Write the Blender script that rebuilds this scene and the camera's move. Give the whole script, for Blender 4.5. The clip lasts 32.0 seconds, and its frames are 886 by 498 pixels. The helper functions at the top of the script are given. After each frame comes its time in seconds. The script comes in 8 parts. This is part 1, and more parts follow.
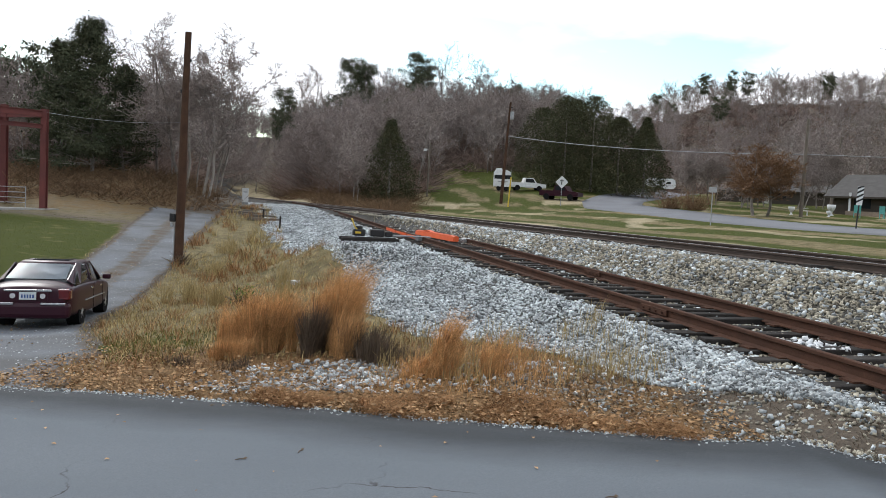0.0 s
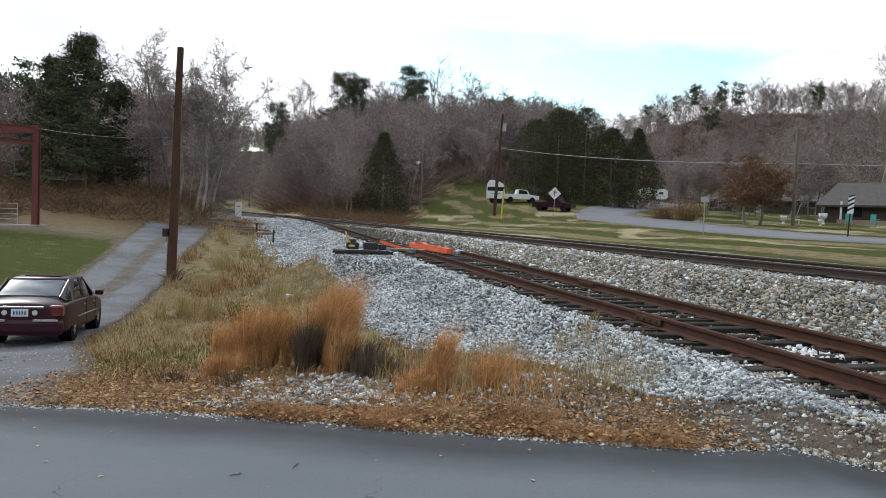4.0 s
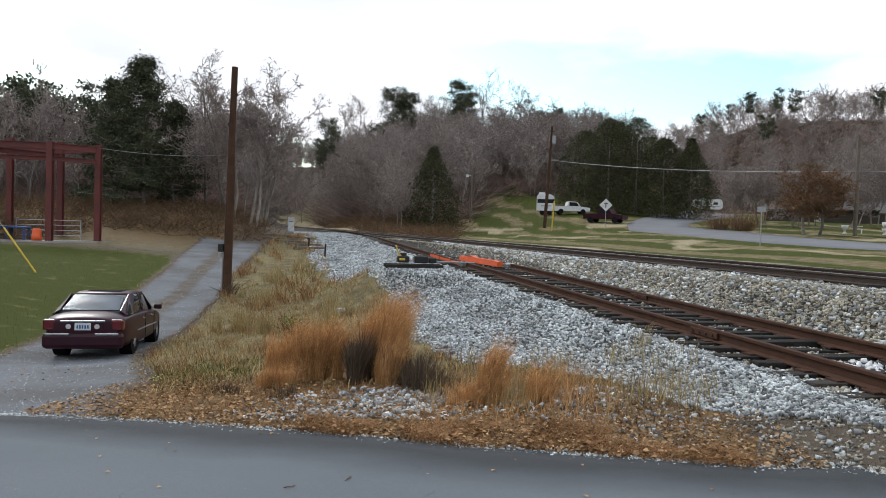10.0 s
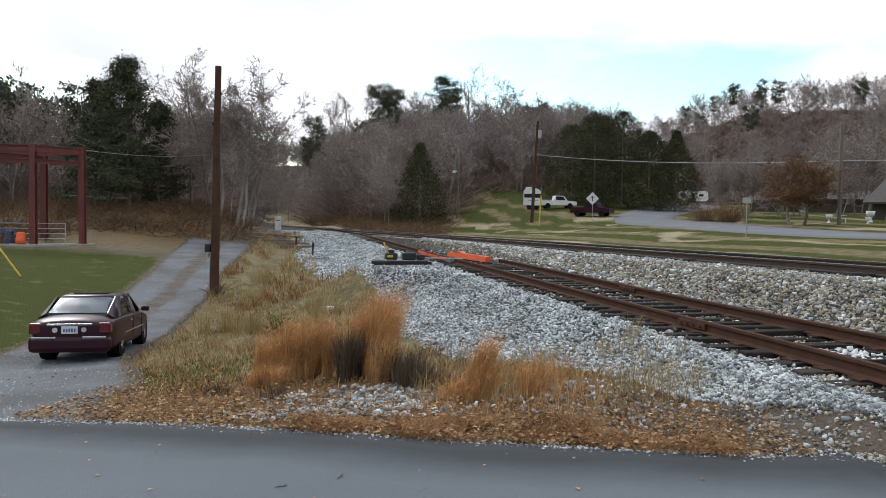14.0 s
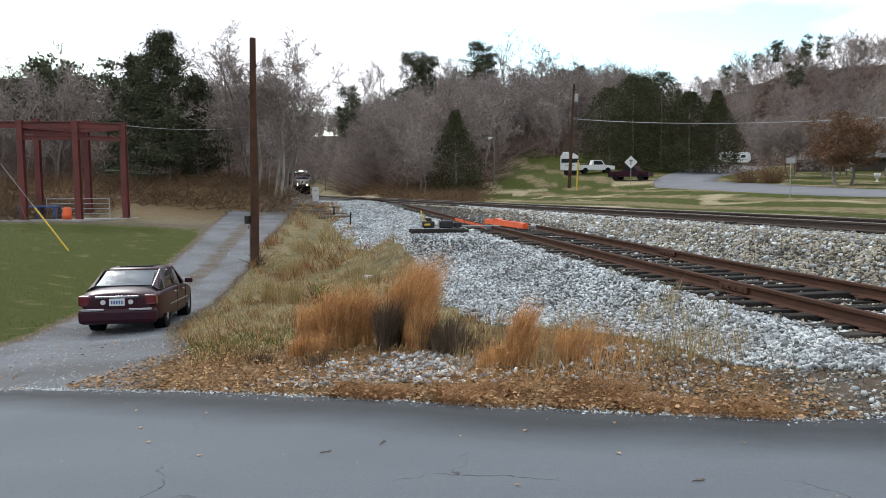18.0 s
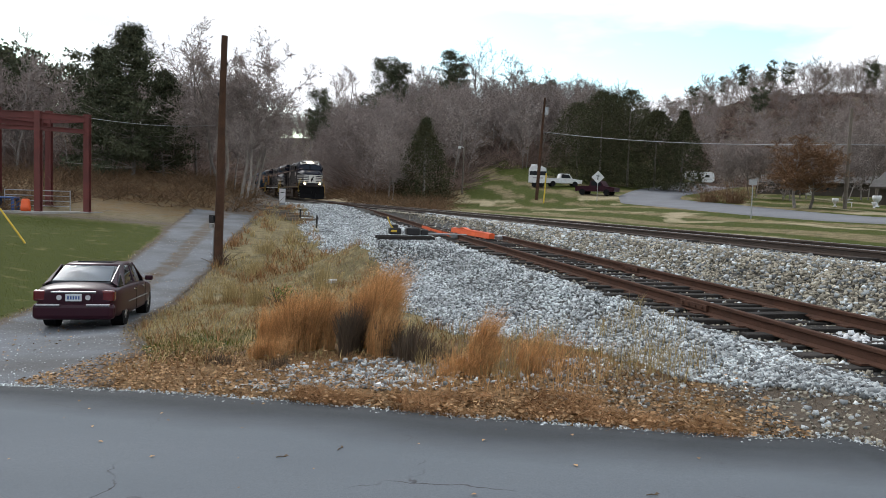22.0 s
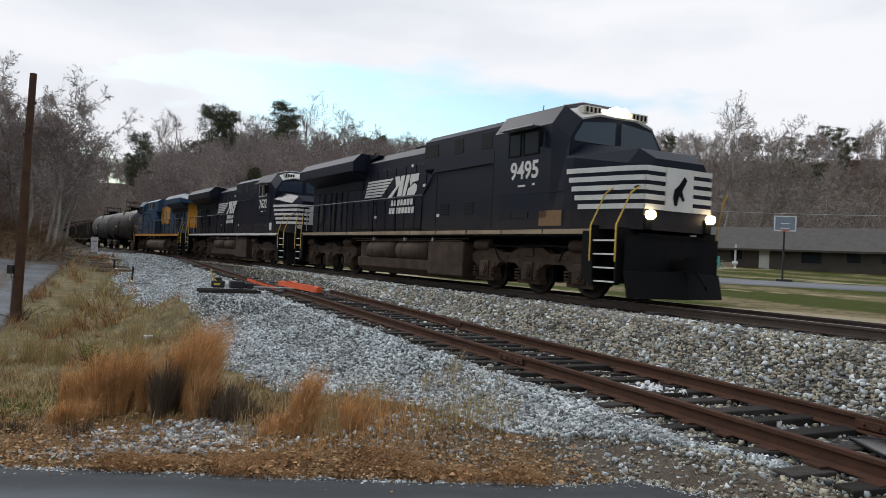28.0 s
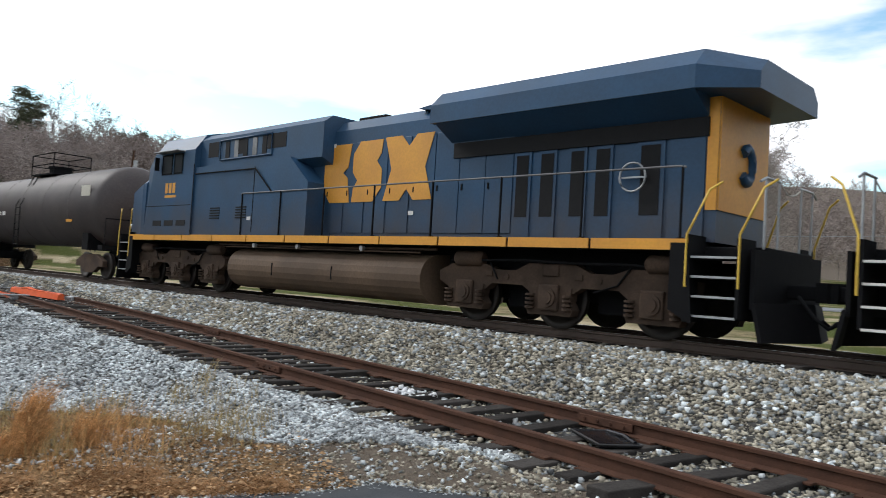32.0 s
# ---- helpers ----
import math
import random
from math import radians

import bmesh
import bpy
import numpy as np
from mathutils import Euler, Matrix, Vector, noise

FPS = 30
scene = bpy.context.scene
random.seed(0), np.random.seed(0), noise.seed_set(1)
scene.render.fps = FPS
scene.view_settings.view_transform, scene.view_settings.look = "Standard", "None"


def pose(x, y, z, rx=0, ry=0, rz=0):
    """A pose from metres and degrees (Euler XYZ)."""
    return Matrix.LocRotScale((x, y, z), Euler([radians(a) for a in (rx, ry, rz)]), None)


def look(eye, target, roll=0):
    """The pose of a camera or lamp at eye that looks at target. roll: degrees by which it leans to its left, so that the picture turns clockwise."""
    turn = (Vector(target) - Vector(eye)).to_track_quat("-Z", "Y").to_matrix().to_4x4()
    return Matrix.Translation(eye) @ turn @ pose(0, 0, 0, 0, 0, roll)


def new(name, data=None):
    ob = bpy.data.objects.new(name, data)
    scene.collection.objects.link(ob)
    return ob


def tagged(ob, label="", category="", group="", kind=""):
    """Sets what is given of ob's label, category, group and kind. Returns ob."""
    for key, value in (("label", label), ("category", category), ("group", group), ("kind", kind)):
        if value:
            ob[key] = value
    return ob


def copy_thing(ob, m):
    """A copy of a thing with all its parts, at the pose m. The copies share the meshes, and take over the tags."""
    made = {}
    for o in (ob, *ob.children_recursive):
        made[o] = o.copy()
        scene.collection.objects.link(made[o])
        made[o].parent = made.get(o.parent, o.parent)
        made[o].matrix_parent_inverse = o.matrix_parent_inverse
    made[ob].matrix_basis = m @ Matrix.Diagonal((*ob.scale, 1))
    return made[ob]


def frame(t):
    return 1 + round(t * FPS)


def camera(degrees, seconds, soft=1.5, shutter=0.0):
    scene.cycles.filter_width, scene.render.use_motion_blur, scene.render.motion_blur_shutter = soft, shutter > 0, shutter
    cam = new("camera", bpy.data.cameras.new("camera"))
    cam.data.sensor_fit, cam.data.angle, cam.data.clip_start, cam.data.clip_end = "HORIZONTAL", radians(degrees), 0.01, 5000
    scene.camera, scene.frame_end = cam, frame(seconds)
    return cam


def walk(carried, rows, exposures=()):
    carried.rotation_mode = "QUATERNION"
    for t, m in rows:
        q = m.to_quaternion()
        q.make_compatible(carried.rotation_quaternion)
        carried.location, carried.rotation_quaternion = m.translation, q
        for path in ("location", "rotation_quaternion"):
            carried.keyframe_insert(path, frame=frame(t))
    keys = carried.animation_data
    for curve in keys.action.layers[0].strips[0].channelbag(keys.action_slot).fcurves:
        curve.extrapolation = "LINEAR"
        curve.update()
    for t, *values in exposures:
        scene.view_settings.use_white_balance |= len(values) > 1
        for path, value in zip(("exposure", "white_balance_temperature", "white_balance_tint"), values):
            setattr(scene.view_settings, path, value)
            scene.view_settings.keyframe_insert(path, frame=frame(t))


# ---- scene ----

# ---------- camera ----------
EYE = 1.65
cam = camera(60.0, 32.0, soft=0.7, shutter=0.12)
PATH = [  # seconds, yaw to the left, pitch up, roll
    (0, 0.00, -3.50, 2.80), (0.5, 0.72, -3.85, 2.17), (1, 0.46, -3.63, 2.19), (1.5, 0.98, -3.57, 2.29), (2, 0.66, -3.09, 2.64),
    (2.5, -0.21, -2.66, 2.58), (3, -0.40, -2.58, 2.52), (3.5, -0.46, -2.64, 2.28), (5.5, -0.29, -2.14, 2.29), (6, 0.29, -2.22, 2.15),
    (6.5, 0.78, -1.98, 2.34), (7, 1.56, -3.63, 1.96), (7.5, 1.31, -3.31, 1.96), (8, 2.09, -2.76, 1.67), (8.5, 3.12, -2.20, 1.50),
    (9, 3.28, -2.20, 1.58), (9.5, 2.82, -2.13, 1.56), (10, 3.35, -1.71, 1.67), (10.5, 3.69, -1.53, 1.60), (11, 3.53, -1.54, 1.67),
    (11.5, 4.05, -1.37, 1.58), (12, 3.69, -1.58, 1.61), (12.5, 3.74, -2.12, 1.44), (13, 3.35, -2.08, 1.13), (13.5, 2.34, -2.27, 1.22),
    (14, 2.44, -1.97, 0.67), (14.5, 2.43, -1.85, 0.71), (16.5, 2.78, -1.52, 1.22), (17, 2.46, -2.38, 0.68), (17.5, 3.61, -5.08, 0.02),
    (18, 5.22, -4.39, -0.51), (18.5, 5.06, -3.32, 0.12), (19, 4.76, -2.74, 0.32), (19.5, 4.67, -2.70, 0.63), (20, 4.03, -2.62, 0.56),
    (20.5, 3.41, -2.83, 0.62), (21, 2.97, -2.89, 1.14), (21.5, 3.11, -3.36, 1.78), (22, 2.67, -3.79, 1.87), (22.5, 2.31, -3.94, 1.55),
    (23, 2.27, -3.42, 1.48), (23.5, 2.25, -3.53, 1.46), (24, 1.60, -3.60, 1.63), (24.5, 0.81, -3.25, 1.68), (25, -0.04, -3.35, 1.62),
    (25.5, -1.69, -3.30, 2.04), (27.5, -6.99, -0.09, 2.62), (28, -9.81, 0.65, 2.80), (28.5, -11.22, 0.62, 3.15), (29, -12.63, 1.27, 3.33),
    (29.5, -14.65, 1.23, 3.34), (30, -15.35, 1.64, 3.31), (30.5, -16.11, 1.77, 3.33), (31, -16.89, 1.49, 3.37), (31.5, -17.25, 1.52, 3.20),
    (32, -26.70, 2.14, 3.45),
]
# the holder's small step as the camera swings after the train: seconds, then the eye's shift
SHIFT = [(25.5, 0, 0, 0), (27.5, 0.047, -0.114, 0.058), (28.5, 0.053, -0.137, 0.058), (30, 0.064, -0.158, 0.061), (31.5, 0.08, -0.18, 0.06), (32, 0.19, -0.23, 0.064)]


def eye(t):
    row = [q[0] for q in SHIFT]
    return Vector([float(np.interp(t, row, [q[k] for q in SHIFT])) for k in (1, 2, 3)]) + Vector((0, 0, EYE))


def aim(t, yaw, pitch, roll):
    a, b = radians(yaw), radians(pitch)
    way = Vector((-math.sin(a) * math.cos(b), math.cos(a) * math.cos(b), math.sin(b)))
    return look(eye(t), eye(t) + way, roll)


walk(cam, [(t, aim(t, yaw, pitch, roll)) for t, yaw, pitch, roll in PATH], exposures=[(0, 0.06), (2, 0.06), (3.2, -0.06), (6, -0.1), (9, -0.12), (14.5, -0.14), (16.9, -0.12), (18, 0.14), (19.1, 0.12), (20.2, -0.04), (21.5, -0.08), (23, 0.08), (25.5, 0.06), (27.2, -0.4), (28.3, -0.42), (29.1, -0.1), (30.2, -0.12), (31, -0.02), (32, 0.08)])

# ---------- sky and sun ----------
SUN_AZ, SUN_EL = -38.0, 38.0  # degrees to the right of +y, above the horizon
world = bpy.data.worlds.new("sky")
scene.world = world
world.use_nodes = True
wn, wl = world.node_tree.nodes, world.node_tree.links
wn.clear()
w_out, w_bg, w_sky = wn.new("ShaderNodeOutputWorld"), wn.new("ShaderNodeBackground"), wn.new("ShaderNodeTexSky")
w_sky.sky_type, w_sky.sun_disc = "NISHITA", False
w_sky.sun_elevation, w_sky.sun_rotation = radians(SUN_EL), radians(SUN_AZ)
w_co, w_map = wn.new("ShaderNodeTexCoord"), wn.new("ShaderNodeMapping")
w_map.inputs["Scale"].default_value, w_map.inputs["Location"].default_value = (1.0, 1.0, 3.6), (2.43, -13.28, 15.67)
w_n1, w_ramp = wn.new("ShaderNodeTexNoise"), wn.new("ShaderNodeValToRGB")
w_n1.inputs["Scale"].default_value, w_n1.inputs["Detail"].default_value, w_n1.inputs["Roughness"].default_value = 1.9, 7, 0.5
w_ramp.color_ramp.elements[0].position, w_ramp.color_ramp.elements[1].position = 0.40, 0.478
w_n2, w_ramp2 = wn.new("ShaderNodeTexNoise"), wn.new("ShaderNodeValToRGB")
w_n2.inputs["Scale"].default_value, w_n2.inputs["Detail"].default_value = 2.6, 5
w_ramp2.color_ramp.elements[0].position, w_ramp2.color_ramp.elements[1].position = 0.3, 0.55
w_ramp2.color_ramp.elements[0].color, w_ramp2.color_ramp.elements[1].color = (10, 10.5, 11.4, 1), (12.4, 12.6, 13.2, 1)
w_mix = wn.new("ShaderNodeMix")
w_mix.data_type = "RGBA"
w_gain = wn.new("ShaderNodeMix")
w_gain.data_type, w_gain.blend_type = "RGBA", "MULTIPLY"
w_gain.inputs[0].default_value = 1.0
w_gain.inputs[7].default_value = (2.2, 2.45, 2.25, 1)
for a, b in ((w_co.outputs["Generated"], w_map.inputs[0]), (w_map.outputs[0], w_n1.inputs[0]), (w_map.outputs[0], w_n2.inputs[0]),
             (w_n1.outputs[0], w_ramp.inputs[0]), (w_n2.outputs[0], w_ramp2.inputs[0]), (w_ramp.outputs[0], w_mix.inputs[0]),
             (w_sky.outputs[0], w_gain.inputs[6]), (w_gain.outputs[2], w_mix.inputs[6]), (w_ramp2.outputs[0], w_mix.inputs[7]),
             (w_mix.outputs[2], w_bg.inputs[0]), (w_bg.outputs[0], w_out.inputs[0])):
    wl.new(a, b)
w_bg.inputs[1].default_value = 0.10
sun = new("sun", bpy.data.lights.new("sun", "SUN"))
sun.data.energy, sun.data.angle, sun.data.color = 1.6, radians(12), (1.0, 0.985, 0.97)
_a, _e = radians(SUN_AZ), radians(SUN_EL)
sun.matrix_world = look((60 * math.sin(_a) * math.cos(_e), 60 * math.cos(_a) * math.cos(_e), 60 * math.sin(_e)), (0, 0, 0))


# ---------- mesh tools ----------
class Mesh:
    """Collects points and faces, and gives one mesh."""

    def __init__(self):
        self.v, self.f, self.s = [], [], []

    def add(self, pts, faces, m=None, smooth=False):
        n = len(self.v)
        self.v += [tuple(m @ Vector(p)) for p in pts] if m is not None else [tuple(p) for p in pts]
        self.f += [tuple(i + n for i in f) for f in faces]
        self.s += [smooth] * len(faces)
        return self

    def box(self, c, size, m=None, bevel=0.0):
        x, y, z = (s / 2 for s in size)
        b = min(bevel, x * 0.9, y * 0.9, z * 0.9)
        c = Vector(c)
        if b <= 0:
            pts = [c + Vector((sx * x, sy * y, sz * z)) for sx in (-1, 1) for sy in (-1, 1) for sz in (-1, 1)]
            return self.add(pts, [(0, 1, 3, 2), (4, 6, 7, 5), (0, 4, 5, 1), (2, 3, 7, 6), (0, 2, 6, 4), (1, 5, 7, 3)], m)
        bm = bmesh.new()
        bmesh.ops.create_cube(bm, size=1, matrix=Matrix.Translation(c) @ Matrix.Diagonal((*size, 1)))
        bmesh.ops.bevel(bm, geom=bm.edges[:], offset=b, segments=2, affect="EDGES", profile=0.5)
        return self.take(bm, m)

    def take(self, bm, m=None, smooth=False):
        bm.verts.index_update()
        self.add([v.co.copy() for v in bm.verts], [[v.index for v in f.verts] for f in bm.faces], m, smooth)
        bm.free()
        return self

    def prism(self, outline, lo, hi, axis="y", m=None):
        """An outline in the plane across the axis, drawn out from lo to hi. y: (x, z); x: (y, z); z: (x, y)."""
        n = len(outline)
        put = {"y": lambda a, b, c: (a, c, b), "x": lambda a, b, c: (c, a, b), "z": lambda a, b, c: (a, b, c)}[axis]
        pts = [put(a, b, lo) for a, b in outline] + [put(a, b, hi) for a, b in outline]
        faces = [tuple(range(n)), tuple(range(2 * n - 1, n - 1, -1))]
        faces += [(i, i + n, (i + 1) % n + n, (i + 1) % n) for i in range(n)]
        return self.add(pts, faces, m)

    def tube(self, pts, r, n=8, m=None, caps=True, smooth=True):
        """A round tube along points; r is one radius or one for each point."""
        pts = [Vector(p) for p in pts]
        rs = [r] * len(pts) if isinstance(r, (int, float)) else r
        out, faces = [], []
        for i, p in enumerate(pts):
            d = (pts[min(i + 1, len(pts) - 1)] - pts[max(i - 1, 0)]).normalized()
            side = d.orthogonal().normalized() if abs(d.z) > 0.9 else d.cross(Vector((0, 0, 1))).normalized()
            up = side.cross(d)
            out += [p + (side * math.cos(2 * math.pi * k / n) + up * math.sin(2 * math.pi * k / n)) * rs[i] for k in range(n)]
        for i in range(len(pts) - 1):
            faces += [(i * n + k, i * n + (k + 1) % n, (i + 1) * n + (k + 1) % n, (i + 1) * n + k) for k in range(n)]
        self.add(out, faces, m, smooth)
        if caps:
            self.add(out[:n], [tuple(range(n))], m)
            self.add(out[-n:], [tuple(range(n - 1, -1, -1))], m)
        return self

    def disc(self, c, r, thick, axis="y", n=20, m=None):
        c, a = Vector(c), {"x": Vector((1, 0, 0)), "y": Vector((0, 1, 0)), "z": Vector((0, 0, 1))}[axis]
        return self.tube([c - a * thick / 2, c + a * thick / 2], r, n, m)

    def lathe(self, profile, n=20, m=None, smooth=True):
        """Radius and height pairs turned round z."""
        pts = [(r * math.cos(2 * math.pi * k / n), r * math.sin(2 * math.pi * k / n), z) for r, z in profile for k in range(n)]
        faces = [(i * n + k, i * n + (k + 1) % n, (i + 1) * n + (k + 1) % n, (i + 1) * n + k) for i in range(len(profile) - 1) for k in range(n)]
        return self.add(pts, faces, m, smooth)

    def data(self, name, mat):
        me = bpy.data.meshes.new(name)
        me.from_pydata(self.v, [], self.f)
        if any(self.s):
            me.polygons.foreach_set("use_smooth", self.s)
        me.materials.append(mat)
        me.update()
        return me


def part(name, mesh, material, parent=None, label="", place=None):
    ob = new(name, mesh.data(name, material) if isinstance(mesh, Mesh) else mesh)
    ob.parent = parent
    if place is not None:
        ob.matrix_basis = place
    return tagged(ob, label) if label else ob


def thing(name, place, label, category, group="", kind=""):
    ob = new(name)
    ob.empty_display_size = 0.2
    ob.matrix_basis = place
    return tagged(ob, label, category, group, kind)


# ---------- materials ----------
def material(name, base, rough=0.7, metal=0.0, second=None, scale=3.0, amount=0.5, fine=40.0, fine_amount=0.25, bump=0.0, bump_scale=60.0,
             coat=0.0, rand=0.0, emit=None, power=0.0, coords="Object", detail=6.0, island=False, thin=False):
    mat = bpy.data.materials.new(name)
    mat.use_nodes = True
    nt = mat.node_tree
    b = nt.nodes["Principled BSDF"]
    b.inputs["Roughness"].default_value, b.inputs["Metallic"].default_value = rough, metal
    b.inputs["Coat Weight"].default_value = coat
    if rough >= 0.8 and metal == 0:
        b.inputs["Specular IOR Level"].default_value = 0.12
    co = nt.nodes.new("ShaderNodeTexCoord")
    src = co.outputs[coords]
    col = None

    def noise_mix(colour_a, colour_b, sc, amt, det):
        n, r, mx = nt.nodes.new("ShaderNodeTexNoise"), nt.nodes.new("ShaderNodeMapRange"), nt.nodes.new("ShaderNodeMix")
        n.inputs["Scale"].default_value, n.inputs["Detail"].default_value = sc, det
        r.inputs[1].default_value, r.inputs[2].default_value, r.inputs[4].default_value = 0.35, 0.65, amt
        mx.data_type = "RGBA"
        nt.links.new(src, n.inputs["Vector"])
        nt.links.new(n.outputs[0], r.inputs[0])
        nt.links.new(r.outputs[0], mx.inputs[0])
        for v, k in ((colour_a, 6), (colour_b, 7)):
            if isinstance(v, tuple):
                mx.inputs[k].default_value = (*v, 1)
            else:
                nt.links.new(v, mx.inputs[k])
        return mx.outputs[2]

    col = noise_mix(base, second or tuple(c * 0.55 for c in base), scale, amount, detail)
    if fine_amount:
        col = noise_mix(col, tuple(c * 0.35 for c in base), fine, fine_amount, 3.0)
    if rand:
        info = nt.nodes.new("ShaderNodeNewGeometry" if island else "ShaderNodeObjectInfo")
        r, hsv = nt.nodes.new("ShaderNodeMapRange"), nt.nodes.new("ShaderNodeHueSaturation")
        r.inputs[3].default_value, r.inputs[4].default_value = 1 - rand, 1 + rand
        nt.links.new(info.outputs["Random Per Island" if island else "Random"], r.inputs[0])
        nt.links.new(r.outputs[0], hsv.inputs["Value"])
        nt.links.new(col, hsv.inputs["Color"])
        col = hsv.outputs[0]
    nt.links.new(col, b.inputs["Base Color"])
    if bump:
        n, bp = nt.nodes.new("ShaderNodeTexNoise"), nt.nodes.new("ShaderNodeBump")
        n.inputs["Scale"].default_value, n.inputs["Detail"].default_value = bump_scale, 4
        bp.inputs["Strength"].default_value, bp.inputs["Distance"].default_value = bump, 0.02
        nt.links.new(src, n.inputs["Vector"])
        nt.links.new(n.outputs[0], bp.inputs["Height"])
        nt.links.new(bp.outputs[0], b.inputs["Normal"])
    if emit:
        b.inputs["Emission Color"].default_value, b.inputs["Emission Strength"].default_value = (*emit, 1), power
    if thin:
        b.inputs["Subsurface Weight"].default_value = 0.0
    return mat


def glass(name, tint, rough=0.05):
    mat = bpy.data.materials.new(name)
    mat.use_nodes = True
    b = mat.node_tree.nodes["Principled BSDF"]
    b.inputs["Base Color"].default_value, b.inputs["Roughness"].default_value = (*tint, 1), rough
    b.inputs["Specular IOR Level"].default_value, b.inputs["Coat Weight"].default_value = 0.45, 0.1
    return mat


M = {}
M["drive"] = material("gravel_drive", (0.20, 0.212, 0.228), 0.95, second=(0.125, 0.122, 0.118), scale=0.7, amount=0.9, fine=35, fine_amount=0.4, bump=0.6, bump_scale=70)
M["far_road"] = material("worn_road", (0.21, 0.215, 0.23), 0.9, second=(0.16, 0.16, 0.165), scale=0.4, fine=30)
M["stone"] = material("ballast_stone", (0.54, 0.575, 0.58), 0.9, second=(0.21, 0.217, 0.217), scale=1.1, amount=0.75, fine=60, fine_amount=0.2, rand=0.75, island=True)
M["stone_brown"] = material("weathered_ballast", (0.42, 0.385, 0.305), 0.95, second=(0.175, 0.153, 0.12), scale=1.5, amount=0.7, fine=60, fine_amount=0.2, rand=0.5, island=True)
M["rail"] = material("rusty_rail", (0.088, 0.043, 0.028), 0.85, second=(0.05, 0.028, 0.021), scale=4, amount=0.6, fine=70, fine_amount=0.3, bump=0.2)
M["rail_main"] = material("dark_rail", (0.075, 0.05, 0.038), 0.6, metal=0.3, second=(0.04, 0.028, 0.022), scale=4, fine=60)
M["rail_top"] = material("polished_rail_head", (0.42, 0.42, 0.42), 0.28, metal=0.9, scale=6, amount=0.3, fine=50, fine_amount=0.15)
M["tie"] = material("weathered_tie", (0.062, 0.056, 0.051), 0.95, second=(0.026, 0.023, 0.021), scale=5, amount=0.7, fine=60, fine_amount=0.4, bump=0.6, bump_scale=30, rand=0.35)
M["pole"] = material("creosote_pole", (0.10, 0.055, 0.035), 0.9, second=(0.055, 0.032, 0.024), scale=2.5, amount=0.7, fine=45, fine_amount=0.4, bump=0.5, bump_scale=35)
M["pole_grey"] = material("grey_pole", (0.20, 0.17, 0.14), 0.9, scale=2.5, fine=45, bump=0.4, bump_scale=35)
M["red_steel"] = material("red_primer_steel", (0.17, 0.042, 0.036), 0.7, second=(0.10, 0.03, 0.028), scale=1.2, amount=0.6, fine=25, fine_amount=0.25)
M["white"] = material("white_paint", (0.74, 0.75, 0.76), 0.6, second=(0.55, 0.55, 0.53), scale=3, amount=0.4, fine=40, fine_amount=0.12)
M["galv"] = material("galvanised_steel", (0.42, 0.43, 0.44), 0.5, metal=0.6, scale=5, amount=0.4, fine=50, fine_amount=0.15)
M["yellow"] = material("yellow_paint", (0.72, 0.50, 0.05), 0.55, second=(0.5, 0.33, 0.05), scale=5, amount=0.4, fine=40, fine_amount=0.15)
M["orange"] = material("orange_paint", (0.80, 0.12, 0.025), 0.55, second=(0.55, 0.08, 0.02), scale=4, amount=0.5, fine=40, fine_amount=0.2)
M["blue"] = material("blue_plastic", (0.04, 0.10, 0.30), 0.5, scale=3, amount=0.4)
M["black_iron"] = material("black_iron", (0.018, 0.017, 0.018), 0.6, scale=5, amount=0.4, fine=40)
M["rubber"] = material("tyre_rubber", (0.016, 0.016, 0.017), 0.9, scale=8, amount=0.3)
M["chrome"] = material("chrome", (0.72, 0.73, 0.75), 0.15, metal=1.0, scale=8, amount=0.1, fine_amount=0)
M["alloy"] = material("alloy_wheel", (0.5, 0.5, 0.52), 0.35, metal=0.8, scale=8, amount=0.2, fine_amount=0.1)
M["glass_dark"] = glass("dark_glass", (0.02, 0.025, 0.03))
# Paler bluish base colour paints the sky's reflection onto the rear window.
M["glass_sky"] = glass("sky_tinted_glass", (0.20, 0.25, 0.30), 0.08)
M["matted"] = material("matted_russet_grass", (0.36, 0.20, 0.095), 0.95, second=(0.19, 0.10, 0.045), scale=1.5, amount=0.7, fine_amount=0, rand=0.5, island=True)
M["sedge"] = material("broom_sedge", (0.62, 0.36, 0.16), 0.95, second=(0.40, 0.21, 0.085), scale=6, amount=0.5, fine_amount=0, rand=0.5, island=True)
M["sedge_pale"] = material("pale_dry_grass", (0.40, 0.31, 0.15), 0.95, second=(0.26, 0.185, 0.08), scale=3, amount=0.5, fine_amount=0, rand=0.45, island=True)
M["sedge_dark"] = material("dark_dead_stems", (0.13, 0.095, 0.068), 0.95, scale=3, amount=0.4, fine_amount=0, rand=0.4, island=True)
M["leaf"] = material("dead_leaves", (0.40, 0.26, 0.14), 0.9, second=(0.18, 0.095, 0.042), scale=4, amount=0.6, fine_amount=0, rand=0.65, island=True)
M["grass"] = material("winter_grass", (0.078, 0.090, 0.008), 0.95, second=(0.15, 0.135, 0.045), scale=0.5, amount=0.6, fine_amount=0, rand=0.4, island=True)
M["green_leaf"] = material("green_shrub_leaf", (0.10, 0.16, 0.03), 0.8, scale=5, amount=0.4, rand=0.4, island=True, fine_amount=0)
M["bark"] = material("grey_bark", (0.31, 0.278, 0.25), 0.95, second=(0.13, 0.11, 0.10), scale=3, amount=0.6, fine=30, fine_amount=0.3, rand=0.25)
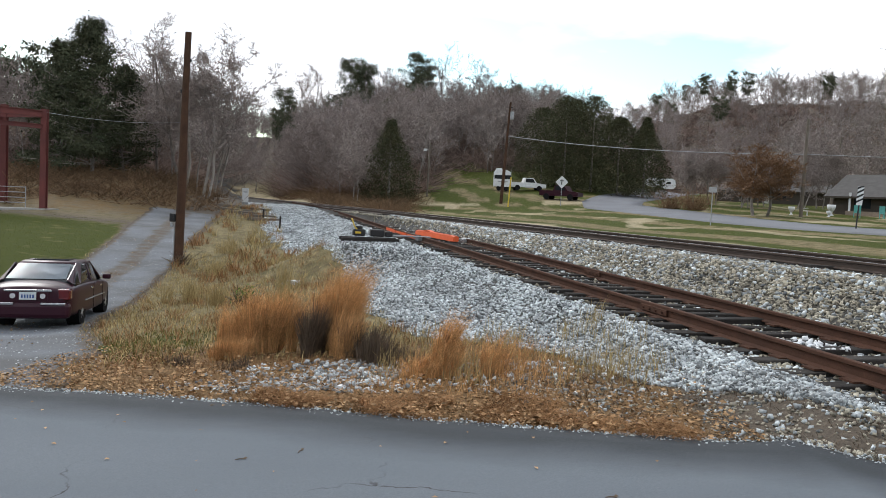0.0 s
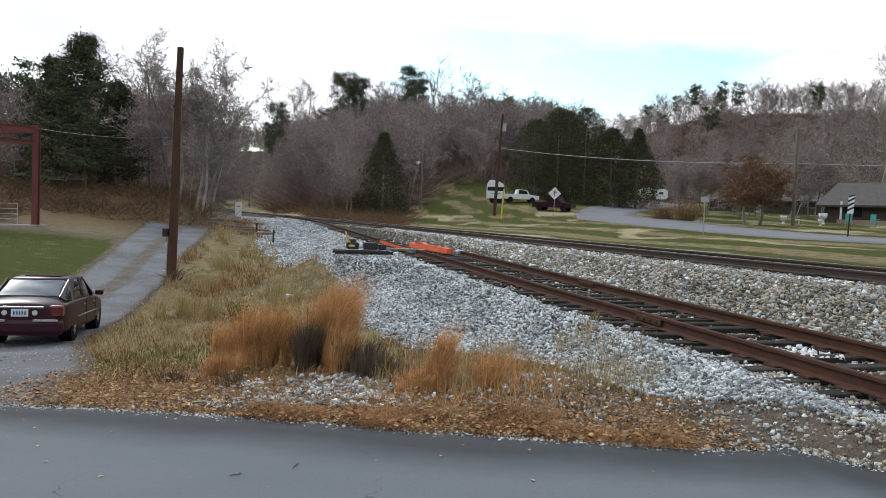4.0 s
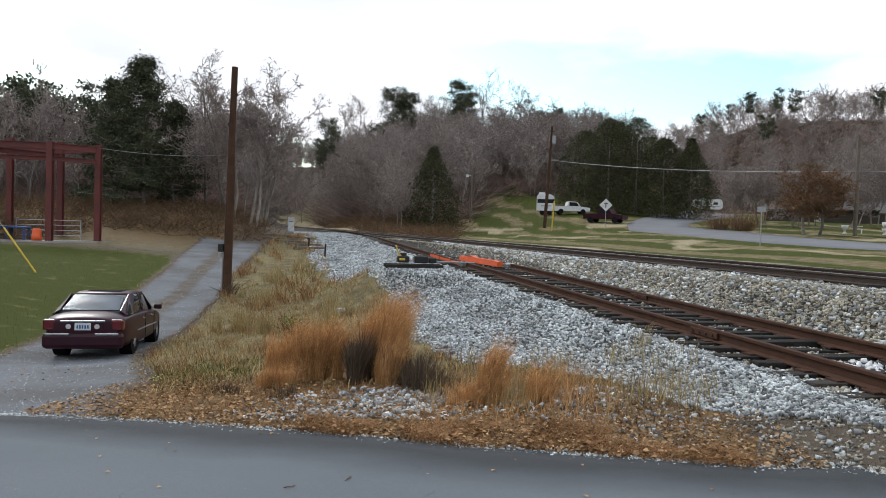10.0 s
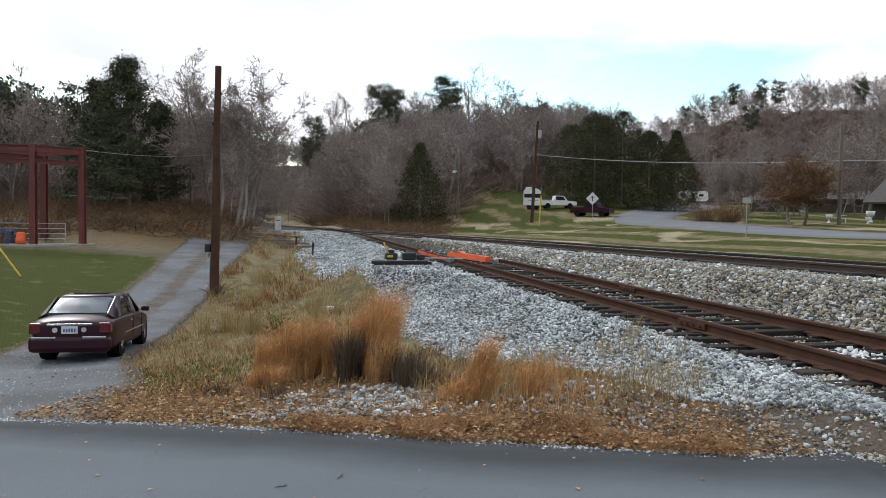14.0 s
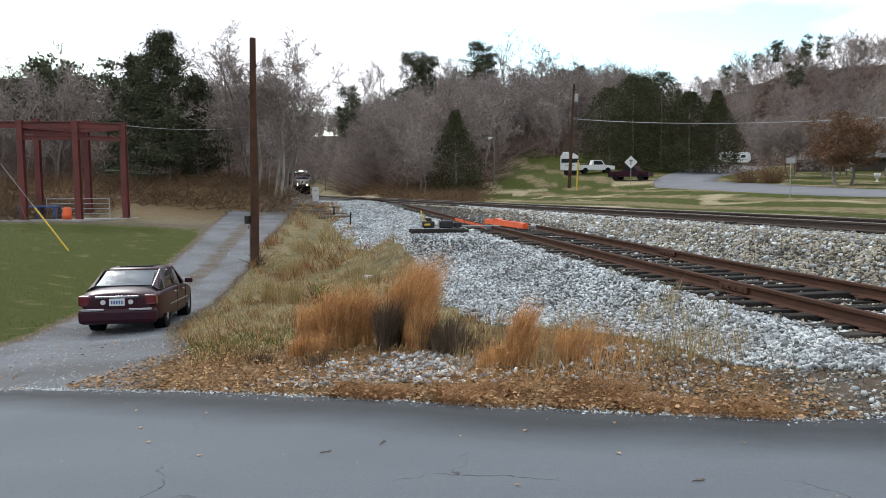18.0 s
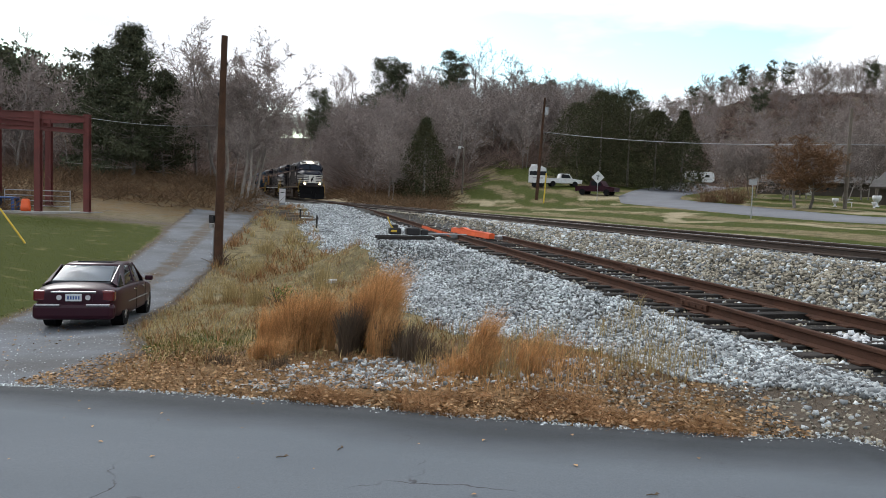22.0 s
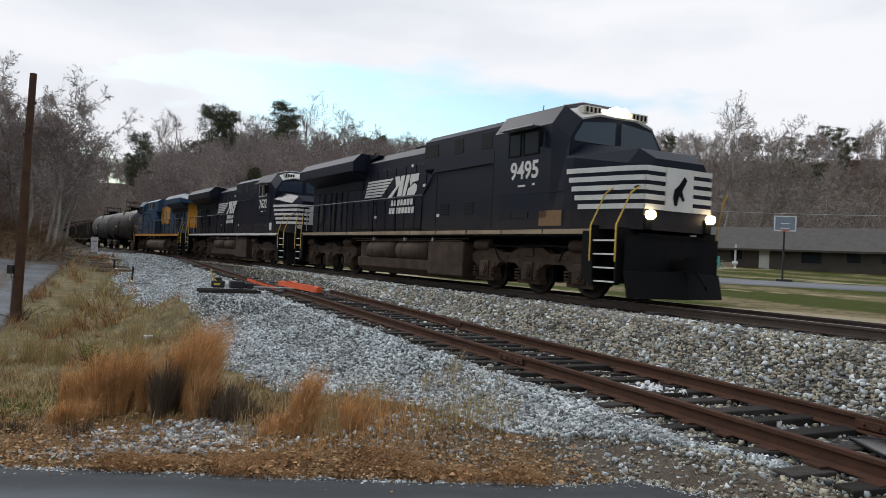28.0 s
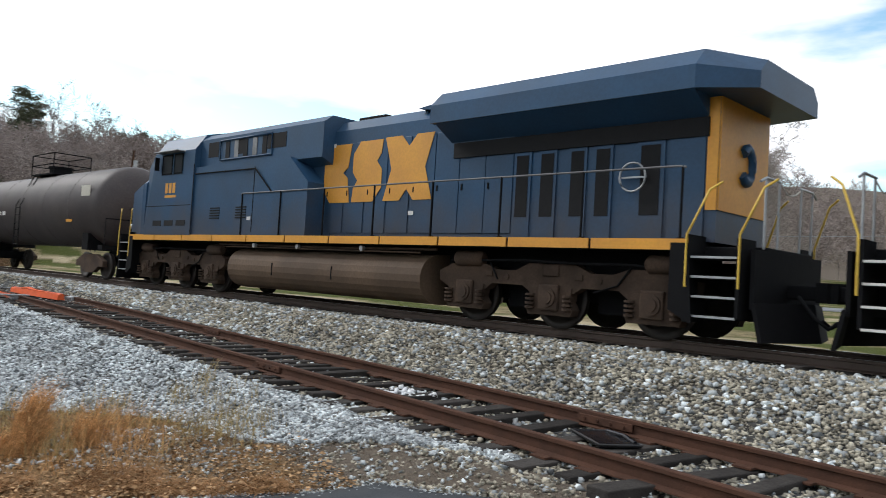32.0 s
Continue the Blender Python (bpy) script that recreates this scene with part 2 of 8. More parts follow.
M["bark_pale"] = material("pale_bark", (0.36, 0.32, 0.28), 0.95, second=(0.17, 0.145, 0.125), scale=1.5, amount=0.7, fine=25, fine_amount=0.3)
M["twig"] = material("bare_twigs", (0.33, 0.28, 0.257), 0.95, second=(0.21, 0.172, 0.155), scale=0.06, amount=0.9, fine_amount=0, rand=0.35, island=True)
M["twig_pale"] = material("pale_bare_twigs", (0.30, 0.265, 0.24), 0.95, second=(0.2, 0.17, 0.15), scale=0.3, amount=0.6, fine_amount=0, rand=0.35, island=True)
M["twig_red"] = material("russet_twigs", (0.22, 0.13, 0.075), 0.95, scale=0.5, amount=0.5, fine_amount=0, rand=0.35, island=True)
M["pine"] = material("pine_needles", (0.062, 0.073, 0.042), 0.9, second=(0.105, 0.105, 0.066), scale=0.6, amount=0.6, fine_amount=0, rand=0.5, island=True)
M["cedar"] = material("cedar_foliage", (0.054, 0.060, 0.030), 0.9, second=(0.098, 0.086, 0.048), scale=0.7, amount=0.6, fine_amount=0, rand=0.5, island=True)
M["brush"] = material("brown_brush", (0.18, 0.115, 0.065), 0.95, second=(0.085, 0.056, 0.036), scale=0.4, amount=0.6, fine_amount=0, rand=0.45, island=True)
M["undergrowth"] = material("maroon_undergrowth", (0.26, 0.185, 0.155), 0.95, second=(0.135, 0.1, 0.086), scale=0.08, amount=0.9, fine_amount=0, rand=0.4, island=True)
M["plank"] = material("dark_timber", (0.045, 0.04, 0.037), 0.9, scale=4, fine=40, bump=0.4, bump_scale=30)
M["siding_wall"] = material("brown_siding", (0.095, 0.08, 0.066), 0.85, scale=1, amount=0.4, fine=20)
M["shingle"] = material("grey_shingles", (0.125, 0.118, 0.112), 0.95, second=(0.08, 0.075, 0.07), scale=2, amount=0.5, fine=20, fine_amount=0.3)
M["brick"] = material("pale_brick", (0.33, 0.26, 0.20), 0.9, scale=2, fine=30)
M["plain_wall"] = material("cream_siding", (0.6, 0.58, 0.53), 0.8, scale=1, amount=0.3)
M["straw"] = material("straw_patch", (0.42, 0.36, 0.22), 0.95, scale=1, fine=20)


def ground_material():
    mat = bpy.data.materials.new("ground_cover")
    mat.use_nodes = True
    nt = mat.node_tree
    L, N = nt.links.new, nt.nodes.new
    b = nt.nodes["Principled BSDF"]
    b.inputs["Roughness"].default_value = 0.97
    b.inputs["Specular IOR Level"].default_value = 0.15
    co = N("ShaderNodeTexCoord")

    def tex(scale, detail=5.0, rough=0.55):
        n = N("ShaderNodeTexNoise")
        n.inputs["Scale"].default_value, n.inputs["Detail"].default_value, n.inputs["Roughness"].default_value = scale, detail, rough
        L(co.outputs["Object"], n.inputs["Vector"])
        return n.outputs[0]

    def mix(f, a, c):
        m = N("ShaderNodeMix")
        m.data_type = "RGBA"
        L(f, m.inputs[0])
        for v, k in ((a, 6), (c, 7)):
            if isinstance(v, tuple):
                m.inputs[k].default_value = (*v, 1)
            else:
                L(v, m.inputs[k])
        return m.outputs[2]

    def rng(v, lo, hi):
        r = N("ShaderNodeMapRange")
        r.inputs[1].default_value, r.inputs[2].default_value = lo, hi
        L(v, r.inputs[0])
        return r.outputs[0]

    big, mid, fine = tex(0.25), tex(1.6), tex(22, 6, 0.7)
    soil = mix(rng(fine, 0.3, 0.7), (0.075, 0.062, 0.050), (0.155, 0.125, 0.095))
    straw = mix(rng(fine, 0.3, 0.7), (0.13, 0.105, 0.05), (0.31, 0.25, 0.135))
    straw = mix(rng(mid, 0.42, 0.62), straw, mix(rng(fine, 0.3, 0.7), (0.07, 0.062, 0.03), (0.17, 0.14, 0.065)))
    straw = mix(rng(tex(4.5, 6, 0.65), 0.52, 0.66), straw, (0.10, 0.072, 0.042))
    green = mix(rng(fine, 0.3, 0.7), (0.030, 0.040, 0.004), (0.070, 0.083, 0.009))
    green = mix(rng(mid, 0.58, 0.9), green, (0.19, 0.165, 0.065))
    litter = mix(rng(fine, 0.3, 0.7), (0.10, 0.06, 0.030), (0.27, 0.165, 0.075))
    stone_n = N("ShaderNodeTexVoronoi")
    stone_n.inputs["Scale"].default_value = 16
    L(co.outputs["Object"], stone_n.inputs["Vector"])
    sep = N("ShaderNodeSeparateColor")
    L(stone_n.outputs["Color"], sep.inputs[0])
    # Much darker than the loose stones: the shade in their gaps is painted in.
    shaded_grav = mix(rng(sep.outputs[0], 0, 1), (0.022, 0.022, 0.021), (0.11, 0.112, 0.11))
    shaded_grav = mix(rng(big, 0.4, 0.65), shaded_grav, (0.06, 0.053, 0.044))
    masks = {}
    for name in ("grass_green", "grass_dry", "litter", "gravel", "straw"):
        at = N("ShaderNodeAttribute")
        at.attribute_name = name
        ad = N("ShaderNodeMath")
        ad.operation = "MULTIPLY_ADD"
        L(mid, ad.inputs[0])
        ad.inputs[1].default_value = 0.7
        L(at.outputs["Fac"], ad.inputs[2])
        masks[name] = rng(ad.outputs[0], 0.68, 1.02)
    col = mix(masks["grass_dry"], soil, straw)
    col = mix(masks["grass_green"], col, green)
    col = mix(masks["straw"], col, mix(rng(fine, 0.3, 0.7), (0.24, 0.195, 0.115), (0.46, 0.39, 0.26)))
    col = mix(masks["litter"], col, litter)
    col = mix(masks["gravel"], col, shaded_grav)
    L(col, b.inputs["Base Color"])
    bp = N("ShaderNodeBump")
    bp.inputs["Strength"].default_value, bp.inputs["Distance"].default_value = 0.7, 0.05
    L(fine, bp.inputs["Height"])
    L(bp.outputs[0], b.inputs["Normal"])
    return mat


M["ground"] = ground_material()


def asphalt_material():
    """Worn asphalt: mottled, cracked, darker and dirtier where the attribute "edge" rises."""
    mat = bpy.data.materials.new("asphalt")
    mat.use_nodes = True
    nt = mat.node_tree
    L, N = nt.links.new, nt.nodes.new
    b = nt.nodes["Principled BSDF"]
    b.inputs["Roughness"].default_value = 0.88
    b.inputs["Specular IOR Level"].default_value = 0.25
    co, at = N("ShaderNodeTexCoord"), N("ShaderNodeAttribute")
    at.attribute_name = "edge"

    def tex(scale, detail, rough=0.6, stretch=(1, 1, 1)):
        m, n = N("ShaderNodeMapping"), N("ShaderNodeTexNoise")
        m.inputs["Scale"].default_value = stretch
        n.inputs["Scale"].default_value, n.inputs["Detail"].default_value, n.inputs["Roughness"].default_value = scale, detail, rough
        L(co.outputs["Object"], m.inputs[0])
        L(m.outputs[0], n.inputs["Vector"])
        return n.outputs[0]

    def ramp(v, lo, hi):
        r = N("ShaderNodeMapRange")
        r.inputs[1].default_value, r.inputs[2].default_value = lo, hi
        L(v, r.inputs[0])
        return r.outputs[0]

    def mix(f, a, c):
        m = N("ShaderNodeMix")
        m.data_type = "RGBA"
        L(f, m.inputs[0])
        for v, k in ((a, 6), (c, 7)):
            if isinstance(v, tuple):
                m.inputs[k].default_value = (*v, 1)
            else:
                L(v, m.inputs[k])
        return m.outputs[2]

    fine, grit = tex(70, 6, 0.7), tex(240, 3, 0.7)
    col = mix(ramp(tex(0.5, 4, 0.55, (0.35, 1, 1)), 0.35, 0.65), (0.128, 0.147, 0.166), (0.165, 0.186, 0.206))
    col = mix(ramp(fine, 0.35, 0.75), col, (0.11, 0.121, 0.132))
    col = mix(ramp(grit, 0.62, 0.8), col, (0.26, 0.26, 0.265))
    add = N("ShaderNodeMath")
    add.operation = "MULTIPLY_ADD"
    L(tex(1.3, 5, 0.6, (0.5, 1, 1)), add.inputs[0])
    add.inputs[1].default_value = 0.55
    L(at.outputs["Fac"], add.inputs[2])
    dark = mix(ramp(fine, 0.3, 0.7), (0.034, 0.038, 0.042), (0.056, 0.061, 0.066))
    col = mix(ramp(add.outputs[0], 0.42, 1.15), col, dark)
    vo, wob = N("ShaderNodeTexVoronoi"), N("ShaderNodeVectorMath")
    vo.feature, wob.operation = "DISTANCE_TO_EDGE", "ADD"
    vo.inputs["Scale"].default_value = 0.34
    nc = N("ShaderNodeTexNoise")
    nc.inputs["Scale"].default_value, nc.inputs["Detail"].default_value = 1.1, 6
    L(co.outputs["Object"], nc.inputs["Vector"])
    L(co.outputs["Object"], wob.inputs[0])
    L(nc.outputs["Color"], wob.inputs[1])
    L(wob.outputs[0], vo.inputs["Vector"])
    gap = N("ShaderNodeMath")
    gap.operation = "MULTIPLY"
    L(ramp(vo.outputs[0], 0.0035, 0.0008), gap.inputs[0])
    L(ramp(tex(0.8, 3), 0.5, 0.6), gap.inputs[1])
    col = mix(gap.outputs[0], col, (0.05, 0.05, 0.052))
    L(col, b.inputs["Base Color"])
    bp = N("ShaderNodeBump")
    bp.inputs["Strength"].default_value, bp.inputs["Distance"].default_value = 0.4, 0.01
    L(grit, bp.inputs["Height"])
    L(bp.outputs[0], b.inputs["Normal"])
    return mat


M["asphalt"] = asphalt_material()


def drive_material():
    """Packed grey gravel: pale wheel tracks, brown leaf-strewn middle, from the attribute "rut"."""
    mat = M["drive"]
    nt = mat.node_tree
    b = nt.nodes["Principled BSDF"]
    old = b.inputs["Base Color"].links[0].from_socket
    at, n, m, mx = nt.nodes.new("ShaderNodeAttribute"), nt.nodes.new("ShaderNodeTexNoise"), nt.nodes.new("ShaderNodeMath"), nt.nodes.new("ShaderNodeMix")
    co, rg = nt.nodes.new("ShaderNodeTexCoord"), nt.nodes.new("ShaderNodeMapRange")
    at.attribute_name = "rut"
    n.inputs["Scale"].default_value, n.inputs["Detail"].default_value = 1.8, 6
    nt.links.new(co.outputs["Object"], n.inputs["Vector"])
    m.operation = "MULTIPLY_ADD"
    m.inputs[1].default_value = 1.1
    nt.links.new(n.outputs[0], m.inputs[0])
    nt.links.new(at.outputs["Fac"], m.inputs[2])
    rg.inputs[1].default_value, rg.inputs[2].default_value = 0.75, 1.25
    nt.links.new(m.outputs[0], rg.inputs[0])
    mx.data_type = "RGBA"
    nt.links.new(rg.outputs[0], mx.inputs[0])
    nt.links.new(old, mx.inputs[6])
    mx.inputs[7].default_value = (0.115, 0.09, 0.065, 1)
    nt.links.new(mx.outputs[2], b.inputs["Base Color"])


drive_material()


# ---------- the plan: track lines and heights ----------
RAIL_Z, GAUGE = 0.95, 1.505
JOIN_Y, SWING_Y = 74.0, 24.0


def smooth(v, lo, hi):
    t = min(1.0, max(0.0, (v - lo) / (hi - lo)))
    return t * t * (3 - 2 * t)


def main_x(y):
    q = y - 30
    return 12.95 - 0.338 * y - 0.0215 * (math.sqrt(q * q + 144) + q)


def siding_x(y):
    """A gentle curve beside the road, then a long easing into the main line."""
    u = (min(y, SWING_Y) - 14) / 10
    if y < 2:
        return siding_x(2) - 0.155 * (y - 2)
    x = 3.163 - 2.505 * u - 0.183 * u * u + 0.105 * u**3
    if y <= SWING_Y:
        return x
    if y > JOIN_Y:
        return main_x(y)
    span = JOIN_Y - SWING_Y
    t = (y - SWING_Y) / span
    a, b, da, db = x, main_x(JOIN_Y), (-2.505 - 0.366 * u + 0.315 * u * u) / 10 * span, (main_x(JOIN_Y + 1) - main_x(JOIN_Y)) * span
    return a * (2 * t**3 - 3 * t**2 + 1) + da * (t**3 - 2 * t**2 + t) + b * (3 * t**2 - 2 * t**3) + db * (t**3 - t**2)


def siding_z(y):
    return 0.335 + 0.1 * smooth(y, 12, 26) + (RAIL_Z - 0.435) * smooth(y, 22, 74)


def fall(x, y):
    """The ground as it would lie with no railway on it."""
    valley = -1.3 * math.exp(-(((x + 9) / 7) ** 2) - ((y - 20) / 14) ** 2)
    z = -0.1 * smooth(y, 0, 6) + valley + 0.75 * smooth(y, 30, 62) + 0.2 * smooth(-x, 14, 24)
    return z


def hills(x, y):
    r, az = math.hypot(x, y), math.degrees(math.atan2(x, y))
    wig = 3 * noise.noise(Vector((x * 0.012, y * 0.012, 3))) + 1.2 * noise.noise(Vector((x * 0.04, y * 0.04, 7)))
    right = smooth(az, 4, 20) * (4.3 * smooth(r, 45, 160) + 44 * smooth(r, 185, 360)) * (1 - 0.25 * smooth(az, 45, 80))
    mid = smooth(az, -13, -6) * (1 - smooth(az, 6, 18)) * (2.5 * smooth(r, 80, 115) + 13 * smooth(r, 105, 190))
    left = (1 - smooth(az, -20, -15.5)) * (1.5 * smooth(r, 44, 60) + 13 * smooth(r, 62, 190))
    back = (1 - smooth(y, -300, -80)) * 16
    gap = smooth(az, -24, -18) * (1 - smooth(az, -11, -7)) * 21 * smooth(r, 160, 290)
    z = right + mid + left + back + gap
    return z + wig * smooth(z, 3, 14)


def ground_z(x, y):
    w = (siding_x(y) - x) * 0.97  # to the near side of the siding
    u = (x - main_x(y)) * 0.945  # to the far side of the main line
    base = fall(x, y)
    bed_main, bed_side = RAIL_Z - 0.215, siding_z(y) - 0.225
    if u > -1.9:
        z = bed_main - 0.28 * smooth(u, 1.9, 3.4) + 0.85 * smooth(u, 5, 34)
        return z + hills(x, y)
    if w > 0:
        bank = bed_side - 0.46 * max(0.0, w - 1.6 - 2.0 * math.exp(-(((y - 25.4) / 2.6) ** 2)))
        k = 0.25
        h = max(k - abs(bank - base), 0.0) / k
        z = max(bank, base) + h * h * k * 0.25
        return z + hills(x, y)
    t = smooth(-w / max(0.2, (-w - u - 1.9)), 0.25, 0.95)
    return bed_side + (bed_main - bed_side) * t + hills(x, y)


def on_ground(x, y, dz=0.0):
    return Vector((x, y, ground_z(x, y) + dz))


def road_edge(x):
    """The far edge of the asphalt, as y over x."""
    if x < -5.5:
        return 8.1 - 0.1 * (x + 5.5)
    if x < 0:
        return 6.28 - 0.33 * x
    return 6.28 - 0.2 * x + 0.012 * x * x - 1.5 * max(0.0, x - 2.75)


def spaced(lo, hi, near_lo, near_hi, step, grow):
    """Grid lines: an even step between near_lo and near_hi, widening outwards to lo and hi."""
    line = [near_lo + i * step for i in range(int(round((near_hi - near_lo) / step)) + 1)]
    d, p = step, line[-1]
    while p < hi:
        d *= grow
        p += d
        line.append(p)
    d, p, first = step, line[0], []
    while p > lo:
        d *= grow
        p -= d
        first.append(p)
    return first[::-1] + line


def sheet(name, xs, ys, height, mat):
    me = Mesh()
    pts = [(x, y, height(x, y)) for y in ys for x in xs]
    n = len(xs)
    faces = [(j * n + i, j * n + i + 1, (j + 1) * n + i + 1, (j + 1) * n + i) for j in range(len(ys) - 1) for i in range(n - 1)]
    me.add(pts, faces, None, True)
    return me


def fast_mesh(name, verts, tris, mat, smooth=False):
    """A mesh of triangles from arrays."""
    verts, tris = np.asarray(verts, np.float32).reshape(-1, 3), np.asarray(tris, np.int32).reshape(-1, 3)
    me = bpy.data.meshes.new(name)
    me.vertices.add(len(verts))
    me.vertices.foreach_set("co", verts.ravel())
    me.loops.add(tris.size)
    me.loops.foreach_set("vertex_index", tris.ravel())
    me.polygons.add(len(tris))
    me.polygons.foreach_set("loop_start", np.arange(0, tris.size, 3, dtype=np.int32))
    if smooth:
        me.polygons.foreach_set("use_smooth", np.ones(len(tris), bool))
    me.update(calc_edges=True)
    me.materials.append(mat)
    return me


def scatter(verts, tris, spots, sizes, turns, tilt=None):
    """Copies of one small shape: spots (n, 3), sizes (n,) or (n, 3), turns about z (n,)."""
    n, k = len(spots), len(verts)
    sizes = np.asarray(sizes, float)
    sizes = sizes[:, None] * np.ones(3) if sizes.ndim == 1 else sizes
    v = verts[None] * sizes[:, None]
    if tilt is not None:
        c, s = np.cos(tilt)[:, None], np.sin(tilt)[:, None]
        v = np.stack([v[..., 0], v[..., 1] * c - v[..., 2] * s, v[..., 1] * s + v[..., 2] * c], -1)
    c, s = np.cos(turns)[:, None], np.sin(turns)[:, None]
    v = np.stack([v[..., 0] * c - v[..., 1] * s, v[..., 0] * s + v[..., 1] * c, v[..., 2]], -1) + np.asarray(spots)[:, None]
    return v.reshape(-1, 3), (tris[None] + (np.arange(n) * k)[:, None, None]).reshape(-1, 3)


def join(pieces):
    vs, ts, n = [], [], 0
    for v, t in pieces:
        vs.append(v), ts.append(t + n)
        n += len(v)
    return np.concatenate(vs), np.concatenate(ts)


GZ = np.vectorize(ground_z, otypes=[float])
RNG = np.random.default_rng(7)
STONE_T = np.array([(0, 2, 1), (1, 2, 3), (4, 5, 6), (5, 7, 6), (0, 1, 4), (1, 5, 4), (2, 6, 3), (3, 6, 7), (0, 4, 2), (2, 4, 6), (1, 3, 5), (3, 7, 5)])
CORNERS = np.array([(x, y, z) for z in (-0.6, 0.6) for y in (-0.75, 0.75) for x in (-0.8, 0.8)])
STONE_SHAPES = [CORNERS * k + np.random.default_rng(i).uniform(-0.42, 0.42, (8, 3)) for i, k in enumerate((0.9, 1.0, 0.85, 0.95, 0.9))]
STONE_V = STONE_SHAPES[0]


def crushed(spots, sizes, rng=RNG):
    """Angular broken stones, a few shapes, each with its own turn and tilt."""
    out, kind = [], rng.integers(0, len(STONE_SHAPES), len(spots))
    for k, shape in enumerate(STONE_SHAPES):
        m = kind == k
        c = int(m.sum())
        out.append(scatter(shape, STONE_T, spots[m], sizes[m], rng.uniform(0, 6.28, c), rng.uniform(-0.9, 0.9, c)))
    return join(out)


def stones(spots, lo, hi):
    n = len(spots)
    return crushed(spots, RNG.uniform(lo, hi, n)[:, None] * RNG.uniform(0.6, 1.3, (n, 3)))


def blades(spots, height, width, lean, bend=0.5):
    """Thin grass blades, four triangles each."""
    n = len(spots)
    h, a = RNG.uniform(*height, n), RNG.uniform(0, 6.28, n)
    d = np.stack([np.cos(a), np.sin(a), 0 * a], -1)
    side = np.stack([-np.sin(a + 0.8), np.cos(a + 0.8), 0 * a], -1) * (RNG.uniform(*width, n) / 2)[:, None]
    le = RNG.uniform(*lean, n)[:, None]
    up = np.array([0, 0, 1.0])
    mid = spots + up * (h * 0.55)[:, None] + d * le * (h * 0.3)[:, None]
    tip = spots + up * (h * (1 - bend * 0.25))[:, None] + d * le * h[:, None]
    v = np.stack([spots - side, spots + side, mid - side * 0.9, mid + side * 0.9, tip], 1)
    t = np.array([(0, 1, 3), (0, 3, 2), (2, 3, 4)])
    return v.reshape(-1, 3), (t[None] + (np.arange(n) * 5)[:, None, None]).reshape(-1, 3)


# ---------- ground, roads ----------
def near_side(x, y):
    return (siding_x(y) - x) * 0.97


def far_side(x, y):
    return (x - main_x(y)) * 0.945


def gravel_reach(y):
    """How far the pale ballast reaches down the bank from the siding."""
    return 0.95 + 1.45 * smooth(y, 5.6, 8.8) + 1.7 * smooth(y, 9.2, 11.5) - 0.5 * smooth(y, 14, 20) + 1.6 * smooth(y, 22, 36)


def drive_mid(y):
    """Centre line and half width of the gravel drive over y."""
    x = -6.6 - 2.1 * smooth(y, 8, 18) - 0.21 * (y - 8) * smooth(y, 12, 26) * 0.55 - 0.12 * max(0.0, y - 26)
    half = 2.6 - 1.15 * smooth(y, 8, 15) + 0.5 * smooth(y, 30, 42)
    return x, half


def zones(x, y):
    w, u = near_side(x, y), far_side(x, y)
    r, az = math.hypot(x, y), math.degrees(math.atan2(x, y))
    dx, dh = drive_mid(y)
    gravel = litter = dry = green = pale = 0.0
    if u > 0:
        gravel = 1 - smooth(u, 2.4, 3.2)
        lawn = smooth(u, 3.2, 4.0) * (1 - smooth(r, 170, 215))
        dry = lawn
        stripe = 0.5 + 0.5 * math.sin(u * 0.9 + 2.2 * noise.noise(Vector((x * 0.07, y * 0.07, 1))))
        green = lawn * (0.08 + 0.8 * smooth(u + 1.5 * noise.noise(Vector((x * 0.2, y * 0.2, 4))), 7.2, 10.2)) * (0.3 + 0.7 * smooth(stripe, 0.15, 0.6))
        wob = 2.5 * noise.noise(Vector((x * 0.13, y * 0.13, 8)))
        pale = lawn * max(0.95 * (1 - smooth(u + wob, 7.0, 12.0)), 0.62 * smooth(math.sin(u * 0.42 + 1.5 * wob), 0.72, 0.95) * (1 - smooth(r, 90, 120)))
        if az < -3 and y > 95:
            green *= 0.2
    elif w > 0:
        gravel = 1 - smooth(w, gravel_reach(y) - 0.6, gravel_reach(y) + 0.5)
        if y < 7.5:
            gravel = max(gravel * 0.8, 0.25 * smooth(x, 1.3, 2.4))
        lit = (1 - smooth(y, 8.6, 11.5)) * (1 - smooth(x, 2.0, 2.7))
        litter = lit if x > -5.2 else 0.0
        slope = (1 - smooth(y, 40, 52)) * smooth(x, dx + dh - 0.2, dx + dh + 0.5)
        dry = slope * smooth(y, 9, 11.5)
        green = 0.75 * math.exp(-(((x + 4.4) / 1.3) ** 2) - ((y - 11.0) / 1.8) ** 2)
        if x < dx:
            lawn = smooth(dx - dh - x, -0.2, 0.5) * (1 - smooth(y, 33, 40)) * smooth(y, 8, 10)
            green, dry = max(green, lawn), max(dry, lawn)
            dry, litter = max(dry, 0.55 * smooth(y, 34, 40) * (1 - smooth(y, 58, 70))), max(litter, 0.5 * smooth(y, 36, 44))
    else:
        gravel = 1.0
    return green, dry, litter, gravel, pale


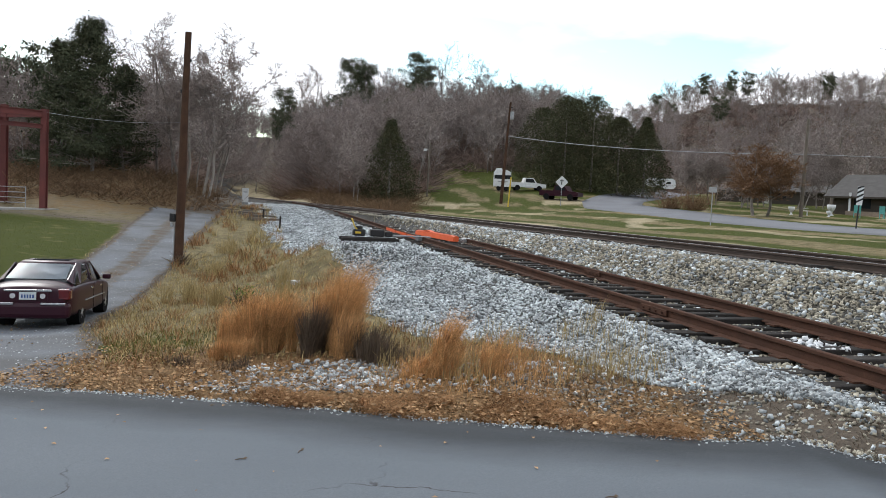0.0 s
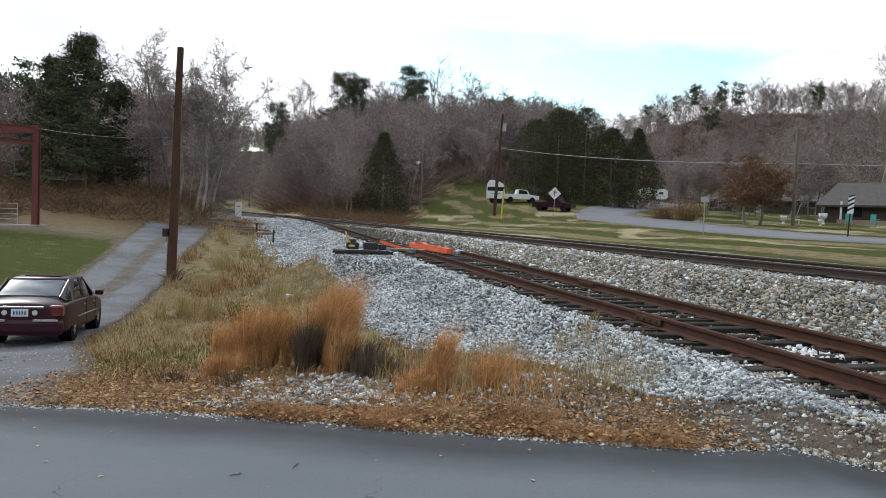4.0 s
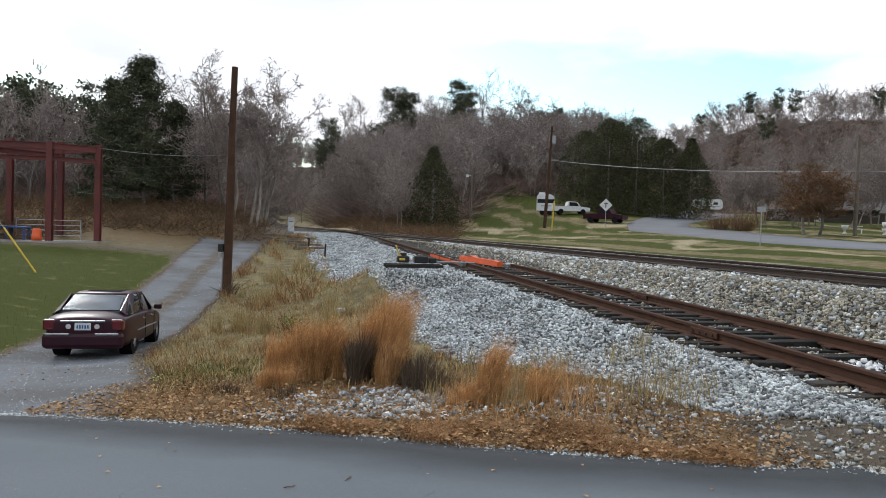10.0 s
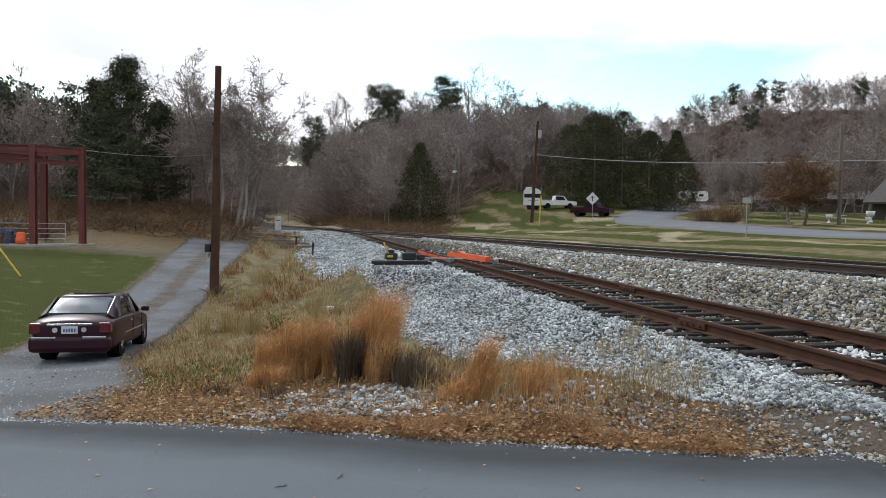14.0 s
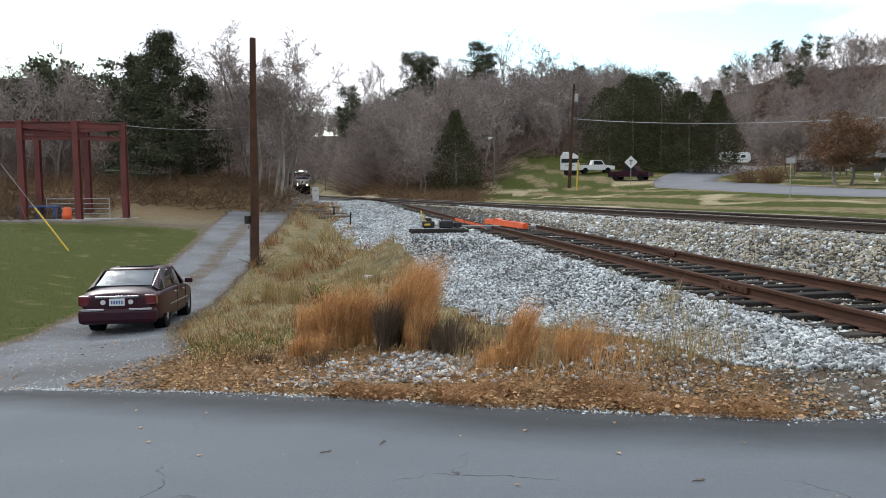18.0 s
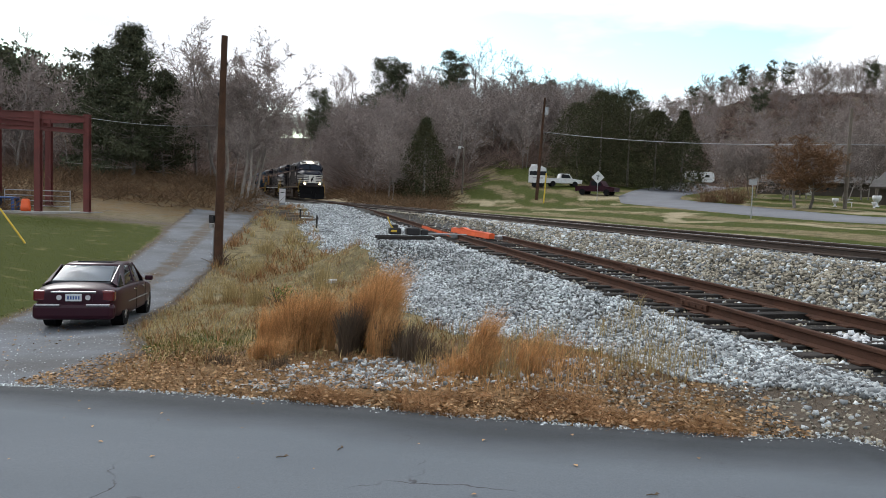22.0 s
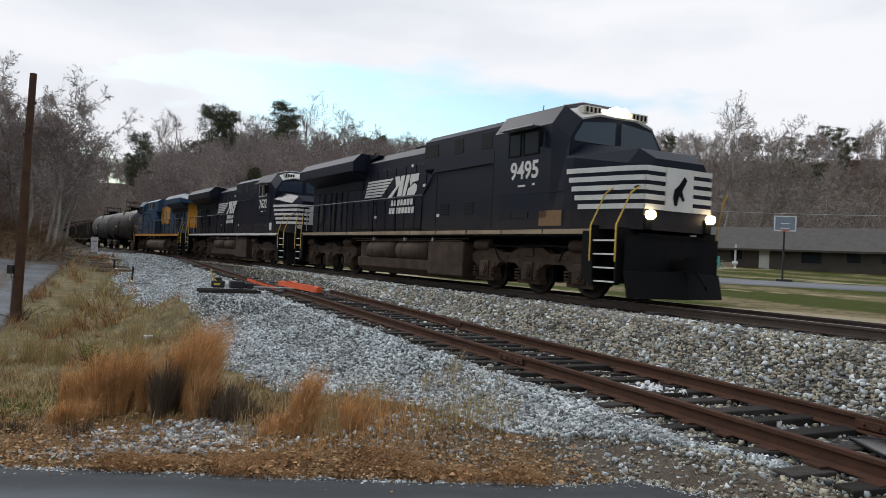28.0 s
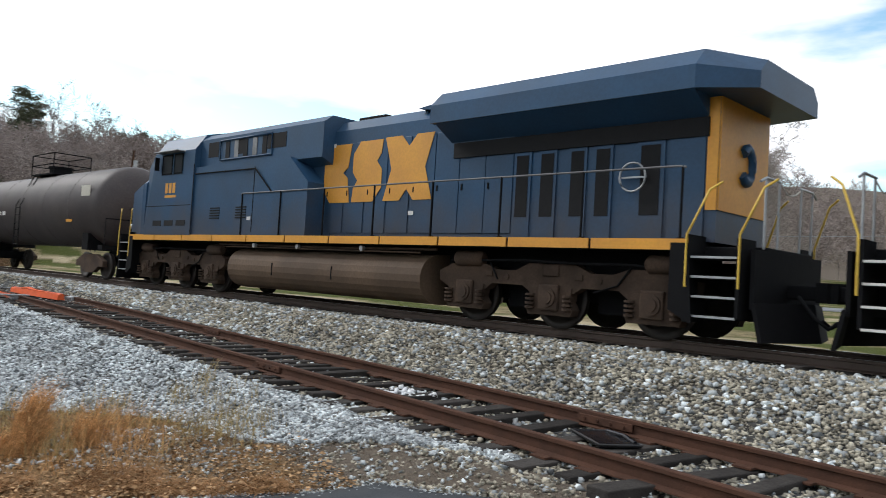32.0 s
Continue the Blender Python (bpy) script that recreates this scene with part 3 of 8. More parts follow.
xs = spaced(-1600, 1600, -15, 14, 0.35, 1.085)
ys = spaced(-420, 2600, -5, 34, 0.35, 1.085)
ground = part("ground", sheet("ground", xs, ys, lambda x, y: ground_z(x, y) 
              + (0.02 * noise.noise(Vector((x * 1.3, y * 1.3, 0))) if y > road_edge(x) + 0.4 and math.hypot(x, y) < 40 else -0.05 if y < road_edge(x) - 0.2 and y > -8 else 0), None), M["ground"])
tagged(ground, "dry winter grass, leaf litter and ballast on rolling ground", "ground", kind="structure")
zone = np.array([zones(v.co.x, v.co.y) for v in ground.data.vertices], np.float32)
for k, name in enumerate(("grass_green", "grass_dry", "litter", "gravel", "straw")):
    layer = ground.data.attributes.new(name, "FLOAT", "POINT")
    layer.data.foreach_set("value", np.ascontiguousarray(zone[:, k]))


def strip(line, lift, mat, name, label, category, cross=6):
    """A road: rows of (left, right) points on the ground, lifted a little, with sides."""
    me = Mesh()
    pts, faces, n = [], [], cross + 3
    for a, b in line:
        row = [Vector(a).lerp(Vector(b), k / cross) for k in range(cross + 1)]
        row = [on_ground(p.x, p.y, lift) for p in row]
        pts += [row[0] - Vector((0, 0, lift + 0.12)), *row, row[-1] - Vector((0, 0, lift + 0.12))]
    for i in range(len(line) - 1):
        faces += [(i * n + k, i * n + k + 1, (i + 1) * n + k + 1, (i + 1) * n + k) for k in range(n - 1)]
    me.add(pts, faces, None, True)
    ob = part(name, me, mat)
    return tagged(ob, label, category, kind="structure")


def edge_wobble(v, s=0.05):
    return s * noise.noise(Vector((v * 1.7, 5, 0))) + s * 0.7 * noise.noise(Vector((v * 6.0, 9, 0)))


# asphalt with a darker, dirtier band along its edge
cols = [-60, -40, -28, -20, -15] + [-12 + 0.25 * i for i in range(58)] + [2.6, 2.75, 2.9, 3.05, 3.2, 3.4, 3.6]
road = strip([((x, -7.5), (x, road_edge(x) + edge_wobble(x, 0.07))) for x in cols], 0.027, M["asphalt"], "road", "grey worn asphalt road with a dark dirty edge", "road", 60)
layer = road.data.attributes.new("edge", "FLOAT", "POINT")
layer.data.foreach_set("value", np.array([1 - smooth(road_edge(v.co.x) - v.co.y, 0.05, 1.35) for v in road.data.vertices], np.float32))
rows = []
for i in range(80):
    y = 7.9 + i * 0.47
    dx, dh = drive_mid(y)
    rows.append(((dx - dh + edge_wobble(y, 0.18), y), (dx + dh + edge_wobble(y + 60, 0.18), y)))
rows = [((-10.4, 7.6), (-3.7, 7.35)), ((-10.0, 8.2), (-3.95, 8.2)), ((-9.9, 9.2), (-4.6, 9.2))] + [r for r in rows if r[0][1] > 10]
drive = strip(rows, 0.018, M["drive"], "driveway", "pale grey gravel driveway with wheel ruts", "driveway", 12)


def rut(x, y):
    dx, dh = drive_mid(y)
    f = abs(x - dx) / dh
    edge = smooth(f, 0.75, 1.0)
    return max(0.75 * edge, 0.6 * (1 - smooth(f, 0.12, 0.3)) * smooth(y, 17.5, 19.5))


layer = drive.data.attributes.new("rut", "FLOAT", "POINT")
layer.data.foreach_set("value", np.array([rut(v.co.x, v.co.y) for v in drive.data.vertices], np.float32))
# the street beyond the line, and its branch up the hill
street = [((26.6, 34.2), (31.0, 38.0)), ((22.9, 40.0), (27.3, 43.6)), ((20.3, 46.0), (25.2, 49.5)), ((18.3, 53.5), (23.7, 57.5)), ((16.8, 62.0), (22.6, 66.5)),
          ((15.6, 73.0), (21.8, 77.0)), ((15.0, 83.0), (21.8, 85.5)), ((16.5, 93.0), (24.0, 93.0)), ((20.5, 103.5), (28.0, 100.5)), ((28.0, 119.0), (35.0, 114.5)),
          ((39.0, 144.0), (46.0, 139.0)), ((51.0, 171.0), (58.0, 166.0)), ((60.0, 191.0), (68.0, 186.0))]
fine_street = []
for (a, b), (c, d) in zip(street, street[1:]):
    fine_street += [(Vector(a).lerp(Vector(c), k / 5), Vector(b).lerp(Vector(d), k / 5)) for k in range(5)]
strip([((39, 19), (43, 24)), ((33, 26), (37, 30.5))] + fine_street, 0.03, M["far_road"], "street", "pale grey street bending up the hill", "road", 4)

# ---------- track ----------
RAIL_SHAPE = [(-0.07, -0.17), (0.07, -0.17), (0.07, -0.157), (0.012, -0.135), (0.011, -0.05), (0.036, -0.04), (0.036, -0.008), (0.028, 0), (-0.028, 0),
              (-0.036, -0.008), (-0.036, -0.04), (-0.011, -0.05), (-0.012, -0.135), (-0.07, -0.157)]


def track_frame(xf, zf, y):
    d = Vector((xf(y + 0.1) - xf(y - 0.1), 0.2, 0)).normalized()
    return Vector((xf(y), y, zf(y))), d, Vector((d.y, -d.x, 0))


def rail_mesh(xf, zf, y0, y1, off, step, shape=RAIL_SHAPE):
    n, pts, faces = len(shape), [], []
    count = int((y1 - y0) / step) + 1
    for i in range(count):
        c, d, nr = track_frame(xf, zf, y0 + i * step)
        wob = 0.006 * noise.noise(Vector((y0 + i * step * 0.35, off, 0)))
        pts += [c + nr * (off + a + wob) + Vector((0, 0, b + 0.6 * wob)) for a, b in shape]
    for i in range(count - 1):
        faces += [(i * n + k, i * n + (k + 1) % n, (i + 1) * n + (k + 1) % n, (i + 1) * n + k) for k in range(n)]
    return Mesh().add(pts, faces + [tuple(range(n)), tuple(range(count * n - 1, count * n - n - 1, -1))])


TIE = [Mesh().box((0, 0, 0), (2.62, 0.23, 0.18), bevel=0.012).data("tie", M["tie"]), Mesh().box((0.05, 0, 0), (2.5, 0.20, 0.18), bevel=0.02).data("tie", M["tie"])]
HEAD = [(-0.026, 0.0005), (0.026, 0.0005), (0.026, 0.0025), (-0.026, 0.0025)]


def build_track(name, label, xf, zf, y0, y1, rail_mat, polished, tie_y0, tie_y1, spacing, top):
    tr = thing(name, Matrix(), label, "track", kind="structure")
    for off in (-GAUGE / 2, GAUGE / 2):
        rail = part("rail", rail_mesh(xf, zf, y0, y1, off, 0.8), rail_mat, tr)
        if polished:
            part("rail_head", rail_mesh(xf, zf, y0, y1, off, 0.8, HEAD), M["rail_top"], rail, "polished bright running surface")
    y, i = tie_y0, 0
    while y < tie_y1:
        c, d, nr = track_frame(xf, zf, y)
        tilt = RNG.normal(0, 1.6)
        m = Matrix.Translation(c + Vector((RNG.normal(0, 0.04), 0, top + RNG.normal(0, 0.012)))) @ Matrix.Rotation(math.atan2(-d.x, d.y) + radians(tilt), 4, "Z") @ Matrix.Rotation(radians(RNG.normal(0, 0.8)), 4, "Y")
        part("tie", TIE[i % 2], None, tr, place=m)
        i += 1
        y += spacing * (1 + RNG.normal(0, 0.06))
    return tr


siding = build_track("siding_track", "rust-red siding rails on grey weathered ties", siding_x, siding_z, -14, JOIN_Y, M["rail"], False, -6, 52, 0.53, -0.258)
main_line = build_track("main_track", "dark main-line rails with polished heads", main_x, lambda y: RAIL_Z, -40, 420, M["rail_main"], True, -14, 78, 0.53, -0.262)
rest = Mesh()
y = 78.5
while y < 215:
    c, d, nr = track_frame(main_x, lambda v: RAIL_Z, y)
    rest.box((0, 0, 0), (2.6, 0.23, 0.17), Matrix.Translation(c + Vector((0, 0, -0.262))) @ Matrix.Rotation(math.atan2(-d.x, d.y), 4, "Z"))
    y += 0.53
tagged(part("tie_row", rest, M["tie"], main_line), kind="stuff")
plate = Mesh().box((0, 0, 0), (0.33, 0.19, 0.02)).data("tie_plate", M["rail"])
for i in range(46):
    y = 2.0 + i * 0.53
    for off in (-GAUGE / 2, GAUGE / 2):
        c, d, nr = track_frame(siding_x, siding_z, y)
        part("tie_plate", plate, None, siding, place=Matrix.Translation(c + nr * off + Vector((0, 0, -0.168))) @ Matrix.Rotation(math.atan2(-d.x, d.y), 4, "Z"))
for y, off in ((11.2, -GAUGE / 2), (6.3, GAUGE / 2), (16.4, GAUGE / 2)):
    c, d, nr = track_frame(siding_x, siding_z, y)
    jm = Mesh().box((0.035, 0, -0.085), (0.03, 0.75, 0.09), bevel=0.008).box((-0.035, 0, -0.085), (0.03, 0.75, 0.09), bevel=0.008)
    for k in range(4):
        jm.disc((-0.056, -0.27 + 0.18 * k, -0.085), 0.018, 0.03, "x", 6)
    part("joint_bar", jm, M["rail"], siding, "bolted rusty joint bar", Matrix.Translation(c + nr * off) @ Matrix.Rotation(math.atan2(-d.x, d.y), 4, "Z"))


# ---------- train ----------
M["ns_black"] = material("black_locomotive_paint", (0.0085, 0.0105, 0.0215), 0.4, second=(0.0150, 0.0155, 0.0240), scale=0.8, amount=0.5, fine=18, fine_amount=0.2)
M["ns_grime"] = material("brown_road_grime", (0.105, 0.078, 0.055), 0.85, second=(0.055, 0.042, 0.033), scale=1.3, amount=0.7, fine=25, fine_amount=0.3)
M["csx_blue"] = material("dark_blue_paint", (0.026, 0.074, 0.145), 0.42, second=(0.028, 0.050, 0.082), scale=0.8, amount=0.6, fine=18, fine_amount=0.2)
M["csx_gold"] = material("gold_paint", (0.66, 0.30, 0.028), 0.5, second=(0.46, 0.20, 0.03), scale=1.2, amount=0.5, fine=20, fine_amount=0.15)
M["truck"] = material("dusty_truck_casting", (0.078, 0.050, 0.034), 0.85, second=(0.024, 0.017, 0.013), scale=2.0, amount=0.7, fine=25, fine_amount=0.35)
M["tank_grey"] = material("dusty_tank_steel", (0.125, 0.083, 0.054), 0.75, second=(0.055, 0.037, 0.026), scale=1.0, amount=0.6, fine=20, fine_amount=0.3)
M["under"] = material("oily_black", (0.010, 0.010, 0.011), 0.8, scale=3, amount=0.4)
M["wheel"] = material("wheel_steel", (0.05, 0.042, 0.037), 0.7, metal=0.3, scale=4)
M["windshield"] = glass("windshield_glass", (0.03, 0.042, 0.065), 0.15)
M["cab_glass"] = glass("dark_cab_glass", (0.012, 0.014, 0.018), 0.3)
M["cab_glass"].node_tree.nodes["Principled BSDF"].inputs["Coat Weight"].default_value = 0.0
M["cab_glass"].node_tree.nodes["Principled BSDF"].inputs["Specular IOR Level"].default_value = 0.08
M["windshield"].node_tree.nodes["Principled BSDF"].inputs["Coat Weight"].default_value = 0.0
M["windshield"].node_tree.nodes["Principled BSDF"].inputs["Specular IOR Level"].default_value = 0.35
M["tan_panel"] = material("tan_panel", (0.26, 0.16, 0.085), 0.8, second=(0.16, 0.09, 0.05), scale=2.0, amount=0.6)
M["lamp"] = material("lit_headlight", (1, 0.93, 0.8), 0.4, fine_amount=0, emit=(1.0, 0.84, 0.58), power=30)
M["lamp_warm"] = material("lit_ditch_light", (1, 0.9, 0.7), 0.4, fine_amount=0, emit=(1.0, 0.74, 0.40), power=16)
M["board"] = material("number_board", (0.55, 0.52, 0.44), 0.5, scale=6, amount=0.2)
M["stripe"] = material("white_stripe_paint", (0.70, 0.69, 0.66), 0.55, second=(0.5, 0.47, 0.42), scale=1.5, amount=0.4, fine=20, fine_amount=0.15)
M["rail_yellow"] = material("yellow_grab_iron", (0.72, 0.47, 0.06), 0.5, scale=6, amount=0.3)
M["rail_white"] = material("pale_grab_iron", (0.55, 0.52, 0.46), 0.5, scale=6, amount=0.3)
M["dark_vent"] = material("dark_louvre", (0.012, 0.012, 0.013), 0.8, scale=8, amount=0.3)
M["tank"] = material("tank_car_paint", (0.055, 0.046, 0.046), 0.55, second=(0.085, 0.072, 0.066), scale=0.9, amount=0.6, fine=15, fine_amount=0.2)
M["tank_light"] = material("grey_tank_paint", (0.16, 0.16, 0.165), 0.6, second=(0.10, 0.095, 0.092), scale=0.9, amount=0.6, fine=15, fine_amount=0.2)
M["gondola"] = material("rusty_gondola", (0.05, 0.038, 0.034), 0.85, second=(0.03, 0.025, 0.023), scale=1.2, amount=0.6, fine=20)
M["faded"] = material("faded_panel", (0.3, 0.3, 0.3), 0.8, second=(0.16, 0.16, 0.16), scale=3, amount=0.8)


for _m in M.values():
    if _m.name.startswith(("black_loco", "dark_blue", "oily", "dusty", "tank_car", "dark_louvre", "grey_tank")):
        _m.node_tree.nodes["Principled BSDF"].inputs["Specular IOR Level"].default_value = 0.08 if _m.name.startswith("oily") else 0.12 if _m.name.startswith("black_loco") else 0.22


def dust(mat, top, bottom, colour, most):
    """Road dust thrown up by the wheels: brown film, thickest near the walkway."""
    nt = mat.node_tree
    b = nt.nodes["Principled BSDF"]
    old = b.inputs["Base Color"].links[0].from_socket
    co, sep, n, ad, rg, mx = (nt.nodes.new("ShaderNode" + k) for k in ("TexCoord", "SeparateXYZ", "TexNoise", "Math", "MapRange", "Mix"))
    n.inputs["Scale"].default_value, n.inputs["Detail"].default_value, n.inputs["Roughness"].default_value = 1.1, 7, 0.65
    nt.links.new(co.outputs["Object"], n.inputs["Vector"])
    nt.links.new(co.outputs["Object"], sep.inputs[0])
    ad.operation = "MULTIPLY_ADD"
    ad.inputs[1].default_value = -2.2
    nt.links.new(n.outputs[0], ad.inputs[0])
    nt.links.new(sep.outputs[2], ad.inputs[2])
    rg.inputs[1].default_value, rg.inputs[2].default_value, rg.inputs[3].default_value, rg.inputs[4].default_value = bottom - 1.1, top - 1.1, most, 0.0
    nt.links.new(ad.outputs[0], rg.inputs[0])
    mx.data_type = "RGBA"
    nt.links.new(rg.outputs[0], mx.inputs[0])
    nt.links.new(old, mx.inputs[6])
    mx.inputs[7].default_value = (*colour, 1)
    nt.links.new(mx.outputs[2], b.inputs["Base Color"])


dust(M["ns_black"], 2.3, 1.2, (0.05, 0.037, 0.027), 0.7)
dust(M["csx_blue"], 2.6, 1.3, (0.08, 0.06, 0.045), 0.6)


def text_mesh(words, size, name, mat, depth=0.004, lean=0.0):
    cu = bpy.data.curves.new(name, "FONT")
    cu.body, cu.size, cu.extrude, cu.align_x, cu.align_y, cu.shear = words, size, depth, "CENTER", "CENTER", lean
    cu.resolution_u, cu.offset = 3, size * 0.02
    ob = bpy.data.objects.new(name, cu)
    scene.collection.objects.link(ob)
    me = bpy.data.meshes.new_from_object(ob.evaluated_get(bpy.context.evaluated_depsgraph_get()))
    bpy.data.objects.remove(ob)
    me.materials.clear()
    me.materials.append(mat)
    return me


def side_place(x, side, z, y):
    """A flat thing on a side wall, its front outwards: side -1 is the right-hand side of the unit."""
    return Matrix.Translation((x, side * y, z)) @ Matrix.Rotation(radians(90), 4, "X") @ (Matrix() if side < 0 else Matrix.Rotation(radians(180), 4, "Y"))


def wheel_mesh(r):
    prof = [(0.02, -0.09), (0.10, -0.09), (0.11, -0.05), (r - 0.11, -0.02), (r - 0.08, -0.07), (r, -0.07), (r, 0.05), (r + 0.028, 0.055), (r + 0.028, 0.08), (r - 0.09, 0.08), (r - 0.1, 0.04), (0.12, 0.03), (0.02, 0.03)]
    return Mesh().lathe(prof, 24, Matrix.Rotation(radians(-90), 4, "X"))


def truck_three(parent, x, side_mat):
    """A three-axle truck: cast side frames with a pedestal at each axle, six wheels, springs and brake gear."""
    tk = part("truck", Mesh().box((x, 0, 0.62), (3.9, 0.9, 0.35), bevel=0.05).box((x - 1.0, 0, 0.6), (0.7, 1.2, 0.6)).box((x + 1.0, 0, 0.6), (0.7, 1.2, 0.6)), M["under"], parent, "three-axle truck with dusty cast side frames")
    for s in (-1, 1):
        fr = [(-2.72, 0.72), (-2.74, 0.92), (-2.4, 1.06), (-1.55, 1.08), (-1.25, 0.98), (-0.8, 0.98), (-0.5, 1.12), (0.5, 1.12), (0.8, 0.98), (1.25, 0.98), (1.55, 1.08), (2.4, 1.06), (2.74, 0.92), (2.72, 0.72),
              (2.45, 0.60), (1.52, 0.60), (1.36, 0.72), (0.64, 0.72), (0.48, 0.62), (-0.48, 0.62), (-0.64, 0.72), (-1.36, 0.72), (-1.52, 0.60), (-2.45, 0.60)]
        sf = Mesh().prism([(x + a, b) for a, b in fr], s * 1.04 - 0.10, s * 1.04 + 0.10)
        for a in (-1.0, 1.0):
            sf.disc((x + a, s * 1.15, 0.86), 0.055, 0.03, "y", 10).box((x + a + 0.42, s * 1.15, 0.9), (0.16, 0.03, 0.1), bevel=0.01)
        sf.box((x, s * 1.15, 1.0), (0.34, 0.06, 0.2), bevel=0.02)
        frame_part = part("side_frame", sf, side_mat, tk)
        pipe = Mesh().tube([(x - 2.5, s * 1.18, 1.10), (x - 1.5, s * 1.18, 1.15), (x - 0.5, s * 1.18, 1.14), (x + 0.6, s * 1.18, 1.17), (x + 2.4, s * 1.18, 1.12)], 0.026, 6)
        pipe.tube([(x - 1.6, s * 1.17, 1.12), (x - 1.35, s * 1.17, 0.8), (x - 0.9, s * 1.17, 0.66)], 0.018, 5).tube([(x + 1.4, s * 1.17, 1.12), (x + 1.2, s * 1.17, 0.8)], 0.018, 5)
        part("brake_pipe", pipe, M["under"], frame_part)
        for a in (-2.2, 1.95):
            part("brake_cylinder", Mesh().tube([(x + a - 0.36, s * 1.12, 1.17), (x + a - 0.30, s * 1.12, 1.17), (x + a + 0.3, s * 1.12, 1.17), (x + a + 0.36, s * 1.12, 1.17)], [0.09, 0.15, 0.15, 0.09], 14), side_mat, frame_part)
        for a in (-2.0, 0.0, 2.0):
            part("wheel", wheel_mesh(0.53), M["wheel"], tk, place=Matrix.Translation((x + a, s * 0.752, 0.53)) @ (Matrix() if s > 0 else Matrix.Rotation(radians(180), 4, "Z")))
            ped = [(-0.46, 0.70), (0.46, 0.70), (0.42, 0.46), (0.50, 0.34), (0.46, 0.22), (-0.46, 0.22), (-0.50, 0.34), (-0.42, 0.46)]
            ab = Mesh().prism([(x + a + p, q) for p, q in ped], s * 1.06 - 0.11, s * 1.06 + 0.11).box((x + a, s * 1.19, 0.53), (0.42, 0.08, 0.46), bevel=0.03)
            ab.disc((x + a, s * 1.235, 0.53), 0.17, 0.05, "y", 18).disc((x + a, s * 1.265, 0.53), 0.11, 0.03, "y", 14)
            box_part = part("axle_box", ab, side_mat, tk)
            for e in (-1, 1):
                coil = Mesh()
                for k in range(4):
                    coil.disc((x + a + e * 0.40, s * 1.20, 0.34 + 0.075 * k), 0.085, 0.04, "z", 12)
                part("spring", coil, side_mat, box_part)
            part("brake_shoe", Mesh().prism([(x + a + 0.58, 0.3), (x + a + 0.68, 0.3), (x + a + 0.66, 0.8), (x + a + 0.56, 0.75)], s * 0.86 - 0.05, s * 0.86 + 0.05), M["under"], tk)
    return tk


def truck_two(parent, x):
    tk = part("truck", Mesh().box((x, 0, 0.62), (0.5, 2.1, 0.35), bevel=0.05), M["under"], parent, "two-axle freight truck")
    for s in (-1, 1):
        fr = [(-1.15, 0.62), (-1.15, 0.42), (-0.8, 0.42), (-0.35, 0.2), (0.35, 0.2), (0.8, 0.42), (1.15, 0.42), (1.15, 0.62), (0.5, 0.86), (-0.5, 0.86)]
        part("side_frame", Mesh().prism([(x + a, b) for a, b in fr], s * 1.0 - 0.08, s * 1.0 + 0.08), M["truck"], tk)
        for a in (-0.89, 0.89):
            part("wheel", wheel_mesh(0.457), M["wheel"], tk, place=Matrix.Translation((x + a, s * 0.752, 0.457)) @ (Matrix() if s > 0 else Matrix.Rotation(radians(180), 4, "Z")))
    return tk


def coupler(parent, x, sign):
    me = Mesh().box((x - sign * 0.45, 0, 0.86), (0.9, 0.2, 0.22), bevel=0.03).prism([(x - sign * 0.1, -0.16), (x + sign * 0.16, -0.12), (x + sign * 0.2, 0.05), (x + sign * 0.05, 0.2), (x - sign * 0.12, 0.16)], 0.72, 1.02, "z")
    part("coupler", me, M["under"], parent)
    part("air_hose", Mesh().tube([(x - sign * 0.3, 0.35, 0.8), (x - sign * 0.05, 0.38, 0.5), (x + sign * 0.12, 0.3, 0.35), (x + sign * 0.2, 0.15, 0.45)], 0.03, 6), M["rubber"], parent)


def handrails(parent, x0, x1, side, mat, post_mat, z0=1.57, z1=2.66, gap=1.75):
    y = side * 1.46
    part("handrail", Mesh().tube([(x0, y, z1 - 0.02), (x0 + 0.1, y, z1), (x1 - 0.1, y, z1), (x1, y, z1 - 0.02)], 0.019, 6), mat, parent)
    n = max(2, int((x1 - x0) / gap))
    for i in range(n + 1):
        x = x0 + 0.05 + (x1 - x0 - 0.1) * i / n
        part("stanchion", Mesh().tube([(x, y, z0 - 0.2), (x, y, z1)], 0.021, 6).box((x, y - side * 0.02, z0 - 0.1), (0.1, 0.03, 0.22)), post_mat, parent)


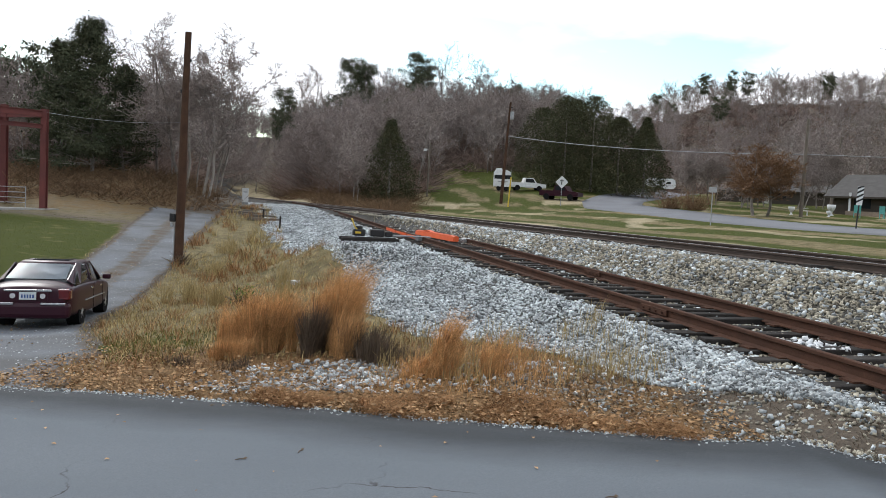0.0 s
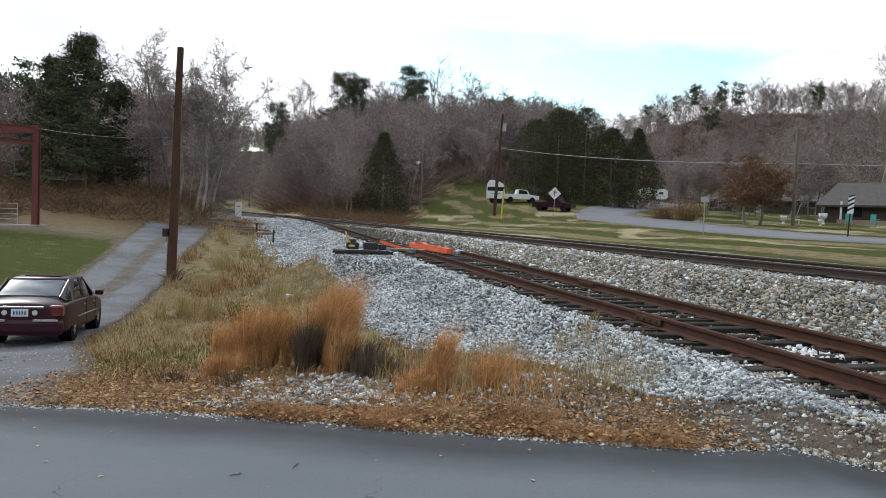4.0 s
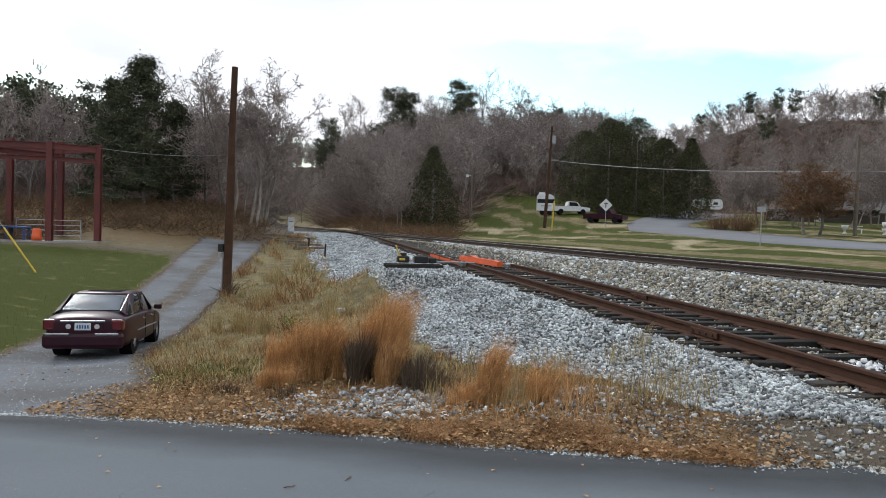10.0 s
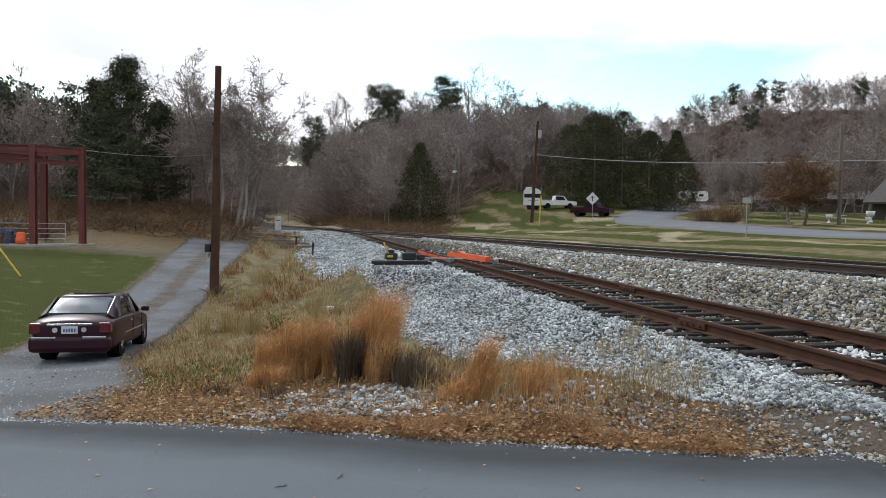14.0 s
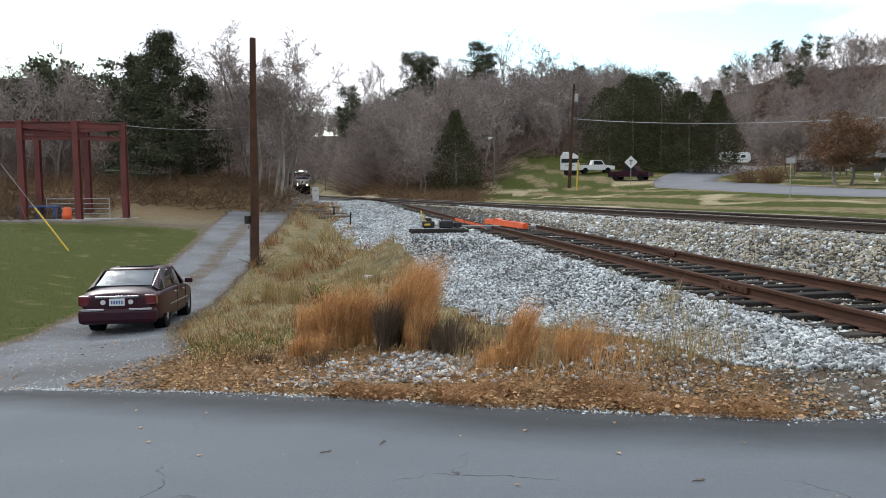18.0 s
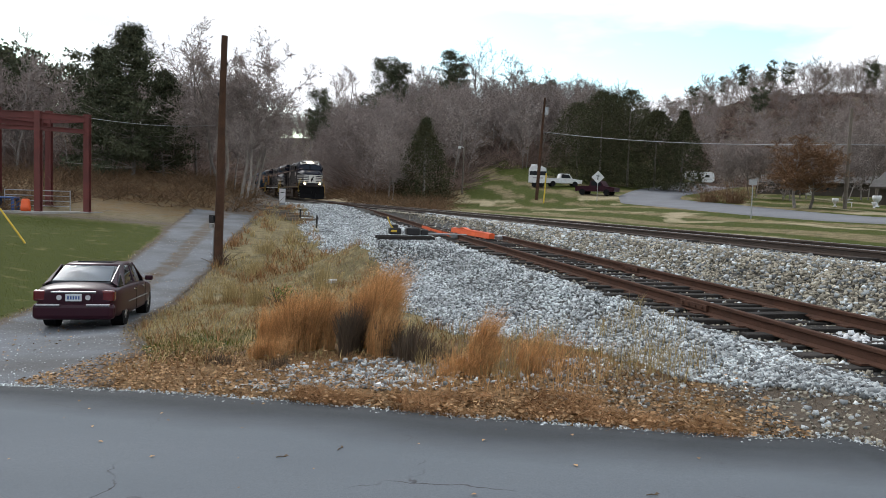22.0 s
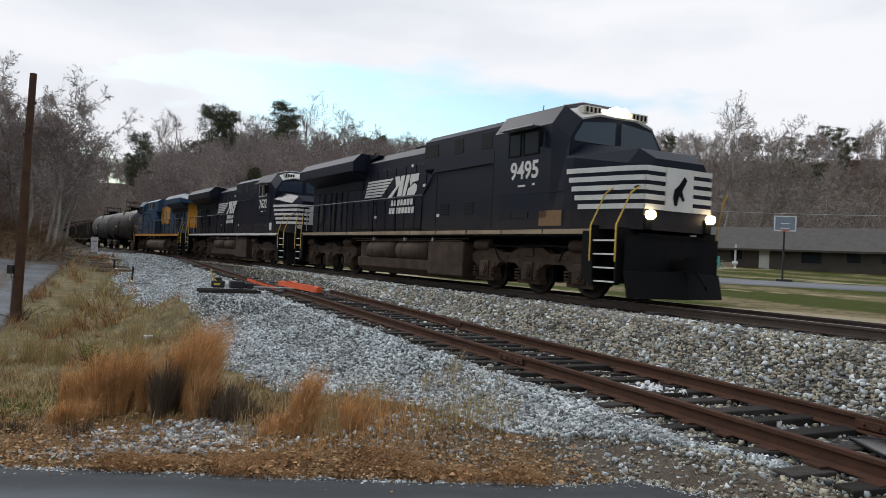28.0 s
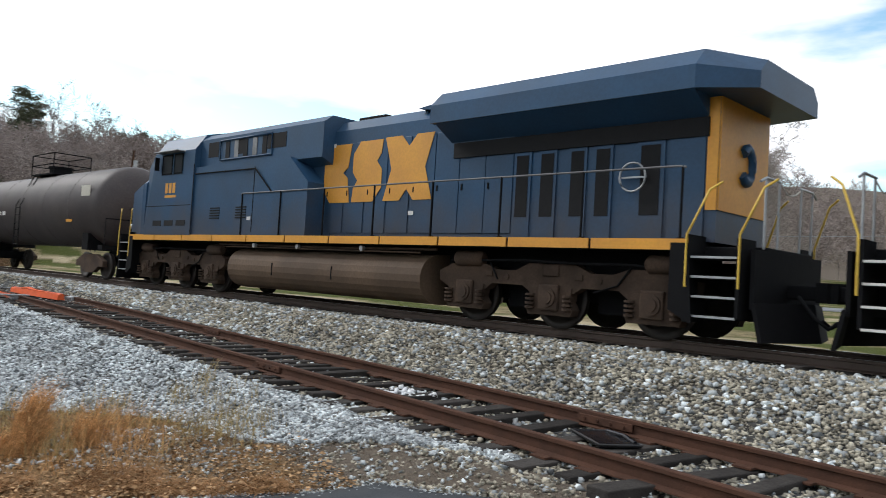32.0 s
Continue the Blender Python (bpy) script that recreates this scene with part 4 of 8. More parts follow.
def end_steps(parent, x, sign, side, grab, edge):
    """The stair at a corner of a unit, with its grab irons. x is the end of the side sill."""
    y = side * 1.16
    well = Mesh().box((x - sign * 0.02, side * 1.18, 0.98), (0.06, 0.62, 1.3)).box((x + sign * 0.75, side * 1.18, 1.0), (0.05, 0.55, 1.15))
    well.prism([(x, 1.5), (x + sign * 0.1, 0.32), (x + sign * 0.05, 0.32), (x - sign * 0.28, 0.5), (x - sign * 0.28, 1.5)], side * 1.48 - 0.02, side * 1.48 + 0.02)
    part("step_well", well, M["under"], parent)
    for k in range(4):
        z = 0.42 + 0.29 * k
        st = part("step", Mesh().box((x + sign * 0.38, y, z), (0.72, 0.55 - 0.03 * k, 0.04)), M["under"], parent)
        part("step_edge", Mesh().box((x + sign * 0.38, side * 1.445, z + 0.005), (0.70, 0.03, 0.034)), edge, st)
    for k, (dx, top) in enumerate(((-0.02, 2.5), (0.78, 2.52))):
        xx = x + sign * dx
        part("grab_iron", Mesh().tube([(xx, side * 1.5, 0.85), (xx, side * 1.5, 1.62), (xx + sign * 0.26, side * 1.36, 2.3), (xx + sign * 0.42, side * 1.28, 2.42)], 0.018, 7), grab, parent)


def end_platform(parent, x, sign, grab):
    """Pilot plate with plough, end railing and coupler, past the side sill's end."""
    part("pilot", Mesh().box((x + sign * 0.45, 0, 1.4), (1.0, 1.9, 0.16), bevel=0.02).box((x + sign * 0.92, 0, 1.0), (0.06, 2.7, 0.85)), M["under"], parent)
    pm = Mesh()
    pts = [(x + sign * (0.98 + (0.34 if abs(yy) < 0.7 else 0.0) + (0.12 if zz < 0.3 else 0)), yy, zz) for yy, zz in ((-1.38, 0.12), (0, 0.12), (1.38, 0.12), (-1.38, 0.66), (0, 0.7), (1.38, 0.66))]
    back = [(p[0] - sign * 0.06, p[1], p[2]) for p in pts]
    pm.add(pts + back, [(0, 1, 4, 3), (1, 2, 5, 4), (6, 9, 10, 7), (7, 10, 11, 8), (3, 4, 10, 9), (4, 5, 11, 10), (0, 6, 7, 1), (1, 7, 8, 2), (0, 3, 9, 6), (2, 8, 11, 5)])
    part("snow_plough", pm, M["under"], parent, "black pilot plough")
    for s in (-1, 1):
        rail = Mesh().tube([(x + sign * 0.9, s * 1.15, 2.42), (x + sign * 0.9, s * 0.95, 2.5), (x + sign * 0.9, s * 0.4, 2.5)], 0.02, 6)
        for yy in (0.45, 0.95):
            rail.tube([(x + sign * 0.9, s * yy, 1.45), (x + sign * 0.9, s * yy, 2.5)], 0.02, 6)
        part("end_railing", rail, grab, parent)
    chain = [(x + sign * 0.9, -0.4 + 0.08 * k, 2.46 - 0.12 * math.sin(math.pi * k / 10)) for k in range(11)]
    part("safety_chain", Mesh().tube(chain, 0.012, 5), M["rail_white"], parent)
    coupler(parent, x + sign * 1.5, sign)


def loco(paint, low, sill, style, number, label):
    """A six-axle diesel: short nose towards +x, side sills from -9.6 to 9.6, rail top at z 0."""
    u = thing("locomotive", Matrix(), label, "locomotive", "units of the train")
    stripe_mat, grab = sill, M["rail_yellow"]
    part("walkway", Mesh().box((0, 0, 1.47), (19.2, 2.94, 0.16), bevel=0.015).box((0, 0, 1.2), (18.4, 1.2, 0.45)), M["under"], u, "dark walkway deck and underframe")
    for s in (-1, 1):
        for k in range(11):
            a, b = -9.6 + 19.2 * k / 11, -9.6 + 19.2 * (k + 1) / 11 - 0.05
            part("sill_panel", Mesh().box(((a + b) / 2, s * 1.478, 1.475 if style == "gold" else 1.49), (b - a, 0.03, 0.17 if style == "gold" else 0.11)), stripe_mat, u)
    # long hood with chamfered roof edges
    hood = [(-0.93, 1.55), (-0.93, 4.1), (-0.70, 4.36), (0.70, 4.36), (0.93, 4.1), (0.93, 1.55)]
    part("long_hood", Mesh().prism(hood, -9.75, 1.3, "x"), paint, u)
    tall = [(-1.30, 3.45), (-1.30, 4.3), (-1.05, 4.48), (1.05, 4.48), (1.30, 4.3), (1.30, 3.45), (0.95, 3.3), (0.95, 1.55), (-0.95, 1.55), (-0.95, 3.3)]
    tall_from = 1.3 if style != "gold" else -0.2
    part("equipment_hood", Mesh().prism(tall, tall_from, 5.6, "x"), paint, u)
    lower = Mesh()
    for s in (-1, 1):
        lower.prism([(tall_from + 0.3, 1.56), (5.6, 1.56), (5.6, 3.5), (tall_from + 1.1, 3.5), (tall_from + 0.3, 2.85)], s * 1.2 - 0.25, s * 1.2 + 0.25)
    part("side_cabinet", lower, paint, u)
    # cab
    cab_side = [(-1.5, 1.55), (-1.5, 4.03), (-1.16, 4.5), (-0.6, 4.64), (0.6, 4.64), (1.16, 4.5), (1.5, 4.03), (1.5, 1.55)]
    cab = Mesh().prism(cab_side, 5.6, 8.05, "x")
    front_pts = [(8.05, y, z) for y, z in cab_side] + [(8.62, y * (0.94 if z > 3.5 else 0.995), max(1.55, z - (0.38 if z > 3.5 else 0))) for y, z in cab_side]
    cab.add(front_pts, [(i, (i + 1) % 8, (i + 1) % 8 + 8, i + 8) for i in range(8)] + [tuple(range(8, 16))])
    cab_ob = part("cab", cab, paint, u, "wide safety cab")
    band = [(cab_side[i][0], cab_side[i][1]) for i in (2, 3, 4, 5)]
    bp = [(8.0, y, z + 0.02) for y, z in band] + [(8.65, y * 0.94, z - 0.37) for y, z in band]
    bp += [(x - 0.03, y, z - 0.04) for x, y, z in bp]
    part("roof_front", Mesh().add(bp, [(0, 1, 5, 4), (1, 2, 6, 5), (2, 3, 7, 6), (8, 12, 13, 9), (9, 13, 14, 10), (10, 14, 15, 11), (4, 5, 13, 12), (5, 6, 14, 13), (6, 7, 15, 14), (0, 8, 9, 1), (1, 9, 10, 2), (2, 10, 11, 3), (0, 4, 12, 8), (3, 11, 15, 7)]), M["stripe"] if style != "gold" else paint, cab_ob, "pale sloping roof front over the windshield")
    part("roof_antenna", Mesh().box((6.9, 0.3, 4.66), (0.5, 0.3, 0.1), bevel=0.02), M["under"], cab_ob)
    part("roof_antenna", Mesh().disc((7.05, -0.4, 4.66), 0.12, 0.1, "z"), M["under"], cab_ob)
    part("whip_antenna", Mesh().tube([(6.3, -0.5, 4.5), (6.3, -0.5, 4.85)], 0.012, 5), M["under"], cab_ob)
    for s in (-1, 1):
        pane = [(s * 0.09, 3.58), (s * 1.30, 3.58), (s * 1.30, 3.68), (s * 1.06, 4.04), (s * 0.09, 4.14)]
        part("windshield", Mesh().prism(pane, 8.61, 8.64, "x"), M["windshield"], cab_ob, "wide windshield pane reflecting sky")
        for x, w, z, h in ((6.55, 0.5, 3.66, 0.56), (7.25, 0.62, 3.66, 0.56)):
            win = part("side_window", Mesh().box((x, s * 1.502, z), (w, 0.012, h)), M["cab_glass"], cab_ob)
            part("window_frame", Mesh().box((x - w / 2, s * 1.505, z), (0.035, 0.03, h + 0.05)).box((x + w / 2, s * 1.505, z), (0.035, 0.03, h + 0.05)).box((x, s * 1.505, z - h / 2), (w, 0.03, 0.04)).box((x, s * 1.505, z + h / 2), (w, 0.03, 0.04)), M["rail_white"] if style == "trail" else M["under"], win)
        part("window_awning", Mesh().prism([(6.2, 4.0), (7.65, 4.0), (7.65, 4.03), (6.2, 4.03)], s * 1.62 - 0.15, s * 1.62 + 0.15), M["galv"], cab_ob)
        part("mirror", Mesh().box((7.75, s * 1.6, 3.7), (0.04, 0.14, 0.4), bevel=0.01), M["under"], cab_ob)
        for k in range(3):
            part("cab_louvre", Mesh().box((6.2 + 0.75 * k, s * 1.503, 1.9), (0.55, 0.012, 0.16)), M["dark_vent"], cab_ob)
    # nose, tapering towards the front
    rows = [(8.6, 1.49, 3.52), (8.85, 1.48, 3.5), (10.25, 1.14, 3.3), (10.62, 0.98, 3.06)]
    pts, faces = [], []
    for x, w, top in rows:
        pts += [(x, -w, 1.55), (x, -w, top - 0.35), (x, -w * 0.72, top), (x, w * 0.72, top), (x, w, top - 0.35), (x, w, 1.55)]
    for i in range(3):
        faces += [(i * 6 + k, i * 6 + k + 1, i * 6 + k + 7, i * 6 + k + 6) for k in range(5)]
    nose_ob = part("nose", Mesh().add(pts, faces + [tuple(range(18, 24)), (5, 4, 3, 2, 1, 0)]), paint, u, "tapered short nose")

    def nose_width(x):
        return float(np.interp(x, [r[0] for r in rows], [r[1] for r in rows]))

    if style != "gold":
        for k in range(5):
            z = 2.84 - 0.2 * k
            for s in (-1, 1):
                x0 = 8.66 + 0.095 * k
                xs_ = [x0, 8.85 if x0 < 8.8 else x0 + 0.02, 10.25, 10.62]
                outer = [(x, s * (nose_width(x) + 0.012)) for x in xs_]
                inner = [(x, s * (nose_width(x) - 0.02)) for x in reversed(xs_)]
                part("nose_stripe", Mesh().prism(outer + inner, z - 0.055, z + 0.055, "z"), M["stripe"], nose_ob)
            for s in (-1, 1):
                part("nose_stripe", Mesh().box((10.63, s * 0.69, z), (0.03, 0.56, 0.11)), M["stripe"], nose_ob)
        part("nose_emblem", Mesh().box((10.632, 0, 2.44), (0.03, 0.8, 0.92)), M["stripe"], nose_ob, "plain white emblem panel")
        part("emblem_shape", Mesh().prism([(-0.14, 2.1), (-0.08, 2.1), (-0.02, 2.32), (0.1, 2.2), (0.14, 2.24), (0.06, 2.42), (0.2, 2.66), (0.12, 2.74), (-0.02, 2.56), (-0.16, 2.44), (-0.2, 2.26)], 10.65, 10.662, "x"), M["under"], nose_ob)
        for s in (-1, 1):
            fl = Mesh()
            for k in range(6):
                z0 = 3.43 - 0.105 * k
                fl.prism([(-3.78 - 0.05 * k, z0), (-1.62 - 0.17 * k, z0), (-1.74 - 0.17 * k, z0 - 0.072), (-3.82 - 0.05 * k, z0 - 0.072)], s * 0.959 - 0.004, s * 0.959 + 0.004)
            part("flag_stripes", fl, M["stripe"], u, "slanting white stripe bars")
            for pts_ in ([(-2.05, 2.76), (-1.72, 2.76), (-1.08, 3.2), (-1.15, 3.47), (-1.48, 3.47), (-1.40, 3.12)], [(-1.28, 2.78), (-0.95, 2.78), (-0.72, 3.47), (-1.02, 3.47)],
                         [(-0.88, 2.78), (-0.66, 2.78), (-0.34, 3.47), (-0.6, 3.47)], [(-0.55, 2.78), (0.02, 2.78), (0.16, 2.92), (0.2, 3.08), (0.0, 3.17), (-0.46, 3.0)], [(-0.3, 3.08), (-0.12, 3.2), (0.26, 3.24), (0.3, 3.47), (-0.26, 3.47), (-0.36, 3.3)]):
                part("logo_shape", Mesh().prism(pts_, s * 0.959 - 0.004, s * 0.959 + 0.004), M["stripe"], u, "plain white logo shape")
            for z, n_, x0 in ((2.56, 7, -1.72), (2.29, 8, -1.86)):
                for k in range(n_):
                    xa = x0 + 0.245 * k
                    part("lettering_bar", Mesh().prism([(xa - 0.03, z - 0.10), (xa + 0.155, z - 0.10), (xa + 0.195, z + 0.10), (xa + 0.01, z + 0.10)], s * 0.959 - 0.003, s * 0.959 + 0.003), M["stripe"], u)
        for k in range(5):
            part("rear_stripe", Mesh().box((-9.3 + 0.05 * k, -0.934, 3.1 - 0.26 * k), (0.62 - 0.1 * k, 0.012, 0.13)), M["stripe"], u)
    else:
        for s in (-1, 1):
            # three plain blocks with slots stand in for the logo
            rings = ([(-3.62, 2.7), (-3.62, 3.42), (-3.34, 3.76), (-2.62, 3.76), (-2.72, 3.2), (-2.9, 3.08), (-2.72, 2.96), (-2.62, 2.38), (-3.36, 2.38)],
                     [(-2.54, 2.38), (-1.78, 2.38), (-1.52, 2.68), (-1.52, 3.1), (-1.7, 3.3), (-1.56, 3.46), (-1.52, 3.78), (-2.3, 3.78), (-2.54, 3.5), (-2.54, 3.08), (-2.36, 2.88), (-2.5, 2.7)],
                     [(-1.44, 2.38), (-0.9, 2.38), (-0.68, 2.62), (-0.46, 2.38), (0.1, 2.38), (-0.14, 3.08), (0.1, 3.8), (-0.42, 3.8), (-0.66, 3.56), (-0.9, 3.8), (-1.44, 3.8), (-1.2, 3.08)])
            for ring in rings:
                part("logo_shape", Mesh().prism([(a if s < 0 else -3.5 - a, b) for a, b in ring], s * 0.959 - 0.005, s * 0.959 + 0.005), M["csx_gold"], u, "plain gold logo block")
        part("rear_panel", Mesh().box((-9.76, 0, 2.92), (0.03, 1.84, 1.75)), M["csx_gold"], u, "gold painted hood end")
        for s in (-1, 1):
            part("rear_side_panel", Mesh().box((-9.66, s * 0.937, 2.92), (0.18, 0.012, 1.75)), M["csx_gold"], u)
        part("rear_emblem", Mesh().tube([(-9.785, 0.2 * math.cos(a), 2.85 + 0.27 * math.sin(a)) for a in np.linspace(0.7, 5.6, 12)], 0.095, 6), M["csx_blue"], u)
        for s in (-1, 1):
            for k in range(5):
                part("vent_shutter", Mesh().box((2.3 + 0.46 * k, s * 1.306, 3.93), (0.2, 0.02, 0.46)), M["faded"] if k % 2 else M["dark_vent"], u)
            part("vent_frame", Mesh().tube([(1.95, s * 1.32, 3.66), (1.95, s * 1.32, 4.2), (4.5, s * 1.32, 4.2), (4.5, s * 1.32, 3.66), (1.95, s * 1.32, 3.66)], 0.025, 6), paint, u)
        part("nose_band", Mesh().box((10.63, 0, 2.4), (0.03, 1.9, 1.2)), M["csx_gold"], nose_ob)
    if number:
        for s in (-1, 1):
            if style == "lead":
                part("rust_panel", Mesh().box((8.12, s * 1.503, 1.80), (0.86, 0.012, 0.36)), M["tan_panel"], u, "rust-tan painted panel above the sill")
            else:
                part("pale_panel", Mesh().box((8.36, s * 1.503, 1.86), (0.34, 0.012, 0.36)), M["stripe"], u, "pale square panel on the cab side")
            part("road_number", text_mesh(number, 0.6, "road_number", M["stripe"]), None, u, "white road number", side_place(7.0, s, 2.98, 1.507))
            part("small_lettering", Mesh().box((6.9, s * 1.503, 2.62), (0.3, 0.008, 0.05)), M["stripe"], u)
            part("small_lettering", Mesh().box((7.4, s * 1.503, 2.64), (0.1, 0.008, 0.06)), M["stripe"], u)
    else:
        for s in (-1, 1):
            part("number_bar", Mesh().box((6.75, s * 1.503, 2.95), (0.16, 0.008, 0.3)).box((6.98, s * 1.503, 2.95), (0.16, 0.008, 0.3)).box((7.21, s * 1.503, 2.95), (0.16, 0.008, 0.3)).box((6.95, s * 1.503, 2.7), (0.7, 0.008, 0.07)), M["csx_gold"], u)
    # number boards and headlights over the windshield
    for s in (-1, 1):
        nb = part("number_board", Mesh().box((8.44, s * 0.72, 4.37), (0.24, 0.54, 0.19), bevel=0.02), M["board"], cab_ob)
        for k in range(4):
            part("board_bar", Mesh().box((8.563, s * 0.72 - 0.18 + 0.12 * k, 4.37), (0.008, 0.065, 0.12)), M["under"], nb)
    for y in (-0.12, 0.12):
        part("headlight", Mesh().disc((8.6, y, 4.41), 0.095, 0.2, "x", 16), M["lamp"] if style == "lead" else M["board"], cab_ob)
    for s in (-1, 1):
        part("ditch_light", Mesh().disc((10.72, s * 0.88, 1.86), 0.1, 0.1, "x", 16), M["lamp_warm"] if style == "lead" else M["board"], u)
        part("ditch_bracket", Mesh().box((10.55, s * 0.88, 1.7), (0.25, 0.2, 0.3), bevel=0.02), M["under"], u)
    # radiator housing with overhanging wings
    wing = [(-1.52, 3.82), (-1.52, 4.18), (-1.22, 4.48), (1.22, 4.48), (1.52, 4.18), (1.52, 3.82)]
    rad = Mesh().prism(wing, -9.6, -4.0, "x")
    tip = [(-9.6, y, z) for y, z in wing] + ([(-10.45, y * 0.78, 3.78 + (z - 3.82) * 0.7) for y, z in wing] if style == "gold" else [(-10.1, y, z) for y, z in wing])
    rad.add(tip, [(i, (i + 1) % 6, (i + 1) % 6 + 6, i + 6) for i in range(6)] + [tuple(range(6, 12))])
    rad.prism([(-4.0, 4.2), (-4.0, 4.48), (-3.0, 4.36)], -0.9, 0.9)
    for s in (-1, 1):
        rad.prism([(s * 1.5, 3.83), (s * 0.92, 3.83), (s * 0.92, 3.5)], -9.58, -4.1, "x")
    part("radiator_housing", rad, paint, u, "overhanging radiator wings")
    part("radiator_screen", Mesh().box((-6.9, -0.96, 3.34), (5.4, 0.06, 0.3)).box((-6.9, 0.96, 3.34), (5.4, 0.06, 0.3)), M["dark_vent"], u)
    for s in (-1, 1):
        for x, w in ((-8.62, 0.5), (-7.72, 0.38), (-7.2, 0.38), (-6.55, 0.4), (-5.98, 0.4)):
            part("hood_door", Mesh().box((x, s * 0.945, 2.45), (w, 0.03, 1.7)), paint, u)
            part("door_louvre", Mesh().box((x, s * 0.962, 2.55), (w * 0.7, 0.012, 1.15)), M["dark_vent"], u)
        part("hood_door", Mesh().box((-9.25, s * 0.945, 2.45), (0.6, 0.03, 1.7)), paint, u)
        for x in (-5.4, -4.7, -4.0, -3.3, -2.55, -1.8, -1.05, -0.3, 0.45):
            part("hood_door", Mesh().box((x, s * 0.94, 2.72), (0.68, 0.02, 2.1), bevel=0.008), paint, u)
            part("door_latch", Mesh().box((x + 0.26, s * 0.956, 2.6), (0.04, 0.02, 0.12)), M["under"], u)
        for x, z, w, h in ((1.75, 4.0, 0.85, 0.38), (3.4, 3.98, 0.5, 0.42), (4.9, 3.98, 0.55, 0.42)):
            part("intake_grille", Mesh().box((x, s * 1.303, z), (w, 0.014, h)), M["dark_vent"], u)
        for k in range(5):
            for x in (3.0, 4.35):
                part("louvre", Mesh().box((x, s * 1.46, 2.02 + 0.07 * k), (0.5, 0.02, 0.03)), M["dark_vent"], u)
        part("panel_seam", Mesh().box((2.45, s * 1.452, 2.5), (0.02, 0.012, 1.7)), M["dark_vent"], u)
        part("panel_seam", Mesh().box((5.6, s * 1.5, 2.6), (0.025, 0.012, 2.0)), M["dark_vent"], u)
        part("panel_seam", Mesh().box((7.1, s * 1.502, 2.42), (2.9, 0.008, 0.02)), M["dark_vent"], u)
        for x, z in ((-8.0, 3.42), (-5.6, 3.42), (-0.2, 3.75), (1.1, 2.0), (5.2, 3.2), (2.6, 2.0), (-3.0, 2.1), (0.7, 3.05)):
            part("decal", Mesh().box((x, s * (1.455 if 1.6 < x < 5.6 and z < 3.1 else 0.962 if x < 1.3 else 1.31), z), (0.16, 0.008, 0.09)), M["stripe"], u)
        handrails(u, -9.5, 1.6 if style != "gold" else 3.0, s, M["tank_light"], M["under"])
        part("handrail", Mesh().tube([(1.6, s * 1.46, 2.66), (2.35, s * 1.5, 3.28), (5.5, s * 1.5, 3.3)], 0.022, 6), M["under"], u)
        # tanks under the frame
    if style != "gold":
        ft = [(-1.15, 0.16), (-1.38, 0.36), (-1.4, 0.66), (-0.8, 0.74), (0.8, 0.74), (1.4, 0.66), (1.38, 0.36), (1.15, 0.16)]
        part("fuel_tank", Mesh().prism(ft, -3.4, 4.05, "x").box((-3.1, 0, 0.8), (0.6, 2.6, 0.8), bevel=0.03).box((3.0, 0, 0.74), (2.1, 2.78, 1.0), bevel=0.05), M["truck"], u, "dusty fuel tank")
        for s in (-1, 1):
            for x in (-1.52, 0.80):
                part("air_reservoir", Mesh().tube([(x - 1.06, s * 1.14, 0.93), (x - 0.98, s * 1.14, 0.93), (x + 0.98, s * 1.14, 0.93), (x + 1.06, s * 1.14, 0.93)], [0.24, 0.33, 0.33, 0.24], 20), M["truck"], u)
                for e in (-0.55, 0.55):
                    part("strap", Mesh().disc((x + e, s * 1.14, 0.93), 0.338, 0.05, "x", 20), M["truck"], u)
    else:
        ft = [(math.copysign(0.72 + 0.72 * abs(math.cos(a)) ** 0.7, math.cos(a)), 0.72 + 0.52 * math.sin(a)) for a in np.linspace(0.13, 6.15, 23)]
        part("fuel_tank", Mesh().prism(ft, -3.9, 3.5, "x"), M["tank_grey"], u, "large dusty grey-brown fuel tank")
        for s in (-1, 1):
            part("tank_seam", Mesh().box((-1.0, s * 1.432, 0.72), (0.03, 0.02, 0.3)).box((1.4, s * 1.432, 0.72), (0.03, 0.02, 0.3)), M["under"], u)
    for s in (-1, 1):
        part("pipe_run", Mesh().tube([(-4.2, s * 1.3, 1.32), (-1.0, s * 1.3, 1.3), (4.2, s * 1.3, 1.33)], 0.03, 6).tube([(-3.8, s * 1.36, 1.24), (3.9, s * 1.36, 1.26)], 0.02, 5), M["truck"], u)
        for x in (-2.0, 0.4, 2.3):
            part("filler", Mesh().disc((x, s * 1.4, 1.3), 0.06, 0.08, "y", 10), M["galv"], u)
    truck_three(u, -6.9, M["truck"])
    truck_three(u, 6.9, M["truck"])
    # roof gear
    part("exhaust_stack", Mesh().box((-0.8, 0, 4.4), (1.0, 0.7, 0.28), bevel=0.03), M["under"], u)
    horn = Mesh().box((0.9, 0.0, 4.33), (0.3, 0.6, 0.06))
    for k in range(5):
        horn.tube([(0.7, -0.28 + 0.14 * k, 4.4), (1.15, -0.28 + 0.14 * k, 4.42)], [0.025, 0.08], 8)
    part("air_horn", horn, M["under"], u)
    part("roof_hatch", Mesh().box((-2.4, 0, 4.3), (1.2, 1.0, 0.08), bevel=0.02).box((3.2, 0, 4.42), (1.8, 1.5, 0.1), bevel=0.02), paint, u)
    for sign, x in ((1, 9.6), (-1, -9.6)):
        for s in (-1, 1):
            end_steps(u, x, sign, s, grab, M["stripe"] if style != "gold" else M["galv"])
        end_platform(u, x, sign, M["under"] if sign > 0 else M["galv"])
